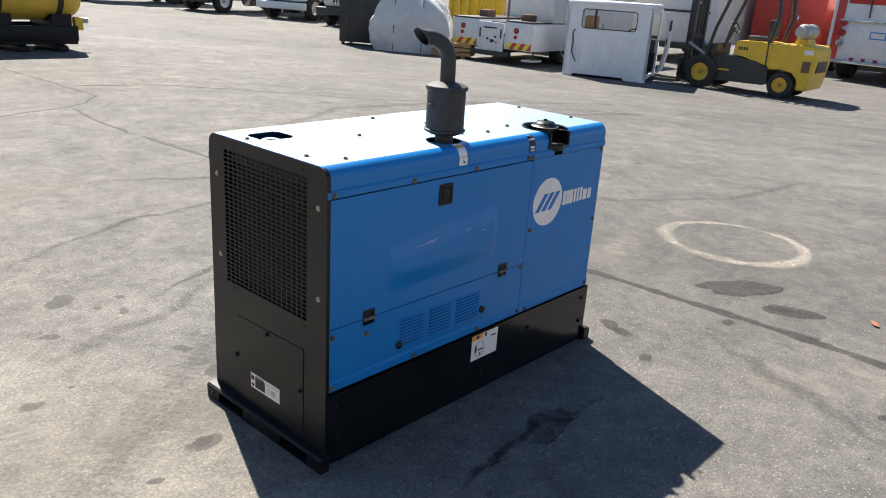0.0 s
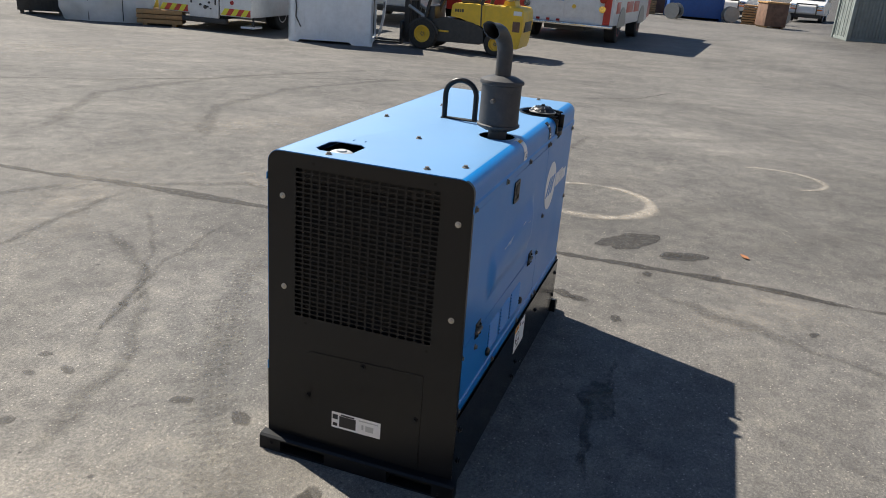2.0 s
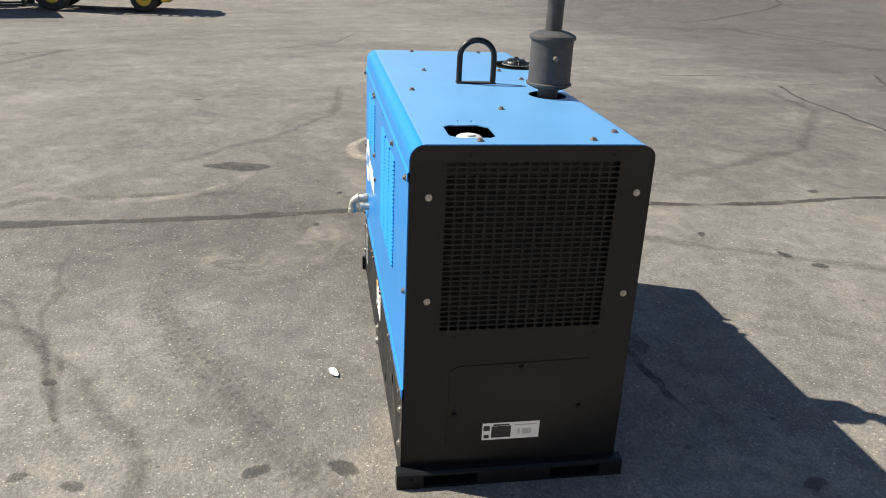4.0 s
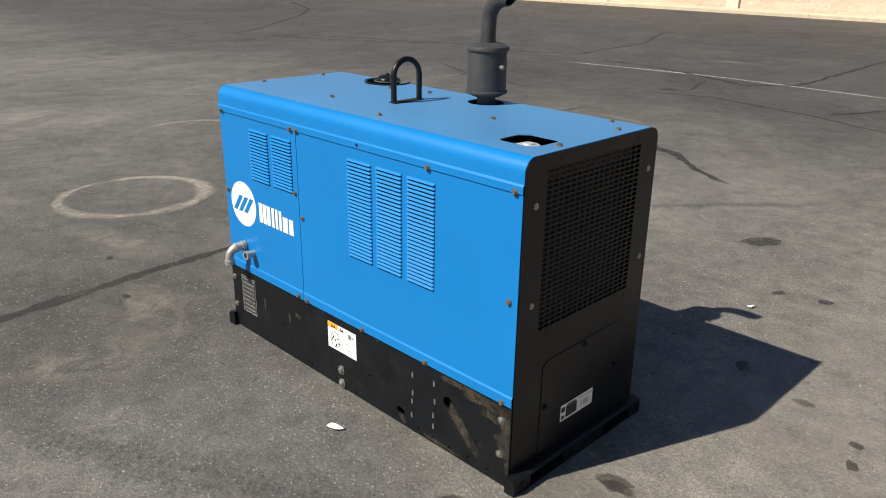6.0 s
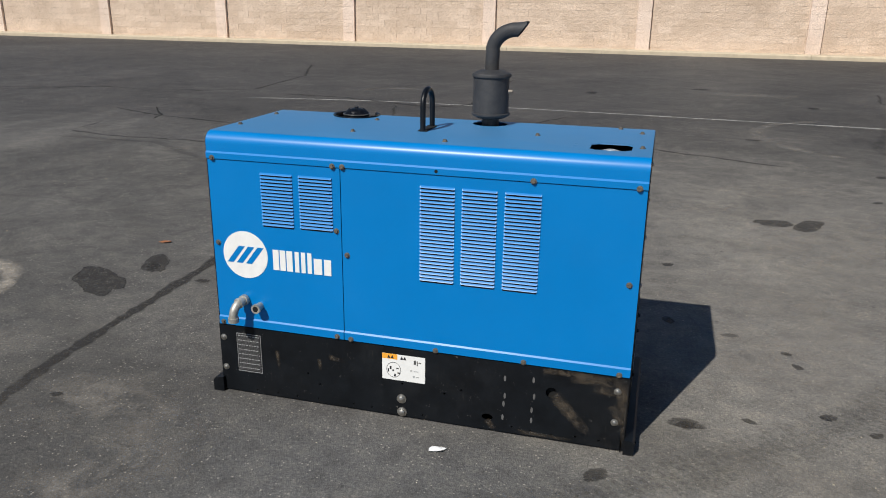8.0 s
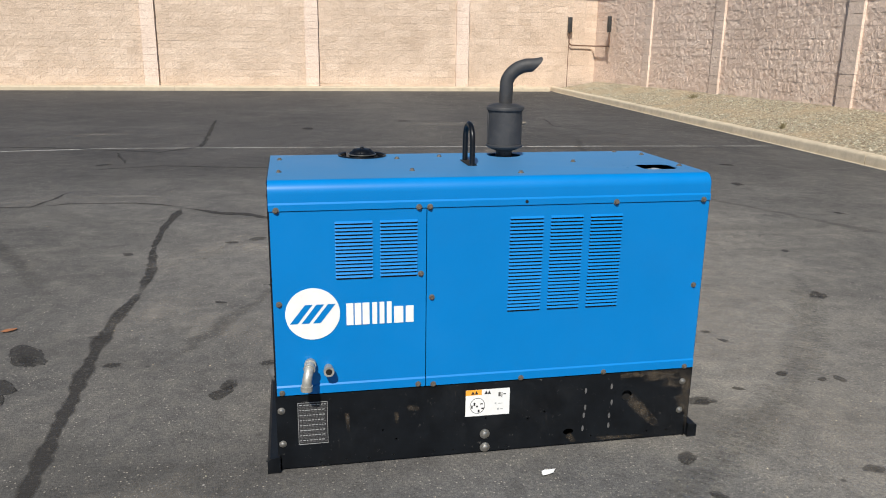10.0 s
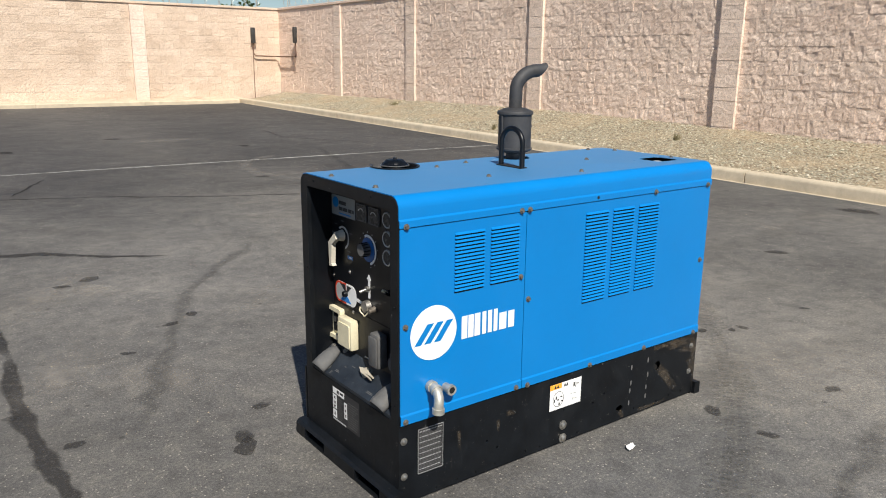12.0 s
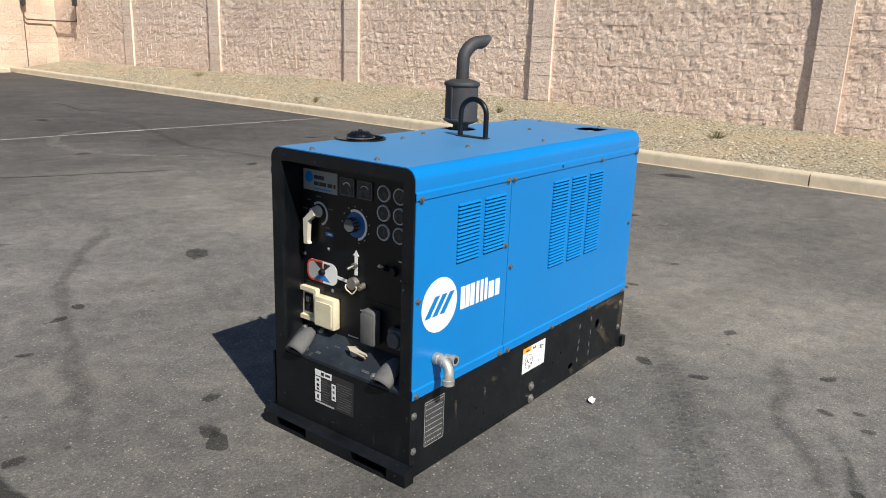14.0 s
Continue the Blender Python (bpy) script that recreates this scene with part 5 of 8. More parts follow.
part("blue_field", prism([(-0.150, 0.606), (-0.196, 0.575), (-0.112, 0.575)], "x", XP + 0.0016, XP + 0.0019), BLUE_PALE, ov)
part("dark_field", prism([(-0.150, 0.610), (-0.194, 0.640), (-0.154, 0.642)], "x", XP + 0.0016, XP + 0.0019), INK, ov)
part("dark_field", prism([(-0.146, 0.610), (-0.144, 0.642), (-0.108, 0.640)], "x", XP + 0.0016, XP + 0.0019), INK, ov)
front_disc(-0.150, 0.608, 0.013, 0.014, SKID, ov, "fuel_knob", "", 0.010)
part("pointer_strip", prism([(-0.076, 0.610), (-0.076, 0.598), (-0.008, 0.592), (-0.008, 0.604)], "x", XP, XP + 0.001), WHITE, face)
part("arrow_strip", prism([(0.010, 0.632), (0.024, 0.632), (0.024, 0.702), (0.032, 0.702), (0.017, 0.722), (0.002, 0.702), (0.010, 0.702)], "x", XP, XP + 0.001), WHITE, face)
tg = front_disc(0.015, 0.668, 0.010, 0.012, STEEL, face, "toggle_switch", "steel toggle switch")
part("toggle", rod((XP + 0.010, 0.015, 0.668), (XP + 0.034, 0.008, 0.660), 0.004, 0.006, 10), STEEL, tg)
pg = front_disc(0.012, 0.602, 0.023, 0.020, STEEL, face, "remote_socket", "capped steel remote socket on a chain", 0.021)
ch = [(XP + 0.021 + 0.004 * math.sin(k), 0.012 + 0.024 * math.cos(radians(180 + 15 * k)), 0.597 + 0.030 * math.sin(radians(180 + 15 * k))) for k in range(13)]
part("chain", tube(ch, 0.0025, 8), CREAM, pg)
part("cable_end", rod((XP, 0.055, 0.602), (XP + 0.03, 0.060, 0.598), 0.012, 0.008, 14), RUSTY, pg)
for y, z in ((0.155, 0.690), (0.175, 0.684)):
    sw = front_disc(y, z, 0.009, 0.010, BLACK, face, "switch_base")
    part("toggle", rod((XP + 0.010, y, z), (XP + 0.028, y - 0.006, z + 0.010), 0.004, 0.006, 10), CREAM if y < 0.16 else SKID, sw)
for k in range(5):
    a = radians(-60 + 35 * k)
    label_plate(face, "caption", (XP, 0.205 + 0.035 * math.cos(a), 0.685 + 0.035 * math.sin(a)), (0, 1, 0), (0, 0, 1), 0.022, 0.005, (1, 0, 0), DIAL_GREY, [], "small printed caption")
front_disc(0.195, 0.684, 0.018, 0.014, BLACK, face, "glow_switch", "", 0.014)
front_disc(0.26, 0.685, 0.020, 0.012, BLACK, face, "hour_meter")
# sockets with cream covers
ob_ = part("outlet_box", prism(rounded(-0.275, -0.168, 0.412, 0.540, 0.008), "x", XP, XP + 0.020), CREAM, face, "cream outlet with its cover open")
cut(ob_, prism(rounded(-0.262, -0.180, 0.428, 0.524, 0.006), "x", XP + 0.006, XP + 0.05))
part("outlet_face", box(XP + 0.005, XP + 0.010, -0.240, -0.196, 0.440, 0.512, 0.003), BLACK, ob_)
for z in (0.458, 0.494):
    part("receptacle", rod((XP + 0.010, -0.218, z), (XP + 0.013, -0.218, z), 0.014, None, 18), INK, ob_)
part("contact", box(XP + 0.011, XP + 0.014, -0.226, -0.214, 0.480, 0.500), STEEL, ob_)
oc = part("outlet_cover", box(XP, XP + 0.034, -0.164, -0.062, 0.408, 0.524, 0.006), CREAM, face, "closed cream outlet cover")
part("cover_lid", prism(rounded(-0.156, -0.072, 0.416, 0.506, 0.006), "x", XP + 0.034, XP + 0.038), CREAM, oc)
rc = part("twist_socket", box(XP, XP + 0.042, 0.078, 0.140, 0.404, 0.532, 0.010), GREY_RUBBER, face, "tall grey flip-cover socket")
part("flap", box(XP + 0.042, XP + 0.048, 0.082, 0.136, 0.410, 0.520, 0.004), GREY_RUBBER, rc)
rc2 = part("round_socket", box(XP, XP + 0.030, 0.190, 0.262, 0.418, 0.490, 0.010), GREY_RUBBER, face, "grey socket behind a round cover")
part("round_cover", rod((XP + 0.030, 0.226, 0.454), (XP + 0.040, 0.226, 0.454), 0.030, 0.026, 24), GREY_RUBBER, rc2)
front_disc(0.260, 0.53, 0.022, 0.012, DIAL_GREY, face, "round_socket", "pale round socket")
for y0, z0, w in ((0.04, 0.505, 0.03), (0.04, 0.49, 0.026), (0.04, 0.475, 0.03), (-0.02, 0.395, 0.05), (0.042, 0.46, 0.02)):
    label_plate(face, "caption", (XP, y0, z0), (0, 1, 0), (0, 0, 1), w, 0.005, (1, 0, 0), DIAL_GREY, [], "small printed caption")
for y, z in ((-0.12, 0.70), (-0.245, 0.66), (-0.24, 0.47), (-0.10, 0.548), (0.30, 0.74), (0.30, 0.59), (-0.243, 1.005)):
    bolt(face, (XP, y, z), "+x", "zinc", 0.6)
part("panel_joint", box(XP, XP + 0.001, cy0, cy1, 0.5555, 0.558), VOID, face)

# weld-terminal hoods, battery switch and print on the shelf
SL = Vector((XF - 0.002 - XP + 0.002, 0, 0.314 - 0.388)).normalized()
SN = Vector((-SL.z, 0, SL.x))


def on_shelf(d, y, up=0.0):
    p = Vector((XP - 0.002, 0, 0.388)) + SL * d + SN * up
    return (p.x, y, p.z)


for y in (-0.188, 0.236):
    bm = bmesh.new()
    ring_n = 12
    rows = []
    for i in range(9):
        t = i / 8
        w = 0.040 * math.sin(math.acos(max(0.0, 1 - t * 1.35) if t < 0.74 else 0.0)) if t < 0.74 else 0.040
        base = Vector(on_shelf(0.012 + 0.118 * t, y))
        rows.append([bm.verts.new(base + Vector((0, max(w, 0.004) * math.cos(math.pi * k / ring_n), 0)) + SN * (0.004 + max(w, 0.004) * 0.95 * math.sin(math.pi * k / ring_n))) for k in range(ring_n + 1)])
    for a, b in zip(rows, rows[1:]):
        for k in range(ring_n):
            bm.faces.new((a[k], a[k + 1], b[k + 1], b[k]))
    bm.faces.new(rows[0])
    hood = part("terminal_hood", bm, GREY_RUBBER, shelf, "worn grey rubber weld-terminal hood", 60)
    so = hood.modifiers.new("wall", "SOLIDIFY")
    so.thickness = 0.004
    part("terminal_stud", rod(on_shelf(0.05, y, 0.012), on_shelf(0.11, y, 0.012), 0.009, None, 12), RUSTY, hood)
sw = part("battery_switch", rod(on_shelf(0.045, 0.05, 0), on_shelf(0.045, 0.05, 0.016), 0.020, 0.016, 20), CREAM_DULL, shelf, "cream rotary isolator handle")
part("switch_grip", prism([(0.022, 0.000), (0.05, -0.007), (0.118, 0.003), (0.118, 0.009), (0.07, 0.008), (0.118, 0.014), (0.116, 0.018), (0.05, 0.014)], "z", 0, 0.012), CREAM_DULL, sw).matrix_local = Matrix.Translation(on_shelf(0.045, 0.0, 0.014)) @ Matrix.Rotation(math.atan2(-SL.z, SL.x), 4, "Y") @ Matrix.Translation((0, 0, 0)) @ Matrix(((0, 1, 0, 0), (1, 0, 0, 0), (0, 0, 1, 0), (0, 0, 0, 1)))
for d, y, w, h_ in ((0.02, 0.03, 0.045, 0.010), (0.035, 0.06, 0.02, 0.014), (0.09, -0.11, 0.03, 0.010), (0.10, -0.13, 0.012, 0.018), (0.05, -0.05, 0.03, 0.002), (0.09, 0.12, 0.045, 0.014), (0.085, 0.20, 0.014, 0.012), (0.06, -0.08, 0.012, 0.008)):
    for k in range(max(1, int(h_ / 0.005))):
        label_plate(shelf, "caption", Vector(on_shelf(d + h_ - 0.005 * k, y + 0.0017 * k)), (0, 1, 0), -SL, w * (0.85 - 0.12 * (k % 2)), 0.0026, SN, GREY_RUBBER, [], "small printed caption")
for d, y in ((0.02, -0.235), (0.10, -0.16), (0.105, 0.18), (0.012, -0.15)):
    ob = bolt(shelf, (0, 0, 0), "+z", "zinc", 0.8)
    ob.matrix_local = Matrix.Translation(on_shelf(d, y)) @ SN.to_track_quat("Z", "Y").to_matrix().to_4x4()
WX = XF + 0.0001
label_plate(bezel, "safety_label", (WX, -0.088, 0.150), (0, 1, 0), (0, 0, 1), 0.192, 0.130, (1, 0, 0), INK,
            [(0.0, 0.44, 0.82, 1.0, WHITE), (0.16, 0.24, 0.86, 0.96, INK), (0.27, 0.40, 0.88, 0.95, INK), (0.0, 0.15, 0.36, 0.79, WHITE), (0.04, 0.11, 0.66, 0.73, INK), (0.04, 0.11, 0.50, 0.58, INK),
             (0.04, 0.11, 0.39, 0.46, INK), (0.0, 0.15, 0.08, 0.32, WHITE), (0.05, 0.10, 0.14, 0.26, INK), (0.44, 0.55, 0.25, 0.74, WHITE), (0.47, 0.52, 0.62, 0.69, INK), (0.47, 0.52, 0.46, 0.54, INK),
             (0.47, 0.52, 0.30, 0.38, INK), (0.0, 0.5, 0.0, 0.05, DIAL_GREY)] + text_rows(0.18, 0.42, 0.10, 0.78, 9, PRINT_GREY, 3, 0.3) + text_rows(0.58, 0.97, 0.08, 0.86, 11, PRINT_GREY, 5, 0.3), "black and white printed safety label")


# ---- marks on the ground ----
CRACK = decal("open_crack", (0.020, 0.018, 0.016), 0.85, 9.0, 0.95, 0.20, 0.50)
TAR = decal("sealed_crack", (0.034, 0.031, 0.028), 0.78, 22.0, 0.8, 0.26, 0.50)
OIL = decal("oil_stain", (0.032, 0.029, 0.026), 0.56, 14.0, 0.75, 0.22, 0.50)
SCUFF = decal("tyre_scuff", (0.045, 0.042, 0.039), 0.34, 30.0, 0.85, 0.28, 0.66)
TREAD = decal("tyre_tread_mark", (0.040, 0.038, 0.035), 0.21, 22.0, 0.85, 0.30, 0.66)
CHALK = decal("pale_scuff", (0.50, 0.45, 0.38), 0.50, 20.0, 0.9, 0.32, 0.62)
DUSTY = decal("pale_dust", (0.34, 0.31, 0.27), 0.50, 5.0, 0.9, 0.42, 0.68)
LINE = decal("worn_white_line", (0.55, 0.54, 0.50), 0.75, 30.0, 0.8, 0.36, 0.56)
WET = decal("damp_crack", (0.016, 0.015, 0.015), 0.75, 11.0, 0.6, 0.34, 0.62)


def faded(name, verts, faces, fades, mat, label):
    me = bpy.data.meshes.new(name)
    me.from_pydata(verts, [], faces)
    at = me.attributes.new("fade", "FLOAT_COLOR", "POINT")
    at.data.foreach_set("color", [c for f in fades for c in (f, f, f, 1.0)])
    me.materials.append(mat)
    return tagged(new(name, me), label, "ground", kind="structure")


LAYER = [0]


def lift(x, y):
    return drop(x, y) + 0.0015 + 0.00035 * LAYER[0]


def ribbon(name, pts, width, mat, label, wander=0.03, step=0.06, soft=False, seed=1):
    """A band along a polyline, with an uneven course and width."""
    LAYER[0] = (LAYER[0] + 1) % 9
    q = random.Random(seed)
    line = []
    for (ax, ay), (bx, by) in zip(pts, pts[1:]):
        n = max(2, int(math.hypot(bx - ax, by - ay) / step))
        line += [(ax + (bx - ax) * k / n, ay + (by - ay) * k / n) for k in range(n)]
    line.append(pts[-1])
    verts, faces, fades = [], [], []
    for i, (x, y) in enumerate(line):
        a, b = line[max(i - 1, 0)], line[min(i + 1, len(line) - 1)]
        d = Vector((b[0] - a[0], b[1] - a[1])).normalized()
        n = Vector((-d.y, d.x))
        off = wander * (noise.noise((x * 4.1, y * 4.1, seed)) + 0.6 * noise.noise((x * 13, y * 13, seed + 5)))
        w = width * (0.55 + 0.9 * abs(noise.noise((x * 2.3, y * 2.3, seed + 9)))) * (1 if soft else q.uniform(0.75, 1.25))
        ends = min(1.0, i / 4, (len(line) - 1 - i) / 4)
        p = Vector((x, y)) + n * off
        for s, f in ((-1, 0.0), (-0.35 if soft else -0.6, 1), (0.35 if soft else 0.6, 1), (1, 0.0)):
            e = p + n * (s * w * (0.3 + 0.7 * ends))
            verts.append((e.x, e.y, lift(e.x, e.y)))
            fades.append(f * (0.2 + 0.8 * ends))
        if i:
            o = len(verts) - 8
            faces += [(o + k, o + k + 1, o + k + 5, o + k + 4) for k in range(3)]
    return faded(name, verts, faces, fades, mat, label)


def patch(name, x, y, rx, ry, turn, mat, label, seed=1, edge=0.55):
    LAYER[0] = (LAYER[0] + 1) % 9
    verts, faces, fades, n = [(x, y, lift(x, y))], [], [1.0], 30
    c, s = math.cos(radians(turn)), math.sin(radians(turn))
    for k, (r, f) in enumerate(((0.35, 1.0), (edge + (0.35 if edge > 0.5 else 0.1), 0.9 if edge > 0.5 else 0.7), (1.04 if edge > 0.5 else 1.1, 0.0))):
        for i in range(n):
            a = 2 * math.pi * i / n
            w = r * (1 + 0.35 * noise.noise((math.cos(a) * 1.3, math.sin(a) * 1.3, seed * 3.7)) + 0.22 * noise.noise((math.cos(a) * 4, math.sin(a) * 4, seed)))
            u, v = rx * w * math.cos(a), ry * w * math.sin(a)
            px, py = x + u * c - v * s, y + u * s + v * c
            verts.append((px, py, lift(px, py)))
            fades.append(f)
    for i in range(n):
        j = (i + 1) % n
        faces.append((0, 1 + i, 1 + j))
        for k in range(2):
            o = 1 + k * n
            faces.append((o + i, o + n + i, o + n + j, o + j))
    return faded(name, verts, faces, fades, mat, label)


def drop(x, y):
    return fall(x, y)


ribbon("sealed_crack", [(1.27, 5.1), (1.30, 4.42), (1.37, 3.45), (1.45, 3.0), (1.50, 2.05), (1.52, 1.6), (1.57, 1.05), (1.63, 0.51), (1.67, 0.0), (1.69, -0.5), (1.72, -1.09), (1.70, -1.5), (1.65, -1.9)], 0.055, TAR, "long tar-sealed joint across the asphalt", 0.012, 0.05, seed=2)
ribbon("sealed_crack", [(1.65, -1.9),
                        (1.68, -2.45), (1.76, -3.04), (1.77, -3.73), (1.73, -4.45)], 0.048, TAR, "long tar-sealed joint across the asphalt", 0.012, 0.05, seed=2)


def crack(w, seed, *pts):
    """An old crack, filled with tar where it is wide."""
    ribbon("ground_crack", pts, w, TAR if w > 0.024 else CRACK, "dark crack in the asphalt", 0.04, 0.05, seed=seed)


# cracks south of the machine
crack(0.030, 21, (6.4, -5.3), (5.5, -4.95), (4.2, -4.8), (3.1, -4.65), (2.9, -5.4))
crack(0.020, 22, (6.4, -5.35), (6.45, -6.0))
crack(0.028, 23, (3.05, -4.62), (2.8, -4.77), (2.2, -4.72), (1.95, -4.62), (1.73, -4.47))
crack(0.050, 24, (1.73, -4.45), (1.42, -4.2), (1.13, -4.08), (0.71, -3.72), (0.35, -3.47))
crack(0.030, 25, (7.3, -7.3), (6.2, -6.7), (5.4, -6.4), (4.3, -6.05))
crack(0.022, 26, (5.85, -6.2), (6.05, -6.7), (6.7, -7.5))
crack(0.035, 27, (9.6, -9.8), (8.5, -9.5), (7.2, -9.6))
crack(0.035, 28, (14.0, -8.5), (12.6, -8.7), (10.6, -9.2), (9.6, -9.7))
crack(0.030, 29, (7.1, -3.8), (7.3, -5.1))
crack(0.045, 30, (7.4, -9.4), (6.3, -9.9), (6.5, -12.4), (7.4, -14.6), (6.2, -15.6))
crack(0.045, 31, (5.5, -9.35), (4.2, -9.1), (2.5, -8.3), (2.0, -8.9), (2.15, -13.0))
crack(0.034, 32, (3.1, -6.8), (2.3, -7.05), (1.1, -6.8), (0.1, -6.4), (-0.7, -5.9), (-2.1, -5.3))
crack(0.028, 33, (2.75, -7.25), (3.1, -8.4))
crack(0.022, 34, (0.95, -6.9), (0.4, -8.1))
crack(0.030, 35, (-5.2, -9.8), (-4.3, -11.4), (-4.6, -13.0))
crack(0.050, 36, (15.0, -7.6), (15.7, -9.1), (17.6, -11.7), (19.0, -13.0), (21.6, -14.1))
crack(0.040, 37, (13.5, -9.0), (11.8, -9.3), (9.0, -9.7))
# cracks on the yard side
crack(0.034, 38, (1.82, 10.37), (1.9, 8.25), (1.92, 7.48), (1.62, 7.1), (1.32, 6.85), (0.52, 6.58), (-0.6, 6.3))
crack(0.020, 39, (1.91, 8.38), (3.14, 8.03), (5.1, 6.3), (7.2, 5.2), (9.4, 3.6))
crack(0.030, 40, (1.32, 6.85), (1.24, 5.9), (1.26, 5.1))
crack(0.020, 41, (9.5, 1.2), (10.8, 0.2), (12.4, -0.2))
for k, (pts, w) in enumerate((([(1.17, 1.81), (0.48, 1.74), (-0.12, 1.59), (-0.5, 1.4)], 0.03), ([(-0.97, 2.2), (-0.48, 2.48), (0.01, 2.68), (0.25, 2.64), (0.63, 2.72), (0.98, 2.75), (1.39, 2.76)], 0.045), ([(-0.48, 2.47), (0.01, 2.68), (0.25, 2.64), (0.63, 2.72)], 0.04), ([(-0.58, 1.37), (-0.32, 1.5), (-0.11, 1.55), (0.28, 1.59)], 0.035), ([(-0.41, 1.46), (-0.21, 1.54), (0.0, 1.6), (0.5, 1.9), (1.2, 2.5)], 0.035),
                              
                              ([(2.6, 1.6), (3.4, 0.9), (4.4, 0.4), (5.9, 0.3)], 0.08), ([(-4.5, -2.0), (-3.4, -4.4), (-3.2, -6.8), (-4.0, -9.4)], 0.09), ([(2.2, -1.9), (3.0, -3.4), (4.6, -4.6), (6.4, -4.9)], 0.10),
                              ([(2.9, 3.3), (4.4, 4.2), (6.4, 4.4), (9.2, 3.9)], 0.12), ([(2.4, 4.6), (4.2, 5.6), (6.8, 5.6), (10.0, 4.8)], 0.12), ([(1.4, -0.6), (1.0, -1.5), (0.5, -2.6), (-0.4, -3.6)], 0.07),
                              ([(0.7, 2.4), (0.2, 1.7), (-0.5, 1.2), (-1.3, 1.0)], 0.06), ([(2.0, 0.9), (1.9, 2.2), (1.2, 3.2), (0.2, 3.7)], 0.07))):
    ribbon("tyre_scuff", pts, w, SCUFF, "faint curved tyre scuff on the asphalt", 0.04, 0.08, True, 60 + k)


def tread(cx, cy, r, a0, a1, width, seed):
    """The print of a tyre along an arc: rows of short rubber bars."""
    LAYER[0] = (LAYER[0] + 1) % 9
    q = random.Random(seed)
    verts, faces, fades = [], [], []
    n = int(abs(a1 - a0) * math.pi / 180 * r / 0.042)
    for i in range(n):
        a = radians(a0 + (a1 - a0) * i / n)
        da = 0.024 / r
        ends = min(1.0, i / 8, (n - i) / 8)
        for k in range(4):
            r0 = r + width * (k / 4 - 0.5) + 0.006
            r1 = r0 + width / 4 - 0.012
            o, f = len(verts), ends * q.uniform(0.2, 1.0)
            for rr, aa in ((r0, a), (r1, a + da * 0.5), (r1, a + da * 1.5), (r0, a + da)):
                x, y = cx + rr * math.cos(aa), cy + rr * math.sin(aa)
                verts.append((x, y, lift(x, y)))
                fades.append(f)
            faces.append((o, o + 1, o + 2, o + 3))
    return faded("tyre_print", verts, faces, fades, TREAD, "dark curved tyre print on the asphalt")


tread(2.55, -4.18, 5.83, 108, 152, 0.22, 5)
ribbon("tyre_scuff", [(2.55 + 5.83 * math.cos(radians(a)), -4.18 + 5.83 * math.sin(radians(a))) for a in range(106, 155, 3)], 0.13, TREAD, "soft dark curve of rubber on the asphalt", 0.01, 0.08, True, 77)
tread(4.2, -3.6, 4.6, 150, 205, 0.2, 7)
tread(-5.4, -8.2, 3.4, 10, 70, 0.2, 8)
for k, (cx, cy, r, a0, a1, w) in enumerate(((3.02, -0.15, 0.47, 0, 360, 0.075), (4.95, -1.62, 0.44, 200, 400, 0.06), (3.02, -0.15, 0.48, 195, 350, 0.08), (2.6, 1.75, 0.75, 120, 260, 0.10), (2.6, -3.2, 1.9, 250, 330, 0.10), (-3.6, -7.4, 1.6, -70, 60, 0.16))):
    n = 48
    ribbon("pale_ring_scuff", [(cx + r * math.cos(radians(a0 + (a1 - a0) * i / n)), cy + r * math.sin(radians(a0 + (a1 - a0) * i / n))) for i in range(n + 1)], w, CHALK if k < 3 else DUSTY,
           "pale circular scuff ground into the asphalt", 0.012, 0.04, True, 90 + k)
ribbon("parking_line", [(-7.23, -8.19), (-3.98, -8.43), (0.03, -8.66), (3.24, -8.80), (6.0, -8.75)], 0.055, LINE, "worn white parking line", 0.01, 0.15, False, 95)
ribbon("damp_crack", [(0.42, -0.68), (0.12, -0.70), (0.0, -0.62), (-0.20, -0.65), (-0.54, -0.71)], 0.022, WET, "damp crack in the machine's shadow", 0.04, 0.03, seed=97)
patch("oil_stain", 0.02, -0.68, 0.16, 0.07, 15, WET, "dark damp patch beside a crack", 5)
SPOTS_NEAR = [(-1.02, 0.09, 0.075), (-0.95, -1.85, 0.05), (-0.74, -1.79, 0.045), (-0.95, -0.94, 0.05), (-1.26, 0.0, 0.03), (-1.24, -0.84, 0.045), (-0.72, 0.53, 0.06), (1.03, -0.41, 0.065), (-0.71, 0.8, 0.05), (1.16, -1.6, 0.04), (0.86, -0.64, 0.05), (-0.9, 1.62, 0.1), (-0.72, 1.33, 0.04), (-0.66, 1.5, 0.035), (-1.09, 1.26, 0.05), (-1.02, 0.1, 0.05), (-0.13, 1.56, 0.035), (-0.8, 1.44, 0.03)]
SPOTS_WEST = [(-1.51, -0.56, 0.035), (-1.48, -0.69, 0.03), (-1.56, -0.12, 0.04), (-2.53, -1.17, 0.09), (-1.8, -0.02, 0.045), (-3.65, -0.9, 0.1), (-1.37, 0.72, 0.05), (-1.71, -0.03, 0.035), (-0.35, -2.46, 0.14), (-6.0, -1.4, 0.22), (-2.43, 0.0, 0.04), (-1.9, -6.9, 0.1), (-2.9, -5.1, 0.1), (-4.3, -5.0, 0.12), (-3.1, -10.4, 0.16), (-5.0, -6.4, 0.12), (-1.5, -12.6, 0.2), (-2.6, -4.0, 0.06), (-3.0, -2.2, 0.05), (-4.4, -3.4, 0.08)]
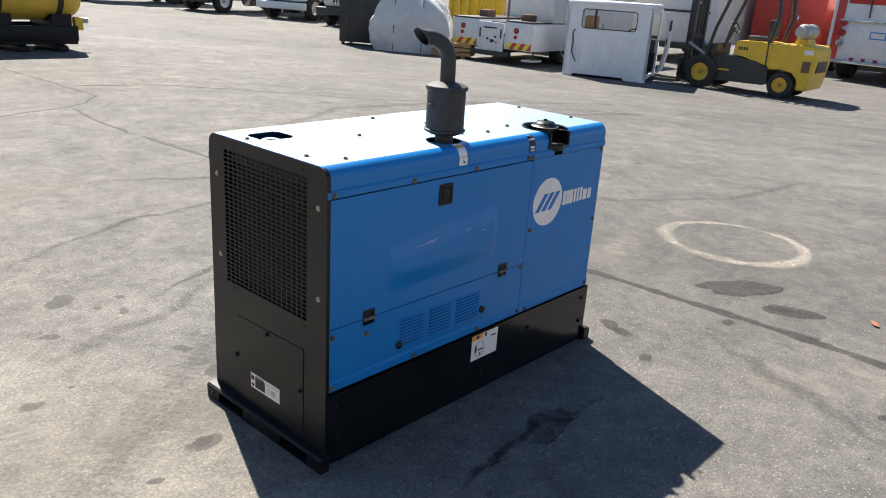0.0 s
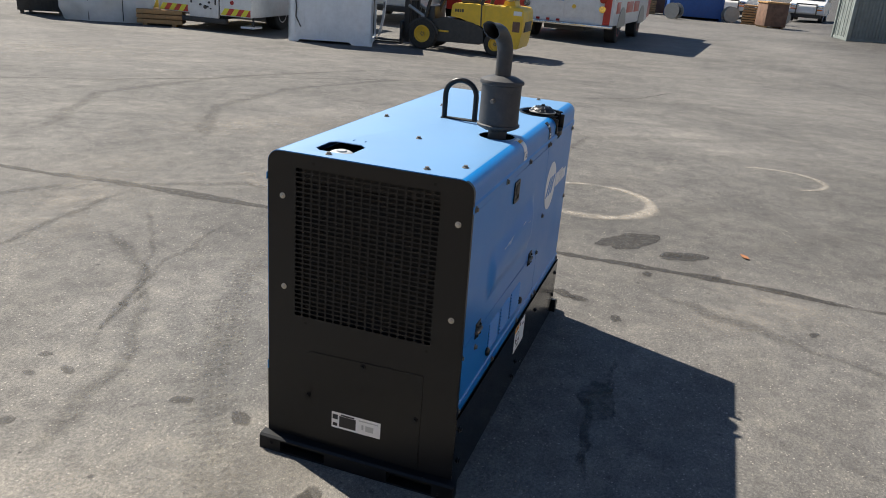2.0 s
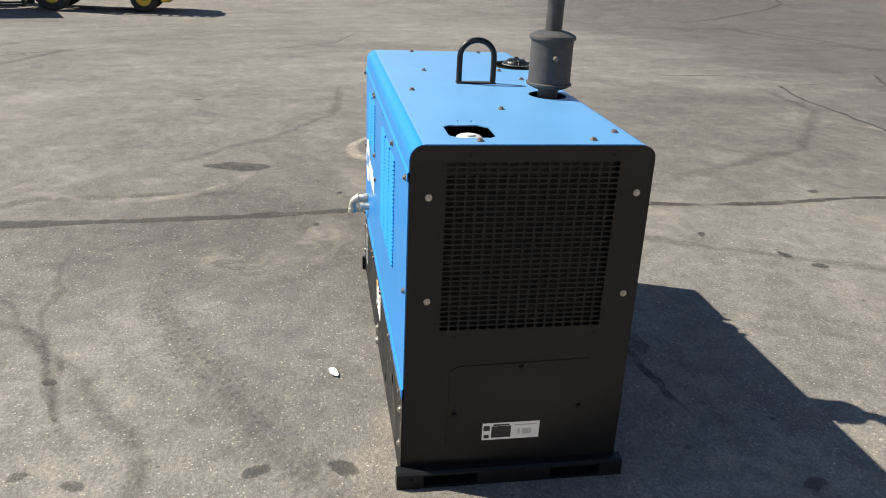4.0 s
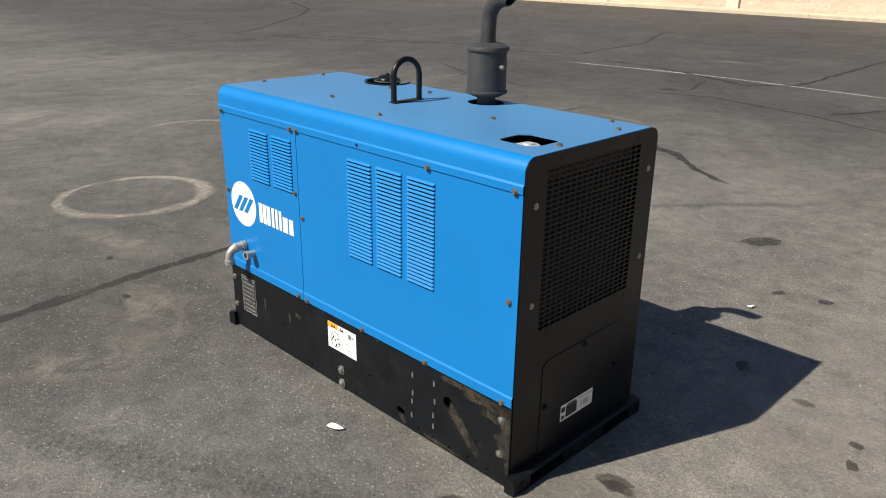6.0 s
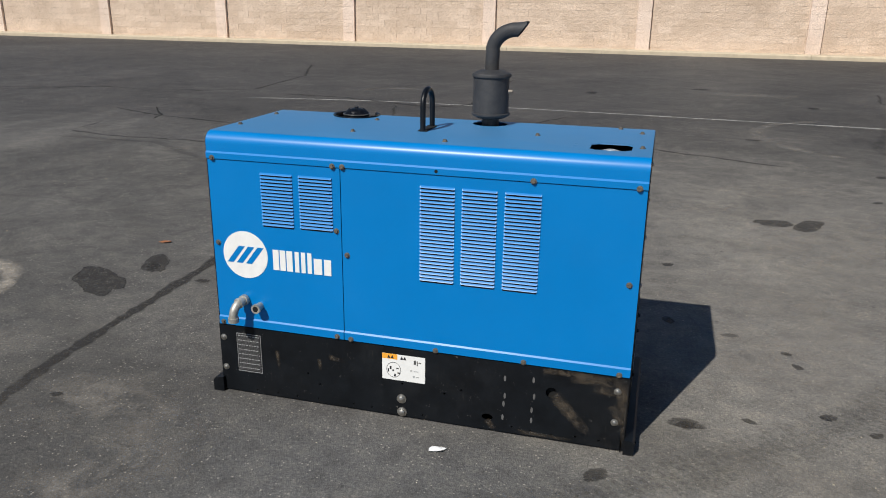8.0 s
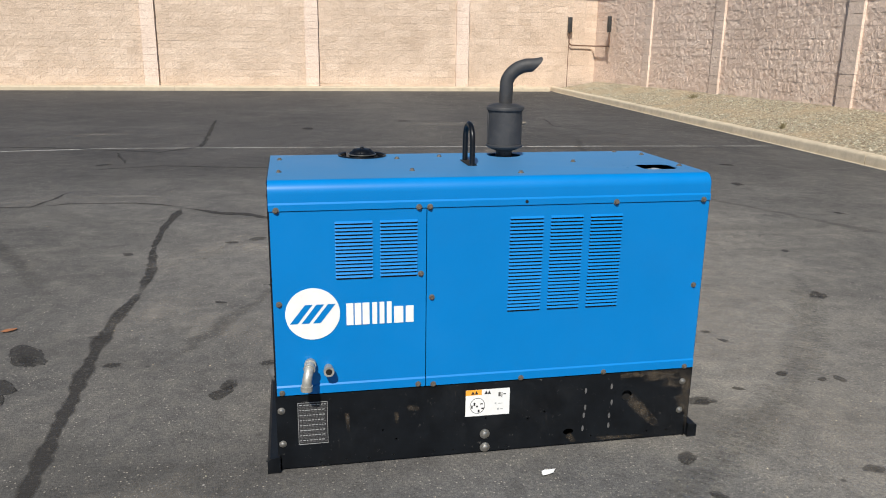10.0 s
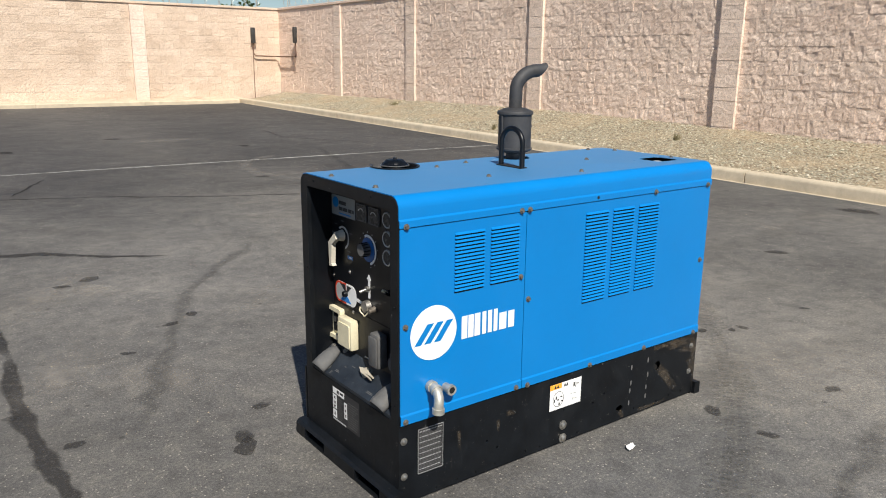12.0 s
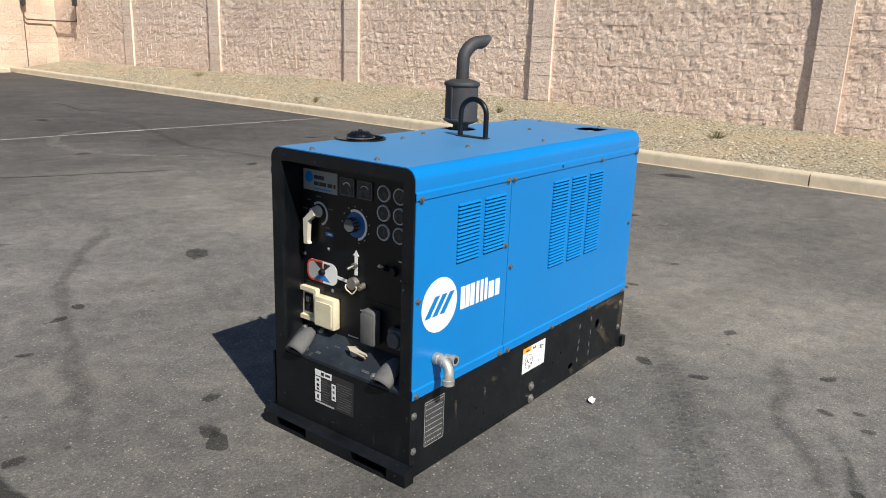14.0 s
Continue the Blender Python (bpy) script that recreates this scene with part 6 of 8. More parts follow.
SPOTS_EAST = [(1.97, 0.45, 0.03), (1.42, 0.6, 0.03), (1.0, -3.15, 0.09), (0.68, -2.04, 0.055), (1.9, -2.8, 0.06), (1.75, -1.12, 0.045), (1.59, -0.73, 0.05), (1.12, 4.18, 0.03), (4.96, 1.69, 0.05), (2.0, -0.85, 0.07), (1.19, -3.05, 0.06), (0.84, -1.93, 0.05), (3.0, -7.2, 0.12), (0.4, -11.3, 0.2)]
for k, (x, y, r) in enumerate(SPOTS_NEAR + SPOTS_WEST + SPOTS_EAST):
    patch("oil_stain", x, y, r * 0.9, r * 0.56, 37 * k, OIL, "small dark oil spot on the asphalt", 100 + k)
for k, (x, y, rx, ry, a) in enumerate(((2.14, -0.55, 0.24, 0.11, -40), (2.01, -0.90, 0.15, 0.07, -60), (1.05, -0.34, 0.07, 0.035, 60), (2.56, 1.1, 0.2, 0.08, 80), (-1.68, -3.07, 0.13, 0.09, 10), (-1.92, -3.05, 0.17, 0.07, 60))):
    patch("oil_stain", x, y, rx, ry, a, OIL, "wide dark oil stain on the asphalt", 200 + k, 0.75)
for k, (x, y, rx, ry, a) in enumerate(((-4.48, -1.42, 0.30, 0.10, 80), (-1.7, -1.7, 1.5, 0.9, 60), (-2.0, -2.9, 1.3, 0.7, 20), (-1.84, -4.2, 0.9, 0.3, 20), (-1.2, -3.4, 0.5, 0.2, 10), (-1.5, -0.6, 0.9, 0.6, 40), (-1.5, 0.5, 0.8, 0.5, -30), (1.09, -2.89, 0.3, 0.14, 60), (0.31, -2.02, 0.30, 0.10, 30), (0.10, -2.27, 0.22, 0.10, 20), (2.23, 1.7, 0.35, 0.12, 100), (1.5, -1.5, 0.5, 0.2, 70), (1.1, -1.2, 0.4, 0.2, 120), (2.2, 0.3, 0.4, 0.2, 30), (0.99, -2.88, 0.35, 0.14, 110), (-2.2, -2.4, 0.7, 0.16, 30), (1.0, 2.9, 1.3, 0.4, 20), (-0.6, 3.6, 1.6, 0.6, 10), (3.6, 3.4, 1.6, 0.5, 150), (2.6, 9.0, 3.0, 1.4, 160),
                                       (4.0, -10.6, 0.8, 0.3, 10), (-2.3, -12.0, 1.0, 0.5, 5), (0.9, 1.0, 0.5, 0.25, 70), (-2.0, 1.4, 0.8, 0.35, 40), (7.0, 9.5, 3.0, 1.5, 150), (1.3, -2.9, 0.7, 0.2, 60), (1.2, 0.6, 0.5, 0.3, 0))):
    patch("pale_dust", x, y, rx, ry, a, DUSTY, "pale dusty patch on the asphalt", 300 + k, 0.3)


def scrap(x, y, size, mat, name, label, turn, seed):
    q = random.Random(seed)
    bm = bmesh.new()
    top = [bm.verts.new((size * r * math.cos(a), size * 0.45 * r * math.sin(a), 0.004 + q.uniform(0, 0.006))) for a, r in ((2 * math.pi * k / 9, q.uniform(0.7, 1.2)) for k in range(9))]
    bm.faces.new(top)
    ob = part(name, bm, mat, None, "", 0)
    so = ob.modifiers.new("wall", "SOLIDIFY")
    so.thickness = 0.002
    ob.matrix_world = Matrix.Translation((x, y, drop(x, y) + 0.001)) @ Matrix.Rotation(radians(turn), 4, "Z")
    return tagged(ob, label, "litter")


LEAF = paint("dry_leaf", (0.30, 0.12, 0.05), 0.9)
scrap(-0.16, 0.545, 0.034, WHITE, "paper_scrap", "torn scrap of white paper on the asphalt", 15, 1)
scrap(2.215, -1.287, 0.038, LEAF, "dry_leaf", "dry orange leaf lying on the asphalt", 40, 2)
scrap(-0.72, -1.52, 0.022, WHITE, "paper_scrap", "small white scrap near the machine's shadow", 60, 3)


def build_grit():
    q = random.Random(11)
    verts, faces = [], []
    for _ in range(520):
        a, r = q.uniform(0, 6.283), 0.5 + 5.5 * q.random() ** 0.8
        x, y = r * math.cos(a), r * math.sin(a)
        if -0.9 < x < 0.9 and -0.4 < y < 0.42:
            continue
        s = q.uniform(0.0015, 0.0045) * (1 + 0.1 * r)
        z, o = drop(x, y), len(verts)
        verts += [(x + s, y, z), (x - 0.5 * s, y + 0.9 * s, z), (x - 0.6 * s, y - 0.8 * s, z), (x, y, z + 0.9 * s)]
        faces += [(o, o + 1, o + 3), (o + 1, o + 2, o + 3), (o + 2, o, o + 3)]
    me = bpy.data.meshes.new("grit")
    me.from_pydata(verts, [], faces)
    me.materials.append(STONES)
    tagged(new("grit", me), "scattered pale grit on the asphalt", "grit", kind="stuff")


build_grit()

# ---- things in the yard ----
YELLOW = paint("machine_yellow", (0.72, 0.46, 0.03), 0.4, vary=0.1, dirt_amount=0.2, scale=4)
YELLOW_TANK = paint("faded_yellow_plastic", (0.68, 0.47, 0.06), 0.5, vary=0.12, dirt_amount=0.2, scale=3)
DARK = paint("dark_grey_steel", (0.03, 0.03, 0.03), 0.5, vary=0.3, dirt_amount=0.2)
TYRE = paint("tyre_rubber", (0.022, 0.021, 0.02), 0.8, vary=0.3, dirt=(0.2, 0.17, 0.13), dirt_amount=0.35, scale=12, bumpy=0.3)
WHITE_PAINT = paint("white_vehicle_paint", (0.72, 0.72, 0.71), 0.35, vary=0.07, dirt=(0.3, 0.26, 0.2), dirt_amount=0.25, scale=4, coat=0.3)
CAB_WHITE = paint("dull_white_cab_paint", (0.80, 0.82, 0.83), 0.5, vary=0.06, dirt=(0.25, 0.2, 0.14), dirt_amount=0.14, scale=5)
FIRE_RED = paint("fire_red", (0.50, 0.03, 0.02), 0.35, vary=0.1, dirt_amount=0.1, coat=0.3)
TARP = paint("white_tarpaulin", (0.62, 0.62, 0.60), 0.55, vary=0.1, dirt_amount=0.12, scale=3, bumpy=0.2)
CONTAINER = paint("grey_green_container", (0.20, 0.23, 0.22), 0.6, vary=0.15, dirt_amount=0.3, scale=3)
WOOD = paint("raw_timber", (0.42, 0.24, 0.10), 0.8, vary=0.25, dirt_amount=0.3, scale=8, bumpy=0.3)
BLUE_BIN = paint("blue_container", (0.02, 0.09, 0.30), 0.5, vary=0.15, dirt_amount=0.2)
LAMP_RED = paint("red_lens", (0.35, 0.02, 0.02), 0.2, vary=0.1)
LAMP_AMBER = paint("amber_lens", (0.75, 0.20, 0.02), 0.2, vary=0.1)
CHEV_Y = paint("chevron_yellow", (0.80, 0.70, 0.05), 0.4, vary=0.05)
CHROME = paint("chrome", (0.7, 0.7, 0.7), 0.15, 1.0, vary=0.1, dirt_amount=0.1)
GLASS = paint("dark_window_glass", (0.02, 0.025, 0.03), 0.06, vary=0.2, dirt_amount=0.05)
GREY_PAINT = paint("silver_grey_paint", (0.33, 0.32, 0.29), 0.4, 0.3, vary=0.1, dirt_amount=0.15)
STRAP = paint("dark_rusty_strap", (0.045, 0.025, 0.018), 0.7, vary=0.3, dirt_amount=0.15, scale=6)
RUSTY_BROWN = paint("rusty_scrap", (0.16, 0.09, 0.06), 0.8, vary=0.4, dirt_amount=0.3, scale=3)
LEAVES = paint("tree_leaves", (0.05, 0.08, 0.02), 0.7, vary=0.4, dirt_amount=0.1, scale=3)
BARK = paint("tree_bark", (0.12, 0.09, 0.06), 0.9, vary=0.3, scale=6, bumpy=0.5)


def wheel(parent, x, y, z, r, w, rim_mat, out=1):
    """A wheel turning about the local y axis; out is the side of its dished face."""
    t = part("wheel", lathe([(r * 0.55, -w / 2), (r * 0.92, -w / 2), (r, -w / 2 + 0.03), (r, w / 2 - 0.03), (r * 0.92, w / 2), (r * 0.55, w / 2), (r * 0.55, -w / 2)], (x, y, z), "Y", 32), TYRE, parent, "black rubber tyre")
    o = out
    rim = lathe([(0.0, w * 0.5 - 0.045), (r * 0.16, w * 0.5 - 0.04), (r * 0.18, w * 0.5 - 0.075), (r * 0.46, w * 0.5 - 0.06), (r * 0.50, w * 0.5 + 0.004), (r * 0.56, w * 0.5 + 0.004), (r * 0.56, w * 0.5 - 0.1), (0.0, w * 0.5 - 0.1)], (0, 0, 0), "Y", 28)
    ob = part("rim", rim, rim_mat, t)
    ob.matrix_local = Matrix.Translation((x, y, z)) @ (Matrix() if o > 0 else Matrix.Rotation(math.pi, 4, "Z"))
    for k in range(6):
        a = 2 * math.pi * k / 6
        part("wheel_nut", rod((x + r * 0.11 * math.cos(a), y + o * (w * 0.5 - 0.06), z + r * 0.11 * math.sin(a)), (x + r * 0.11 * math.cos(a), y + o * (w * 0.5 - 0.02), z + r * 0.11 * math.sin(a)), 0.014, None, 6), RUSTY, t)
    return t


def place(x, y, turn):
    return Matrix.Translation((x, y, drop(x, y))) @ Matrix.Rotation(radians(turn), 4, "Z")


def build_forklift():
    """Forwards is local +x; the rear axle stands at x = 0."""
    f = thing("forklift", place(16.38, 4.24, 91), "yellow and black counterbalance forklift with a gas bottle", "forklift")
    WB = 1.86
    for y, s in ((0.50, 1), (-0.50, -1)):
        wheel(f, 0, y - s * 0.06, 0.29, 0.29, 0.20, YELLOW, s)
        wheel(f, WB, y, 0.37, 0.37, 0.26, YELLOW, s)
    cw = part("counterweight", prism([(-0.60, 0.34), (-0.56, 0.22), (-0.36, 0.22), (-0.34, 0.45), (-0.20, 0.58), (0.05, 0.63), (0.30, 0.60), (0.36, 0.66), (0.30, 1.16), (-0.20, 1.20), (-0.58, 1.18), (-0.64, 1.10), (-0.66, 0.80)], "y", -0.55, 0.55), YELLOW, f, "yellow cast counterweight")
    bmesh_bev = cw.modifiers.new("edge", "BEVEL")
    bmesh_bev.width, bmesh_bev.segments, bmesh_bev.limit_method = 0.03, 2, "ANGLE"
    part("rear_vent", box(-0.668, -0.62, -0.35, 0.35, 0.62, 0.86, 0.01), DARK, cw)
    part("side_vent", box(-0.58, -0.40, 0.549, 0.556, 0.62, 0.86, 0.004), RUSTY_BROWN, cw)
    part("rear_lamp", box(-0.60, -0.40, 0.549, 0.558, 1.00, 1.10, 0.004), WHITE_PAINT, cw)
    hood = part("engine_hood", prism([(0.30, 0.66), (0.30, 1.16), (0.62, 1.18), (1.10, 1.16), (1.16, 1.10), (1.18, 0.84), (0.95, 0.82), (0.60, 0.72)], "y", -0.46, 0.50), YELLOW, f, "yellow engine hood")
    for k in range(4):
        part("marking_bar", box(0.86 + 0.06 * k, 0.90 + 0.06 * k, 0.499, 0.504, 0.96, 1.03), DARK, hood)
    part("chassis", prism([(0.30, 0.30), (0.40, 0.24), (1.70, 0.22), (1.75, 0.40), (1.70, 0.72), (1.30, 0.82), (0.60, 0.74), (0.34, 0.62)], "y", -0.50, 0.52), DARK, f, "black chassis side")
    part("step_plate", box(1.20, 1.60, 0.52, 0.54, 0.46, 0.50, 0.005), YELLOW, f)
    part("floor", box(1.15, 1.95, -0.5, 0.5, 0.60, 0.66), DARK, f)
    fender = [(WB + 0.42 * math.cos(radians(a)), 0.34 + 0.42 * math.sin(radians(a))) for a in range(20, 171, 15)]
    fender += [(WB + 0.38 * math.cos(radians(a)), 0.34 + 0.38 * math.sin(radians(a))) for a in range(170, 19, -15)]
    for y0, y1 in ((0.36, 0.62), (-0.62, -0.36)):
        part("fender", prism(fender, "y", y0, y1), DARK, f)
    seat = part("seat", box(0.55, 1.02, -0.24, 0.24, 1.16, 1.28, 0.04), DARK, f, "black operator seat")
    part("backrest", box(0.46, 0.58, -0.23, 0.23, 1.24, 1.66, 0.04), DARK, seat)
    col = part("steering_column", rod((1.75, 0, 0.66), (1.45, 0, 1.42), 0.04), DARK, f)
    part("steering_wheel", tube([(1.43 + 0.17 * math.cos(a) * 0.5, 0.17 * math.sin(a), 1.44 + 0.17 * math.cos(a) * 0.85) for a in (2 * math.pi * k / 24 for k in range(24))], 0.014, 8, closed=True), DARK, col)
    part("dash", box(1.62, 1.86, -0.42, 0.42, 0.66, 1.05, 0.03), DARK, f)
    for y in (0.46, -0.46):
        part("guard_post", tube([(0.40, y, 0.66), (0.42, y, 1.2), (0.30, y, 1.7), (0.34, y, 2.12)], 0.045, 10), DARK, f, "black overhead-guard post")
        part("guard_post", tube([(1.86, y, 0.66), (1.70, y, 1.4), (1.45, y, 2.12)], 0.04, 10), DARK, f)
    roofp = part("guard_roof", box(0.30, 1.50, -0.50, -0.44, 2.10, 2.16, 0.01), DARK, f)
    for k in range(6):
        part("guard_bar", box(0.34 + 0.22 * k, 0.38 + 0.22 * k, -0.48, 0.48, 2.10, 2.15), DARK, roofp)
    part("guard_rail", box(0.30, 1.50, 0.44, 0.50, 2.10, 2.16, 0.01), DARK, roofp)
    tank = part("gas_bottle", lathe([(0.0, -0.42), (0.08, -0.42), (0.15, -0.37), (0.17, -0.30), (0.17, 0.26), (0.15, 0.34), (0.08, 0.39), (0.0, 0.40)], (-0.22, 0.05, 1.46), "Y", 24), GALV, f, "grey steel gas bottle lying across the tail")
    for y in (-0.18, 0.22):
        part("bottle_strap", lathe([(0.171, -0.02), (0.177, -0.02), (0.177, 0.02), (0.171, 0.02)], (-0.22, y, 1.46), "Y", 24), STEEL, tank)
    part("bottle_collar", lathe([(0.08, 0), (0.11, 0), (0.11, 0.1), (0.08, 0.1)], (-0.22, 0.44, 1.46), "Y", 20), GALV, tank)
    part("bottle_bracket", prism([(-0.38, 1.18), (-0.06, 1.18), (-0.10, 1.31), (-0.34, 1.31)], "y", -0.2, 0.3), YELLOW, tank)
    mast = part("mast_rail", box(2.30, 2.44, 0.28, 0.38, 0.12, 2.25, 0.01), DARK, f, "black mast rail")
    part("mast_rail", box(2.30, 2.44, -0.38, -0.28, 0.12, 2.25, 0.01), DARK, f)
    part("mast_rail", box(2.34, 2.44, 0.16, 0.24, 0.16, 2.2, 0.01), DARK, f)
    part("mast_rail", box(2.34, 2.44, -0.24, -0.16, 0.16, 2.2, 0.01), DARK, f)
    part("lift_cylinder", rod((2.36, 0.0, 0.2), (2.36, 0.0, 1.9), 0.05), DARK, f)
    for z in (0.25, 1.1, 2.15):
        part("mast_tie", box(2.32, 2.42, -0.38, 0.38, z, z + 0.08), DARK, mast)
    for y in (0.42, -0.42):
        part("tilt_cylinder", rod((1.86, y, 0.75), (2.32, y, 1.0), 0.04), STEEL, f)
    part("carriage", box(2.44, 2.50, -0.5, 0.5, 0.2, 0.62, 0.01), DARK, f)
    for y in (0.28, -0.28):
        part("fork", prism([(2.50, 0.04), (3.45, 0.04), (3.45, 0.06), (2.56, 0.09), (2.55, 0.62), (2.50, 0.62)], "y", y - 0.06, y + 0.06), DARK, f, "black steel fork tine")


build_forklift()


def build_cab():
    """A bare truck cab shell set down on the asphalt; its back wall lies along local x."""
    u = Vector((-0.367, 0.93))
    c = thing("truck_cab_shell", place(14.89, 7.05, math.degrees(math.atan2(u.y, u.x))), "stripped dull white truck cab shell resting on asphalt", "truck cab")
    W, D, H = 2.02, 2.0, 1.82
    back = part("back_wall", prism(rounded(0, W, 0.0, 1.74, 0.20, (0, 0, 1, 1)), "y", -0.04, 0.0), CAB_WHITE, c, "white back wall with pressed ribs and a window opening")
    cut(back, prism(rounded(0.36, 1.66, 1.16, 1.60, 0.07), "y", -0.2, 0.2))
    cut(back, prism([(0.45, -0.05), (0.55, 0.07), (1.75, 0.07), (1.85, -0.05)], "y", -0.2, 0.2))
    part("window_seal", tube([(a, 0.0, b) for a, b in rounded(0.36, 1.66, 1.16, 1.60, 0.07)], 0.012, 8, closed=True), DARK, back)
    part("window_bar", box(1.32, 1.37, -0.03, -0.01, 1.16, 1.60), DARK, back)
    for x in (1.66, 1.76, 1.88, 1.30, 1.18, 0.86, 0.74, 0.40):
        part("pressed_rib", prism(rounded(x - 0.022, x + 0.022, 0.14, 0.98, 0.02), "y", -0.006, 0.024), CAB_WHITE, back)
    part("hose", tube([(1.80, 0.02, 1.12), (1.85, 0.03, 1.02), (1.82, 0.03, 0.8), (1.84, 0.03, 0.6), (1.75, 0.03, 0.42), (1.72, 0.03, 0.36)], 0.014, 8), DARK, back)
    part("roof", prism([(0.10, -D), (-0.02, -D * 0.8), (-0.03, 0.0), (0.02, 0.08), (W - 0.02, 0.08), (W + 0.03, 0.0), (W + 0.02, -D * 0.8), (W - 0.1, -D)], "z", 1.70, 1.80), CAB_WHITE, c, "white pressed cab roof").modifiers.new("edge", "BEVEL").width = 0.04
    near = part("door_frame", prism(rounded(-D, -0.0, 0.06, 1.70, 0.05), "x", 0.0, 0.05), CAB_WHITE, c, "open door frame")
    cut(near, prism(rounded(-D + 0.10, -0.10, 0.14, 1.60, 0.08), "x", -0.1, 0.2))
    far_ = part("far_side", prism(rounded(-D, -0.0, 0.06, 1.70, 0.05), "x", W - 0.05, W), CAB_WHITE, c)
    cut(far_, prism(rounded(-D + 0.14, -0.30, 0.95, 1.60, 0.08), "x", W - 0.3, W + 0.2))
    # dark sheets added so that the cab's inside looks unlit
    part("far_shade_panel", box(W - 0.075, W - 0.055, -D + 0.02, -0.05, 0.12, 0.95), DARK, c)
    part("back_shade_panel", box(0.07, W - 0.08, -0.065, -0.045, 0.12, 1.12), DARK, c)
    part("floor_pan", box(0.03, W - 0.03, -D, -0.02, 0.06, 0.12), DARK, c)
    part("dashboard", box(0.05, W - 0.05, -D, -D + 0.30, 0.60, 0.95, 0.05), DARK, c)
    # front wall coloured dark for the same shaded inside
    part("front_wall", box(0.05, W - 0.05, -D - 0.02, -D, 0.1, 1.02), DARK, c)
    sw_ = part("steering_wheel", tube([(0.55 + 0.20 * math.cos(a), -D + 0.48 + 0.1 * math.sin(a), 1.05 + 0.12 * math.sin(a)) for a in (2 * math.pi * k / 24 for k in range(24))], 0.016, 8, closed=True), DARK, c)
    st = part("seat", box(1.25, 1.75, -0.62, -0.12, 0.12, 0.62, 0.06), WOOD, c, "worn tan cab seat")
    part("backrest", box(1.28, 1.62, -0.24, -0.10, 0.6, 1.45, 0.05), WOOD, st)
    part("seat", box(0.35, 0.85, -0.62, -0.12, 0.12, 0.60, 0.06), DARK, c)
    leaf = [(0.03, 0.08), (-0.02, 0.14), (-0.10, 0.55), (-0.13, 0.95), (-0.08, 1.30), (0.0, 1.62), (0.04, 1.62), (-0.03, 1.28), (-0.07, 0.95), (-0.04, 0.55), (0.05, 0.10)]
    dr = part("open_door", prism([(p - 0.10, q) for p, q in leaf], "y", -D - 0.75, -D + 0.02), CAB_WHITE, c, "white cab door hanging open")
    part("door_latch", box(-0.20, -0.17, -D + 0.0, -D + 0.03, 0.82, 0.98, 0.01), DARK, dr)
    part("mirror", box(-0.24, -0.20, -D - 0.30, -D - 0.12, 1.15, 1.42, 0.01), DARK, dr)


build_cab()


def chevrons(parent, x, y0, y1, z0, z1, n):
    step = (y1 - y0) / n
    for k in range(n):
        a = y0 + step * k
        sl = (z1 - z0) * 0.7
        poly = [(max(y0, min(y1, p)), z) for p, z in ((a, z0), (a + step, z0), (a + step - sl, z1), (a - sl, z1))]
        if len({p for p in poly}) > 2:
            part("chevron", prism(poly, "x", x - 0.004, x), CHEV_Y if k % 2 else FIRE_RED, parent)


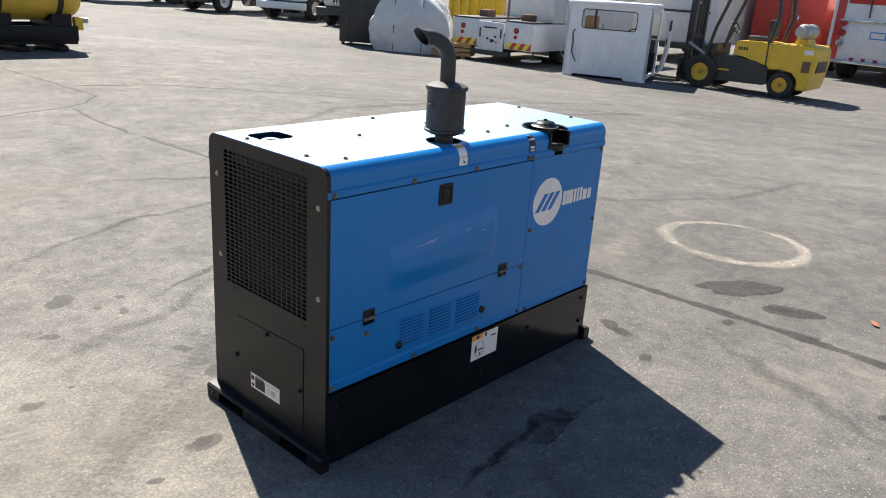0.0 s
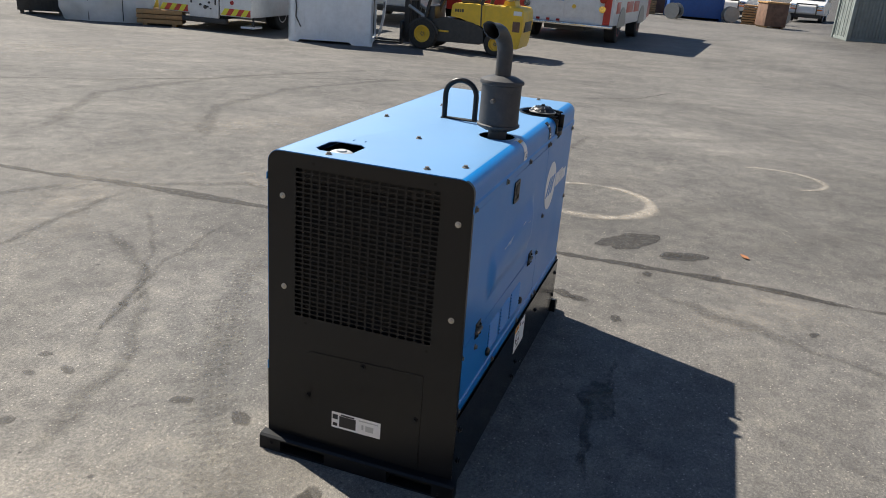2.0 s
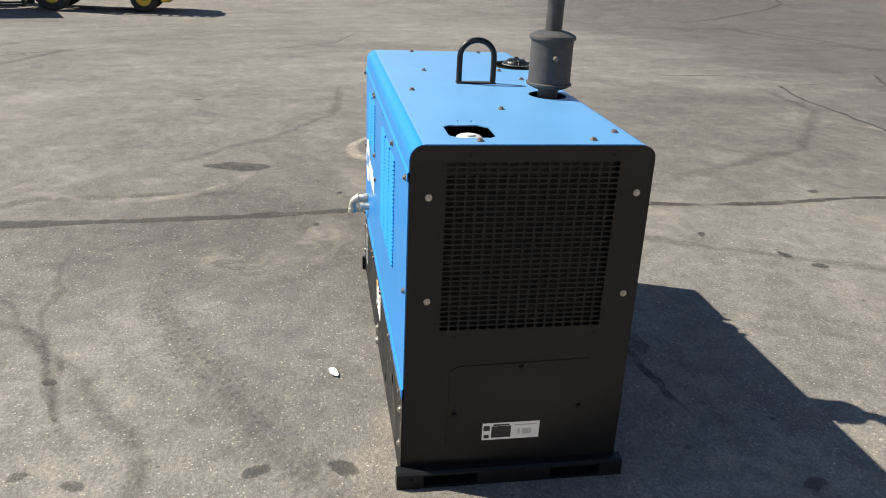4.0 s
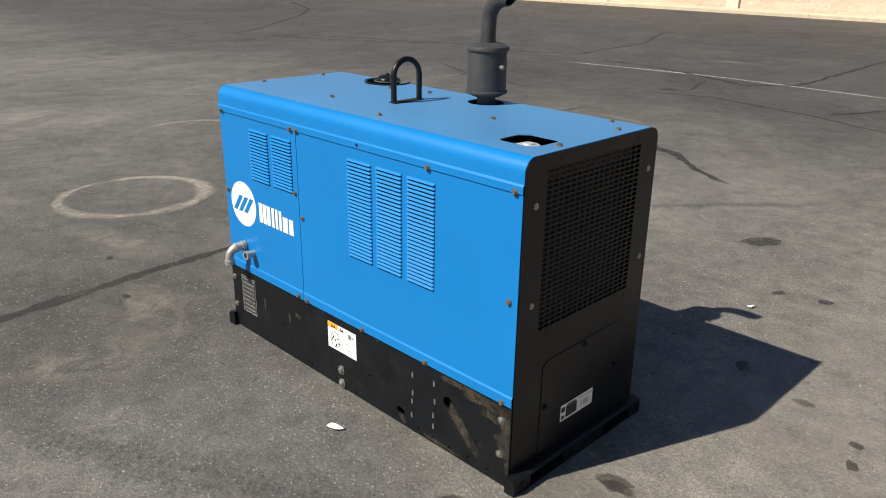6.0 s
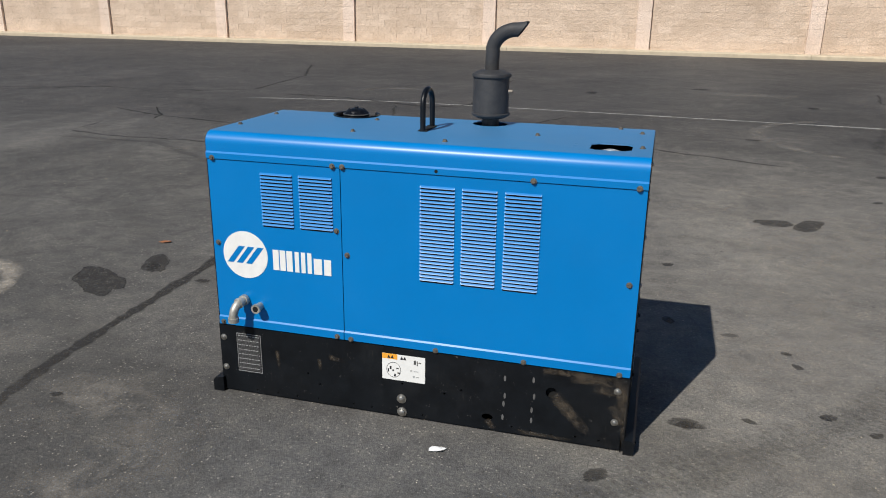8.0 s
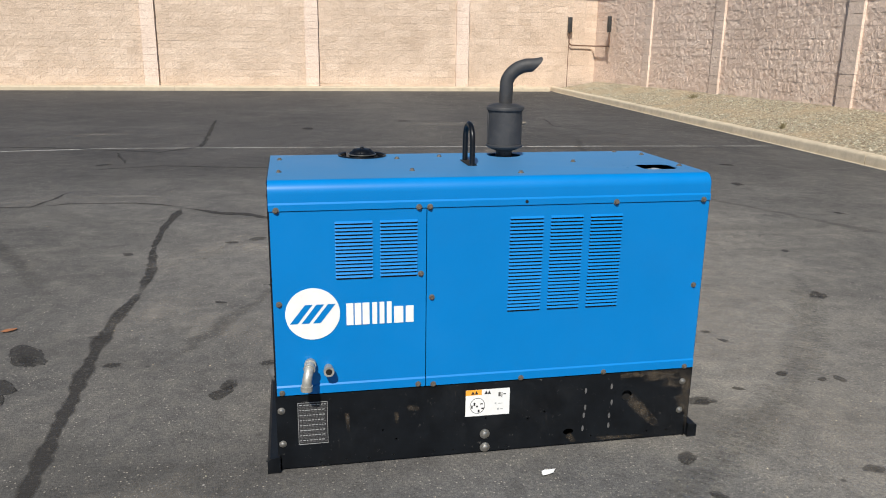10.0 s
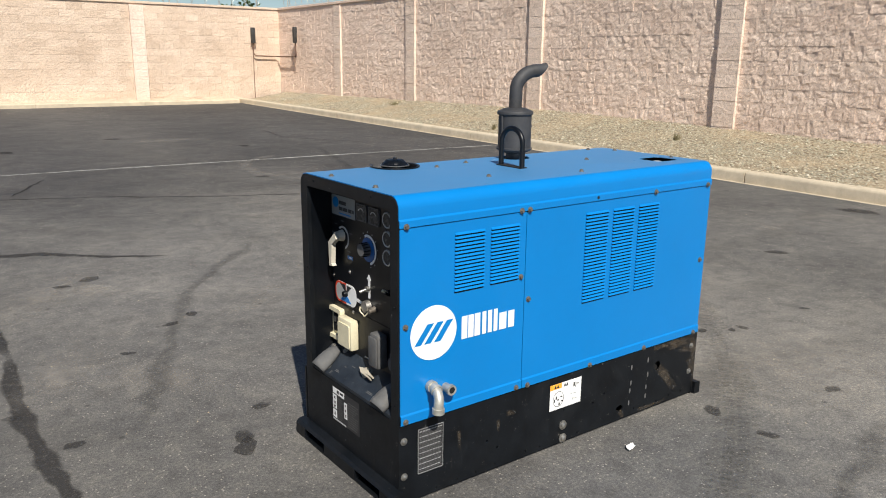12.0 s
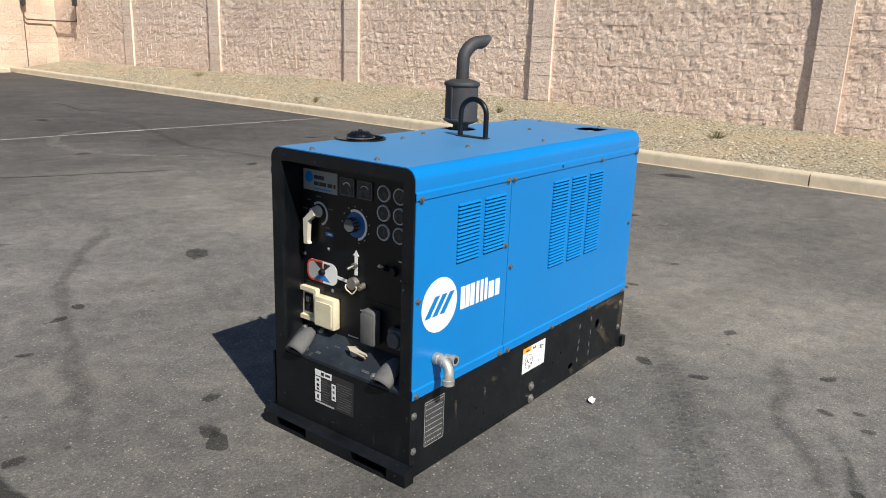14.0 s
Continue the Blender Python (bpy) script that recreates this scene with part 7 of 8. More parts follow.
def build_service_truck():
    """Its tail faces local -x; forwards is +x."""
    t = thing("service_truck", place(14.35, 11.45, 4) @ Matrix.Scale(1.03, 4), "white utility truck with striped tail and open tool bays", "truck")
    for y0, y1 in ((0.42, 1.28), (-1.28, -0.42)):
        p = part("tail_panel", box(0.0, 3.6, y0, y1, 0.38, 1.06, 0.02), WHITE_PAINT, t, "white tool-bay side body")
        chevrons(p, 0.0, y0 + 0.03, y1 - 0.03, 0.40, 0.56, 6)
        for dy, z in ((0.25, 0.86), (0.50, 0.86)):
            part("lamp_ring", lathe([(0.0, 0), (0.075, 0), (0.075, 0.012), (0.05, 0.014), (0.0, 0.014)], (-0.014, y0 + dy, z), "X", 20), WHITE_PAINT if dy < 0.3 else LAMP_RED, p)
        part("lamp_ring", lathe([(0.0, 0), (0.05, 0), (0.05, 0.012), (0.0, 0.012)], (-0.012, y0 + 0.52, 0.70), "X", 16), LAMP_RED, p)
        part("rail", box(0.0, 3.6, y0 + 0.02, y1 - 0.02, 1.06, 1.10, 0.01), DARK, p)
    g = part("tailgate", box(-0.03, 0.04, -0.40, 0.40, 0.30, 1.02, 0.015), WHITE_PAINT, t, "white tailgate box with latches")
    part("handle", rod((-0.05, -0.2, 0.88), (-0.05, 0.2, 0.88), 0.018, None, 8), DARK, g)
    for y, z, r in ((-0.05, 0.55, 0.05), (0.08, 0.60, 0.03), (-0.16, 0.66, 0.03), (-0.12, 0.56, 0.025), (-0.2, 0.52, 0.02)):
        part("socket", rod((-0.03, y, z), (-0.06, y, z), r, r * 0.8, 12), DARK, g)
    for y in (-0.33, 0.33):
        part("latch", box(-0.045, -0.03, y - 0.02, y + 0.02, 0.62, 0.86, 0.004), DARK, g)
    part("deck", box(0.0, 3.6, -0.42, 0.42, 0.70, 0.76), DARK, t)
    for x, y, s in ((0.7, 0.1, 0.3), (1.2, -0.15, 0.24), (1.7, 0.15, 0.3), (0.5, -0.8, 0.18), (0.9, 0.8, 0.2)):
        part("tool_box", box(x - s, x + s, y - s * 0.7, y + s * 0.7, 0.76 if abs(y) < 0.4 else 1.10, (0.76 if abs(y) < 0.4 else 1.10) + s * 0.9, 0.02), DARK if s > 0.2 else RUSTY_BROWN, t)
    part("winch_post", rod((0.8, 0.05, 0.76), (0.8, 0.05, 2.6), 0.03, None, 10), RUSTY_BROWN, t)
    cabt = part("utility_body", box(1.5, 3.9, -1.28, -0.55, 1.06, 2.9, 0.03), WHITE_PAINT, t, "tall white utility cabinet")
    part("grab_bar", rod((1.49, -0.8, 1.9), (1.2, -1.1, 2.6), 0.02, None, 8), DARK, cabt)
    part("ladder_box", box(0.9, 1.5, -1.26, -0.75, 1.06, 2.7, 0.02), WHITE_PAINT, cabt)
    part("cab", box(4.0, 5.9, -1.15, 1.15, 0.6, 2.5, 0.10), WHITE_PAINT, t, "white truck cab")
    part("upper_body", box(2.4, 3.9, -0.5, 1.28, 1.06, 2.8, 0.03), WHITE_PAINT, t)
    st = part("step", box(0.05, 0.5, -1.30, -0.95, 0.12, 0.17, 0.01), WHITE_PAINT, t, "hanging side step")
    part("step_strut", box(0.1, 0.14, -1.28, -1.24, 0.17, 0.4), DARK, st)
    part("chassis", box(0.1, 5.8, -0.45, 0.45, 0.28, 0.5), DARK, t)
    part("bumper", box(-0.05, 0.10, -0.6, 0.6, 0.18, 0.30, 0.01), DARK, t)
    for x in (1.9, 5.0):
        for y, s in ((1.0, 1), (-1.0, -1)):
            wheel(t, x, y, 0.42, 0.42, 0.3, WHITE_PAINT, s)


build_service_truck()


def build_wrapped_load():
    """A machine under a lashed white tarpaulin: a wrinkled sheet over a block."""
    t = thing("wrapped_machine", place(14.15, 14.2, -52), "machine wrapped in creased white tarpaulin with lashings", "tarpaulin")
    n = 18
    bm = bmesh.new()
    bmesh.ops.create_cube(bm, size=1)
    bmesh.ops.subdivide_edges(bm, edges=bm.edges[:], cuts=n, use_grid_fill=True)
    for v in bm.verts:
        x, y, z = v.co.x, v.co.y, v.co.z + 0.5
        taper = 1.02 + 0.16 * math.sin(2.6 * z) - 0.52 * z ** 4
        k = noise.noise((x * 3, y * 3, z * 2.2)) * 0.10 + (abs(noise.noise((x * 7, y * 7, z * 3))) - 0.2) * 0.14 + noise.noise((x * 14, y * 14, z * 6)) * 0.04
        v.co = (x * 1.85 * taper * (1 + k), y * 1.5 * taper * (1 + k), max(0.0, z * 1.62 * (1 - 0.12 * abs(x + 0.1)) + 0.08 * k * 4 * z))
    part("tarpaulin", bm, TARP, t, "creased white tarpaulin", 70)
    for x in (-0.45, 0.35):
        part("lashing", tube([(x, -0.86, 0.05), (x, -0.84, 0.7), (x, -0.66, 1.45), (x, 0.0, 1.62), (x, 0.66, 1.45), (x, 0.84, 0.7)], 0.012, 6), DARK, t)


build_wrapped_load()

crate = thing("steel_cabinet", place(13.75, 15.95, -57), "dark grey steel cabinet standing on the asphalt", "cabinet")
part("body", box(-0.55, 0.55, -0.5, 0.5, 0.10, 2.2, 0.01), DARK, crate)
for x in (-0.5, 0.42):
    for y in (-0.45, 0.40):
        part("foot", box(x, x + 0.08, y, y + 0.08, 0.0, 0.10), DARK, crate)
for x in (-0.27, 0.0, 0.27):
    part("side_rib", box(x - 0.01, x + 0.01, -0.508, -0.5, 0.15, 2.15), DARK, crate)

pal = thing("timber_stack", place(14.35, 12.75, -60), "short stack of raw timber boards", "timber")
for k in range(3):
    for j in range(2):
        part("board", box(-0.55, 0.55, -0.4 + 0.42 * j, -0.02 + 0.42 * j, 0.06 + 0.12 * k, 0.16 + 0.12 * k, 0.006), WOOD, pal)
for x in (-0.4, 0.3):
    part("bearer", box(x, x + 0.1, -0.4, 0.4, 0.0, 0.06), WOOD, pal)

skip = thing("yellow_container", place(19.2, 15.6, 5), "yellow ribbed steel container", "container")
part("body", box(-0.2, 3.5, -1.6, 1.6, 0.3, 2.6, 0.02), YELLOW, skip)
for k in range(9):
    part("rib", box(-0.28, -0.2, -1.55 + 0.37 * k, -1.45 + 0.37 * k, 0.35, 2.55, 0.01), YELLOW, skip)
part("base_rail", box(-0.25, 3.5, -1.6, 1.6, 0.0, 0.3, 0.02), YELLOW, skip)


def build_tank():
    t = thing("liquid_tank", place(1.75, 12.95, 0), "yellow cylindrical tank strapped to a black steel cradle", "tank")
    part("shell", lathe([(0.0, -2.05), (0.30, -2.04), (0.50, -1.98), (0.57, -1.86), (0.58, -1.7), (0.58, 1.98), (0.56, 2.12), (0.48, 2.24), (0.30, 2.30), (0.0, 2.31)], (0, 0, 1.06), "X", 36), YELLOW_TANK, t, "yellow plastic tank shell")
    for x in (-1.0, -0.1, 0.85, 1.85):
        part("strap", lathe([(0.581, -0.05), (0.588, -0.05), (0.588, 0.05), (0.581, 0.05)], (x, 0, 1.06), "X", 36), STRAP, t, "rusty steel strap")
        part("saddle", prism([(-0.50, 0.30), (-0.50, 0.62), (-0.36, 0.60), (0.36, 0.60), (0.50, 0.62), (0.50, 0.30)], "x", x - 0.17, x + 0.17), SKID, t)
    part("cradle_rail", box(-2.0, 2.1, -0.56, -0.44, 0.16, 0.42, 0.01), SKID, t, "black steel cradle rail")
    part("cradle_rail", box(-2.0, 2.1, 0.44, 0.56, 0.16, 0.42, 0.01), SKID, t)
    part("cradle_floor", box(-2.0, 2.1, -0.5, 0.5, 0.10, 0.2), SKID, t)
    for x in (1.10, 1.75):
        part("skid_tube", prism([(-0.7, 0.0), (0.5, 0.10), (0.5, 0.22), (-0.7, 0.09)], "x", x - 0.08, x + 0.08), SKID, t)
        part("skid_tube", box(x - 0.085, x + 0.085, -0.72, 0.4, 0.0, 0.08, 0.005), SKID, t)
    part("drain_valve", rod((2.1, -0.35, 0.52), (2.35, -0.38, 0.50), 0.05, None, 12), GALV, t)
    part("valve_bracket", box(2.08, 2.22, -0.50, -0.36, 0.34, 0.56, 0.01), YELLOW, t)


build_tank()


def build_road_truck(x, y, turn, label, kind=0):
    """A heavy truck, nose towards local +x."""
    t = thing("parked_truck", place(x, y, turn), label, "truck", "trucks along the yard edge")
    part("bonnet", box(0.2, 1.9, -1.0, 1.0, 0.75, 1.7, 0.12), WHITE_PAINT, t, "white truck bonnet")
    part("cab", box(-1.6, 0.3, -1.15, 1.15, 0.75, 2.8, 0.12), WHITE_PAINT, t, "white truck cab")
    part("windscreen", box(0.29, 0.32, -0.95, 0.95, 1.75, 2.5, 0.02), GLASS, t)
    gr = part("grille", box(1.9, 1.94, -0.55, 0.55, 0.85, 1.55, 0.02), CHROME, t)
    for k in range(9):
        part("grille_bar", box(1.94, 1.96, -0.52 + 0.12 * k, -0.47 + 0.12 * k, 0.88, 1.52), DARK, gr)
    part("bumper", box(1.85, 2.12, -1.2, 1.2, 0.42, 0.72, 0.04), DARK if kind else WHITE_PAINT, t, "front bumper")
    for yy in (-0.8, 0.8):
        part("headlight", lathe([(0.0, 0), (0.11, 0), (0.11, 0.03), (0.0, 0.05)], (1.90, yy, 1.05), "X", 20), CHROME, t)
        part("marker_lamp", box(1.88, 1.93, yy - 0.1, yy + 0.1, 1.22, 1.34, 0.01), LAMP_AMBER, t)
    part("tank", rod((-1.5, 1.0, 0.6), (-0.3, 1.0, 0.6), 0.3, None, 20), CHROME, t)
    part("chassis", box(-6.0, 1.8, -0.5, 0.5, 0.5, 0.75), DARK, t)
    part("cargo_body", box(-6.2, -1.8, -1.25, 1.25, 1.0, 3.2, 0.05), WHITE_PAINT, t, "white cargo body")
    for xx in (1.1, -3.6, -5.0):
        for yy, s in ((1.0, 1), (-1.0, -1)):
            wheel(t, xx, yy, 0.5, 0.5, 0.3, WHITE_PAINT, s)


build_road_truck(20.3, 23.2, 205, "white conventional truck with chrome grille and dark bumper", 1)
build_road_truck(20.2, 27.0, 200, "white parked truck with a pale bumper", 0)
build_road_truck(18.6, 31.0, 190, "white parked truck beside other trucks", 1)
build_road_truck(15.0, 37.0, 175, "white parked truck far across the yard", 0)


def build_rescue_truck():
    """Tail faces local -x."""
    t = thing("rescue_truck", place(22.55, 3.9, -3.5) @ Matrix.Diagonal((1, 1.1, 1, 1)), "white rescue truck with red trim and red wheels", "truck")
    W = 1.45
    body = part("body", box(0.0, 6.5, -W, W, 0.58, 2.95, 0.03), WHITE_PAINT, t, "white panelled truck body")
    for y0, y1 in ((-1.05, -0.02), (0.02, 1.05)):
        d = part("rear_door", box(-0.025, 0.0, y0, y1, 0.75, 1.62, 0.01), WHITE_PAINT, body, "white rear door")
    part("rear_ledge", box(-0.08, 0.0, -1.2, 1.2, 1.66, 1.72, 0.01), CHROME, body)
    part("upper_panel", box(-0.02, 0.0, -1.1, 1.1, 2.15, 2.6, 0.01), FIRE_RED, body)
    for y in (-0.7, 0.0, 0.55):
        part("hanging_hook", rod((-0.05, y, 2.5), (-0.05, y - 0.03, 1.78), 0.02, None, 8), DARK, body)
    lp = part("licence_frame", box(-0.035, -0.02, 0.02, 0.42, 1.22, 1.42, 0.01), BLUE_PALE, body)
    part("licence_face", box(-0.040, -0.035, 0.05, 0.39, 1.25, 1.39), WHITE_PAINT, lp)
    part("valve", lathe([(0.0, 0), (0.06, 0), (0.06, 0.03), (0.03, 0.05), (0.03, 0.10), (0.0, 0.10)], (-0.12, -0.30, 1.08), "X", 16), YELLOW, body)
    for y in (1.25, -1.25):
        pl = part("corner_post", box(-0.04, 0.02, y - 0.10, y + 0.10, 0.60, 2.9, 0.02), FIRE_RED, body, "red corner post")
        yy = y + (0.14 if y < 0 else -0.14)
        for z, m in ((1.62, LAMP_RED), (1.34, LAMP_RED), (1.06, CHROME)):
            part("tail_lamp", lathe([(0.0, 0), (0.10, 0), (0.10, 0.03), (0.0, 0.05)], (-0.07, yy + (0.0), z), "X", 18), m, pl)
    for y in (-0.3, 0.0, 0.3):
        part("marker_lamp", box(-0.04, 0.0, 0.4 + y, 0.5 + y, 0.60, 0.67, 0.005), LAMP_RED, body)
    part("tail_board", box(-0.14, 0.02, -W, W, 0.50, 0.58, 0.01), CHROME, t, "bright tail board")
    for k, (x0, x1) in enumerate(((0.3, 0.9), (2.0, 3.2), (3.4, 4.4))):
        for z in (0.95, 1.6):
            part("side_stripe", box(x0, x1, -W - 0.008, -W, z, z + 0.35, 0.004), FIRE_RED, body)
    part("side_rail", box(0.1, 6.4, -W - 0.03, -W, 1.40, 1.48, 0.01), FIRE_RED, body)
    for x in (1.35, 5.2):
        arch = [(x + 0.62 * math.cos(radians(a)), 0.52 + 0.62 * math.sin(radians(a))) for a in range(0, 181, 15)]
        part("wheel_arch", prism(arch, "y", -W - 0.02, -W + 0.02), GREY_PAINT, t)
        wheel(t, x, -1.22, 0.48, 0.48, 0.34, FIRE_RED, -1)
        wheel(t, x, 1.22, 0.48, 0.48, 0.34, FIRE_RED, 1)
    part("chassis", box(0.2, 6.4, -0.6, 0.6, 0.34, 0.56), DARK, t)
    part("cab", box(6.5, 8.3, -1.3, 1.3, 0.58, 2.8, 0.12), FIRE_RED, t, "red truck cab")


build_rescue_truck()

red = thing("red_trailer", place(24.0, 7.2, 0), "bright red enclosed trailer", "trailer")
part("body", box(0.0, 4.0, -1.1, 1.15, 0.55, 2.9, 0.04), FIRE_RED, red)
part("door_seam", box(-0.012, 0.0, 0.0, 0.02, 0.6, 2.8), DARK, red)
for y in (-0.3, 0.3):
    part("door_handle", box(-0.04, 0.0, y - 0.02, y + 0.02, 1.5, 1.7, 0.005), CHROME, red)
wheel(red, 2.0, 1.0, 0.36, 0.36, 0.22, WHITE_PAINT, 1)
wheel(red, 2.0, -1.0, 0.36, 0.36, 0.22, WHITE_PAINT, -1)
part("frame", box(0.0, 4.0, -0.9, 0.9, 0.35, 0.55), DARK, red)

van = thing("white_step_van", place(22.0, 10.4, 0), "large white box van behind the forklift", "van")
part("body", box(0.0, 6.0, -1.7, 1.7, 0.6, 3.2, 0.05), WHITE_PAINT, van)
part("tail_lamp", box(-0.03, 0.0, -1.2, -1.0, 1.9, 2.05, 0.01), LAMP_RED, van)
part("tail_bar", box(-0.06, 0.0, -1.5, 1.5, 1.55, 1.62, 0.01), DARK, van)
part("bumper", box(-0.12, 0.1, -1.6, 1.6, 0.42, 0.6, 0.02), DARK, van)
for xx in (1.2, 4.8):
    for yy, s in ((1.35, 1), (-1.35, -1)):
        wheel(van, xx, yy, 0.42, 0.42, 0.3, WHITE_PAINT, s)


def build_shipping_container(x, y, turn, mat, label, length=6.0):
    c = thing("shipping_container", place(x, y, turn), label, "container", "containers at the yard's far side")
    bm = bmesh.new()
    n = int(length / 0.14)
    prof = []
    for k in range(n):
        a = length * k / n
        prof += [(a, 0.0), (a + length / n * 0.4, 0.0), (a + length / n * 0.5, 0.04), (a + length / n * 0.9, 0.04)]
    prof += [(length, 0.0), (length, 2.44), (0.0, 2.44)]
    prism(prof, "z", 0.12, 2.5, bm)
    part("corrugated_shell", bm, mat, c, "corrugated steel shell", 20)
    for xx in (0.0, length):
        for yy in (0.0, 2.44):
            part("corner_post", box(xx - 0.08, xx + 0.08, yy - 0.08, yy + 0.08, 0.0, 2.6, 0.01), mat, c)
    for z in (0.0, 2.48):
        part("rail", box(0, length, -0.03, 0.05, z, z + 0.14, 0.01), mat, c)
        part("end_rail", box(-0.03, 0.05, 0, 2.44, z, z + 0.14, 0.01), mat, c)
    for yy in (0.5, 0.95, 1.5, 1.95):
        part("lock_rod", rod((-0.06, yy, 0.15), (-0.06, yy, 2.45), 0.02, None, 8), mat, c)


build_shipping_container(37.6, -6.4, -82, CONTAINER, "grey-green shipping container with corrugated sides", 6.0)
build_shipping_container(50.5, -0.3, 100, BLUE_BIN, "blue container among stored goods", 3.0)
build_shipping_container(52.0, 6.5, 95, CONTAINER, "pale grey container beside stacked pallets", 6.0)

pan = thing("leaning_panel", place(33.2, -7.75, 12), "white cut-out sheet panel leaning on scrap", "panel")
pb = part("sheet", prism([(0.0, 0.0), (1.5, 0.1), (1.6, 1.9), (0.6, 2.1), (0.1, 1.2)], "x", 0.0, 0.05), WHITE_PAINT, pan)
cut(pb, prism([(0.5, 0.7), (1.0, 0.75), (1.05, 1.3), (0.6, 1.2)], "x", -0.2, 0.3))
pb.matrix_local = Matrix.Rotation(radians(180), 4, "Z") @ Matrix.Rotation(radians(22), 4, "X")
scr = thing("scrap_pile", place(34.6, -9.0, 0), "heap of dark rusty scrap and machine parts", "scrap")
q_ = random.Random(5)
for k in range(16):
    a, b, z = q_.uniform(-0.9, 1.4), q_.uniform(-1.2, 1.0), q_.uniform(0.0, 0.7)
    s = q_.uniform(0.15, 0.45)
    ob = part("scrap_piece", box(-s, s, -s * 0.6, s * 0.6, -s * 0.4, s * 0.4, 0.03), (RUSTY_BROWN, DARK, STEEL)[k % 3], scr)
    ob.matrix_local = Matrix.Translation((a, b, z + s * 0.45)) @ Euler((q_.uniform(-0.4, 0.4), q_.uniform(-0.4, 0.4), q_.uniform(0, 3))).to_matrix().to_4x4()
for k in range(9):
    x, y = 46 + q_.uniform(-1, 5), 4.0 - 1.05 * k + q_.uniform(-0.3, 0.3)
    kind = k % 3
    if kind == 0:
        p_ = thing("pallet_stack", place(x, y, q_.uniform(-15, 15)), "stack of weathered wooden pallets", "pallets", "goods stored along the yard's far side")
        for j in range(8):
            part("pallet", box(-0.6, 0.6, -0.5, 0.5, 0.14 * j, 0.14 * j + 0.10, 0.01), WOOD, p_)
    elif kind == 1:
        p_ = thing("machine_crate", place(x, y, q_.uniform(-20, 20)), "brown crate of machine parts", "crate", "goods stored along the yard's far side")
        part("body", box(-0.7, 0.7, -0.6, 0.6, 0.08, 1.3, 0.03), RUSTY_BROWN, p_)
        part("lid", box(-0.75, 0.75, -0.65, 0.65, 1.3, 1.38, 0.01), WOOD, p_)
        part("runner", box(-0.7, 0.7, -0.5, -0.4, 0.0, 0.08), WOOD, p_)
        part("runner", box(-0.7, 0.7, 0.4, 0.5, 0.0, 0.08), WOOD, p_)
    else:
        p_ = thing("cable_drum", place(x, y, q_.uniform(60, 120)), "grey cable drum on its rim", "cable drum", "goods stored along the yard's far side")
        part("flange", rod((0, -0.35, 0.45), (0, -0.30, 0.45), 0.45, None, 24), GREY_PAINT, p_)
        part("flange", rod((0, 0.30, 0.45), (0, 0.35, 0.45), 0.45, None, 24), GREY_PAINT, p_)
        part("barrel", rod((0, -0.30, 0.45), (0, 0.30, 0.45), 0.28, None, 20), DARK, p_)


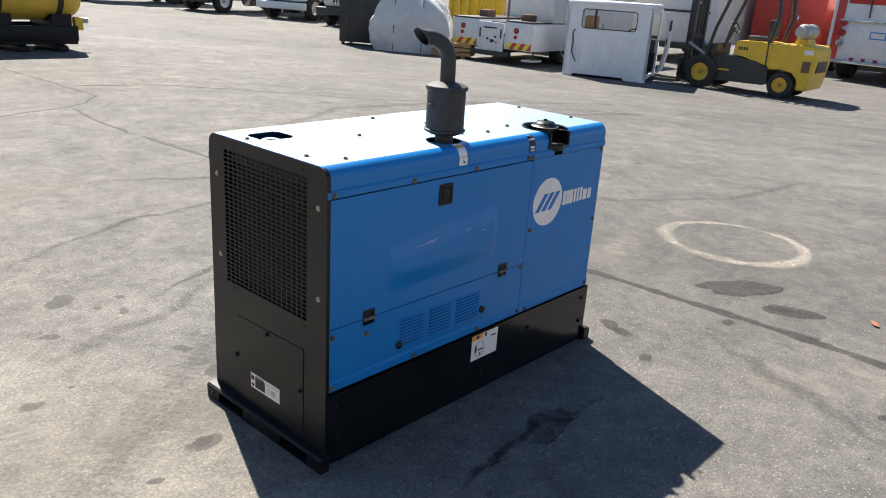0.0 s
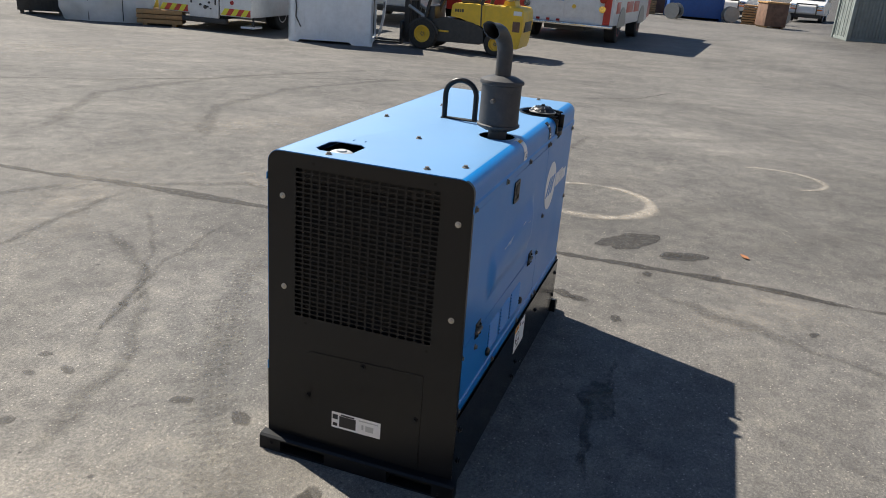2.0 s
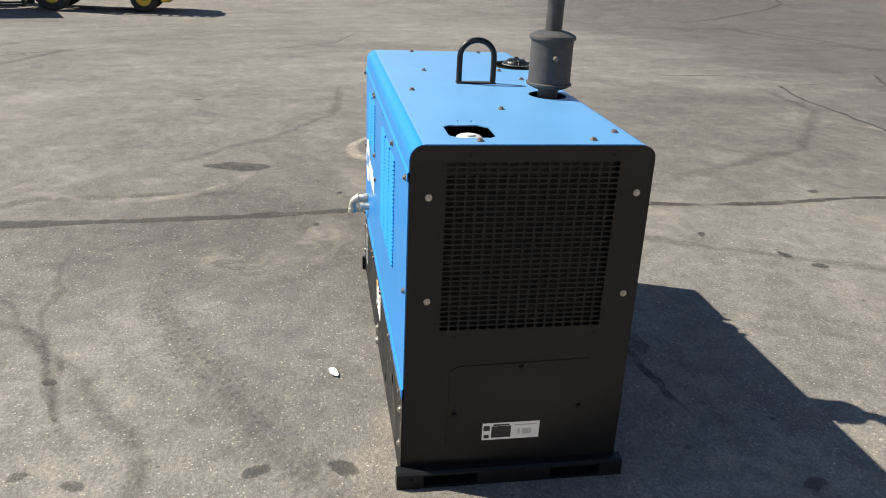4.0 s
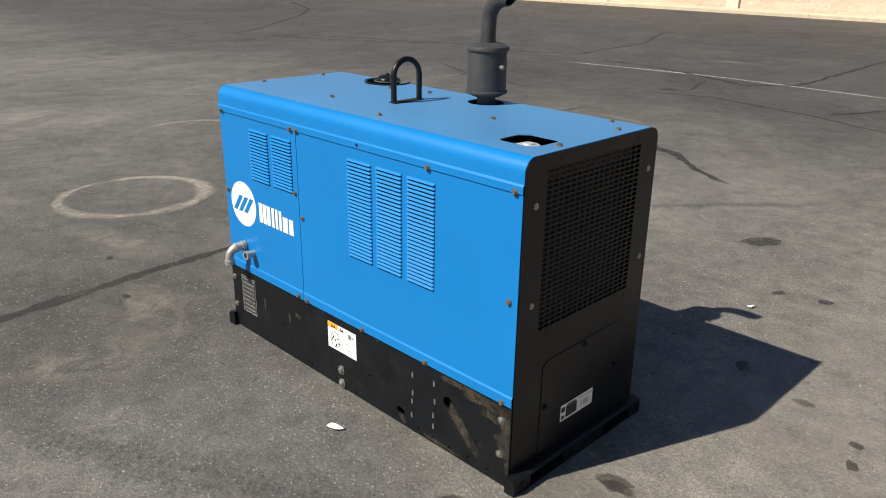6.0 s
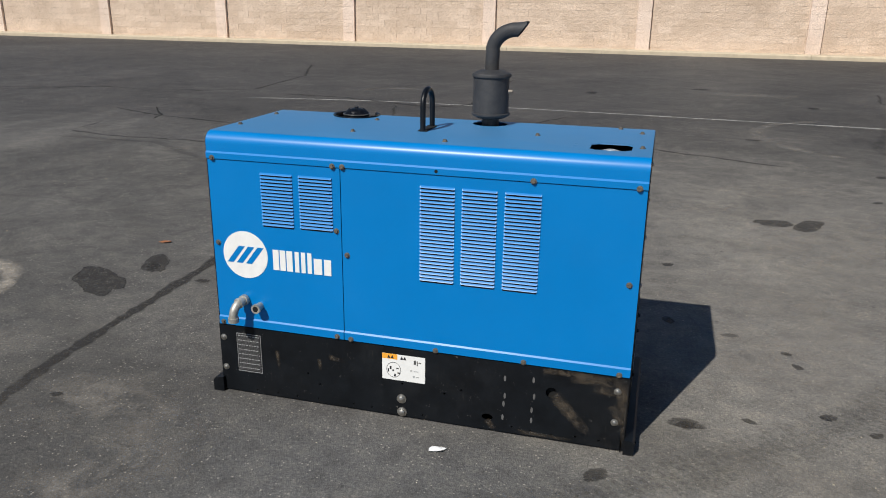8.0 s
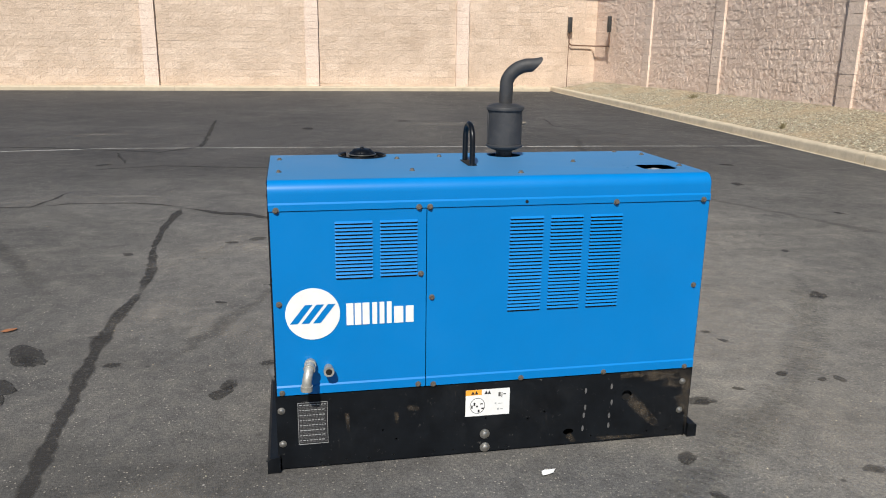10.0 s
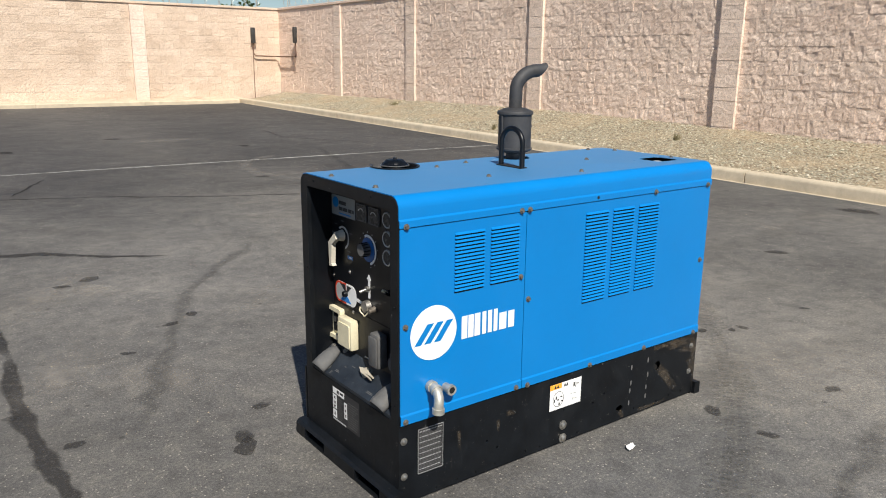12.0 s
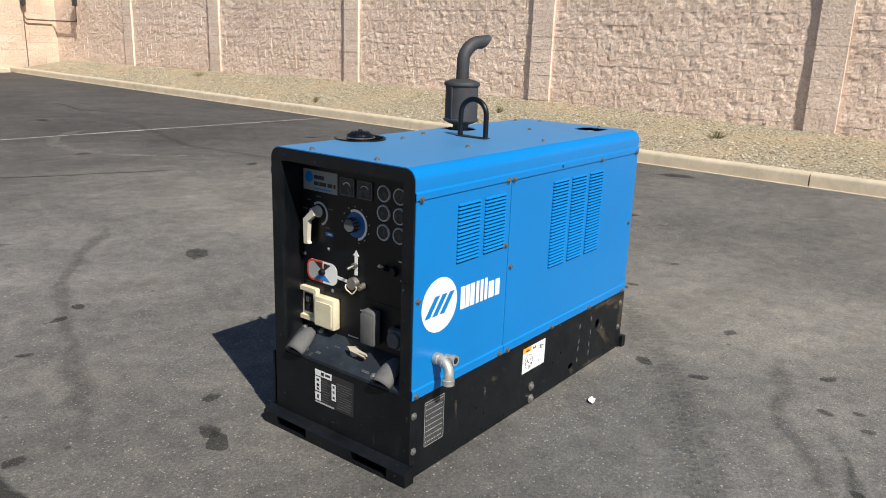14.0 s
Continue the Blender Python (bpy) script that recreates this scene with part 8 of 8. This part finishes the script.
def build_car(x, y, turn, mat, low, label, name="parked_car", s=1.0):
    """Nose towards local +x, rear axle at x = 0, wheelbase 2.4."""
    c = thing(name, place(x, y, turn) @ Matrix.Scale(s, 4), label, "car")
    side = [(-0.72, 0.42), (-0.78, 0.75), (-0.74, 1.0), (-0.60, 1.55), (-0.35, 1.66), (1.25, 1.66), (1.50, 1.58), (2.05, 1.06), (2.95, 0.96), (3.12, 0.80), (3.15, 0.45), (2.9, 0.36)]
    side += [(2.4 + 0.37 * math.cos(radians(a)), 0.34 + 0.37 * math.sin(radians(a))) for a in range(10, 171, 20)] + [(2.0, 0.34), (0.4, 0.34)]
    side += [(0.37 * math.cos(radians(a)), 0.34 + 0.37 * math.sin(radians(a))) for a in range(10, 171, 20)]
    b = part("body", prism(side, "y", -0.86, 0.86), mat, c, "painted car body")
    bv = b.modifiers.new("edge", "BEVEL")
    bv.width, bv.segments, bv.limit_method = 0.05, 3, "ANGLE"
    for yy in (-0.868, 0.862):
        for poly in ([(-0.5, 1.05), (-0.42, 1.50), (0.5, 1.52), (0.5, 1.05)], [(0.58, 1.05), (0.58, 1.52), (1.35, 1.50), (1.78, 1.08)]):
            part("side_window", prism(poly, "y", yy, yy + 0.006), GLASS, c)
        part("lower_cladding", prism([(0.40, 0.36), (2.0, 0.36), (1.98, 0.62), (0.38, 0.62)], "y", yy - 0.006, yy + 0.012), low, c, "grey lower cladding")
        part("bumper_corner", prism([(2.78, 0.40), (3.16, 0.42), (3.17, 0.66), (2.74, 0.64)], "y", yy - 0.004, yy + 0.010), low, c)
        part("bumper_corner", prism([(-0.76, 0.42), (-0.40, 0.40), (-0.36, 0.64), (-0.79, 0.66)], "y", yy - 0.004, yy + 0.010), low, c)
    part("underbody", box(-0.7, 3.0, -0.74, 0.74, 0.22, 0.45, 0.02), DARK, c)
    part("windscreen", prism([(1.56, 1.56), (2.02, 1.10), (2.04, 1.12), (1.58, 1.58)], "y", -0.7, 0.7), GLASS, c)
    for yy in (-0.62, 0.62):
        part("headlight", box(3.02, 3.13, yy - 0.2, yy + 0.2, 0.72, 0.88, 0.03), CHROME, c)
        part("indicator", box(3.04, 3.155, yy - 0.16, yy + 0.16, 0.62, 0.68, 0.01), LAMP_AMBER, c)
    part("bull_bar", tube([(3.2, -0.5, 0.4), (3.24, -0.5, 0.9), (3.24, 0.5, 0.9), (3.2, 0.5, 0.4)], 0.04, 10), DARK, c)
    for yy, sg in ((0.72, 1), (-0.72, -1)):
        wheel(c, 0, yy, 0.33, 0.33, 0.22, CHROME, sg)
        wheel(c, 2.4, yy, 0.33, 0.33, 0.22, CHROME, sg)
    if name == "parked_car":
        for k in (0, 1):
            part("painted_mark", box(1.15 + 0.14 * k, 1.22 + 0.14 * k, 0.861, 0.866, 0.84, 0.94), INK, c)
    return c


build_car(24.75, -17.7, 96, WHITE_PAINT, GREY_PAINT, "white off-road car with grey cladding beside the wall", s=1.04)
build_car(61.0, -6.8, 170, WHITE_PAINT, WHITE_PAINT, "white pickup parked far across the yard", "distant_car", 1.3)
build_car(58.0, -2.5, 160, WHITE_PAINT, WHITE_PAINT, "white van parked far across the yard", "distant_car", 1.3)

# drums and wire on the corner of the walls
for x, y, nm in ((-8.72, -22.99, "a"), (-9.52, -21.35, "b")):
    cab_ = thing("wall_box", Matrix.Translation((x, y, 1.95)), "tall narrow black box fixed to the wall", "utility box", "boxes by the wall corner")
    if nm == "a":
        part("box_body", box(-0.07, 0.07, 0.0, 0.10, 0.0, 0.50, 0.01), DARK, cab_)
    else:
        part("box_body", box(0.0, 0.10, -0.07, 0.07, 0.0, 0.50, 0.01), DARK, cab_)
con = thing("conduit", Matrix(), "rusty pipe conduit between two wall boxes", "conduit")
part("pipe", tube([(-8.72, -22.96, 1.96), (-8.72, -22.96, 1.62), (-8.8, -22.96, 1.54), (-9.55, -22.96, 1.52), (-9.58, -22.9, 1.52), (-9.56, -21.5, 1.52), (-9.50, -21.36, 1.60), (-9.48, -21.35, 1.96)], 0.022, 8), RUSTY_BROWN, con)
part("pipe", tube([(-8.72, -22.98, 1.55), (-8.72, -22.98, 0.15)], 0.012, 8), RUSTY_BROWN, con)


def build_razor_wire():
    """Coils of wire along the wall tops, on short posts."""
    w_ = thing("razor_wire", Matrix(), "coiled razor wire along the top of the block walls", "wire")
    bm, pts = bmesh.new(), []
    for k in range(46 * 14):
        a = 2 * math.pi * k / 14
        pts.append((-9.4 + 0.45 * k / 14, -23.2 + 0.16 * math.cos(a), 3.34 + 0.20 * math.sin(a)))
    part("coil", tube(pts, 0.008, 4), GALV, w_)
    pts = []
    for k in range(40 * 14):
        a = 2 * math.pi * k / 14
        pts.append((-9.86 + 0.16 * math.cos(a) + 0.0078 * k / 14, -23.0 + 0.45 * k / 14, 3.34 + 0.20 * math.sin(a)))
    part("coil", tube(pts, 0.008, 4), GALV, w_)
    for k in range(8):
        part("post", rod((-9.0 + 2.9 * k, -23.2, 3.1), (-9.0 + 2.9 * k, -23.2, 3.62), 0.02, None, 6), GALV, w_)
        part("post", rod((-9.86 + 0.04 * k, -22.6 + 2.9 * k, 3.1), (-9.86 + 0.04 * k, -22.6 + 2.9 * k, 3.62), 0.02, None, 6), GALV, w_)


build_razor_wire()


def build_tree(x, y, h, spread, seed, label, palm=False):
    t = thing("tree", Matrix.Translation((x, y, -0.3)), label, "tree", "trees beyond the wall")
    q = random.Random(seed)
    part("trunk", tube([(0, 0, 0), (0.1, 0.05, h * 0.4), (0.0, 0.1, h * 0.8)], [0.28, 0.2, 0.1], 10), BARK, t)
    for k in range(4):
        a = k * 1.6
        part("limb", tube([(0.05, 0.05, h * 0.5), (spread * 0.3 * math.cos(a), spread * 0.3 * math.sin(a), h * 0.7), (spread * 0.5 * math.cos(a), spread * 0.5 * math.sin(a), h * 0.85)], [0.1, 0.06, 0.03], 8), BARK, t)
    verts, faces = [], []
    for _ in range(520):
        if palm:
            a, r = q.choice([0.5 * k for k in range(13)]) + q.uniform(-0.1, 0.1), q.random()
            c = Vector((spread * r * math.cos(a), spread * r * math.sin(a), h * 0.82 + spread * (0.5 * r - 0.9 * r * r)))
        else:
            d = Vector((q.gauss(0, 1), q.gauss(0, 1), q.gauss(0, 1))).normalized() * q.random() ** 0.4
            k = 1 + 0.5 * noise.noise(d * 2 + Vector((seed, 0, 0)))
            c = Vector((d.x * spread * k, d.y * spread * k, h * 0.78 + d.z * h * 0.3 * k))
        n = Vector((q.gauss(0, 1), q.gauss(0, 1), q.gauss(0, 1))).normalized()
        u = n.orthogonal().normalized() * q.uniform(0.12, 0.3)
        v = n.cross(u).normalized() * q.uniform(0.06, 0.14)
        o = len(verts)
        verts += [c - u, c - v, c + u, c + v]
        faces.append((o, o + 1, o + 2, o + 3))
    me = bpy.data.meshes.new("crown")
    me.from_pydata([tuple(p) for p in verts], [], faces)
    me.materials.append(LEAVES)
    ob = new("crown", me)
    ob.parent = t


build_tree(9.8, -66.0, 5.9, 4.2, 1, "broad dark green tree beyond the wall")
build_tree(-4.0, -64.0, 6.2, 2.4, 2, "dense green tree beyond the wall")
build_tree(-12.5, -62.0, 6.1, 1.7, 3, "fan palm beyond the wall", True)
build_tree(-23.0, -58.0, 5.7, 1.6, 4, "slim green tree beyond the wall")
build_tree(-36.0, -47.0, 5.6, 2.6, 5, "low green tree beyond the wall")

# ---- wall blocks nearest the machine ----
lay_blocks(*WALL_B)
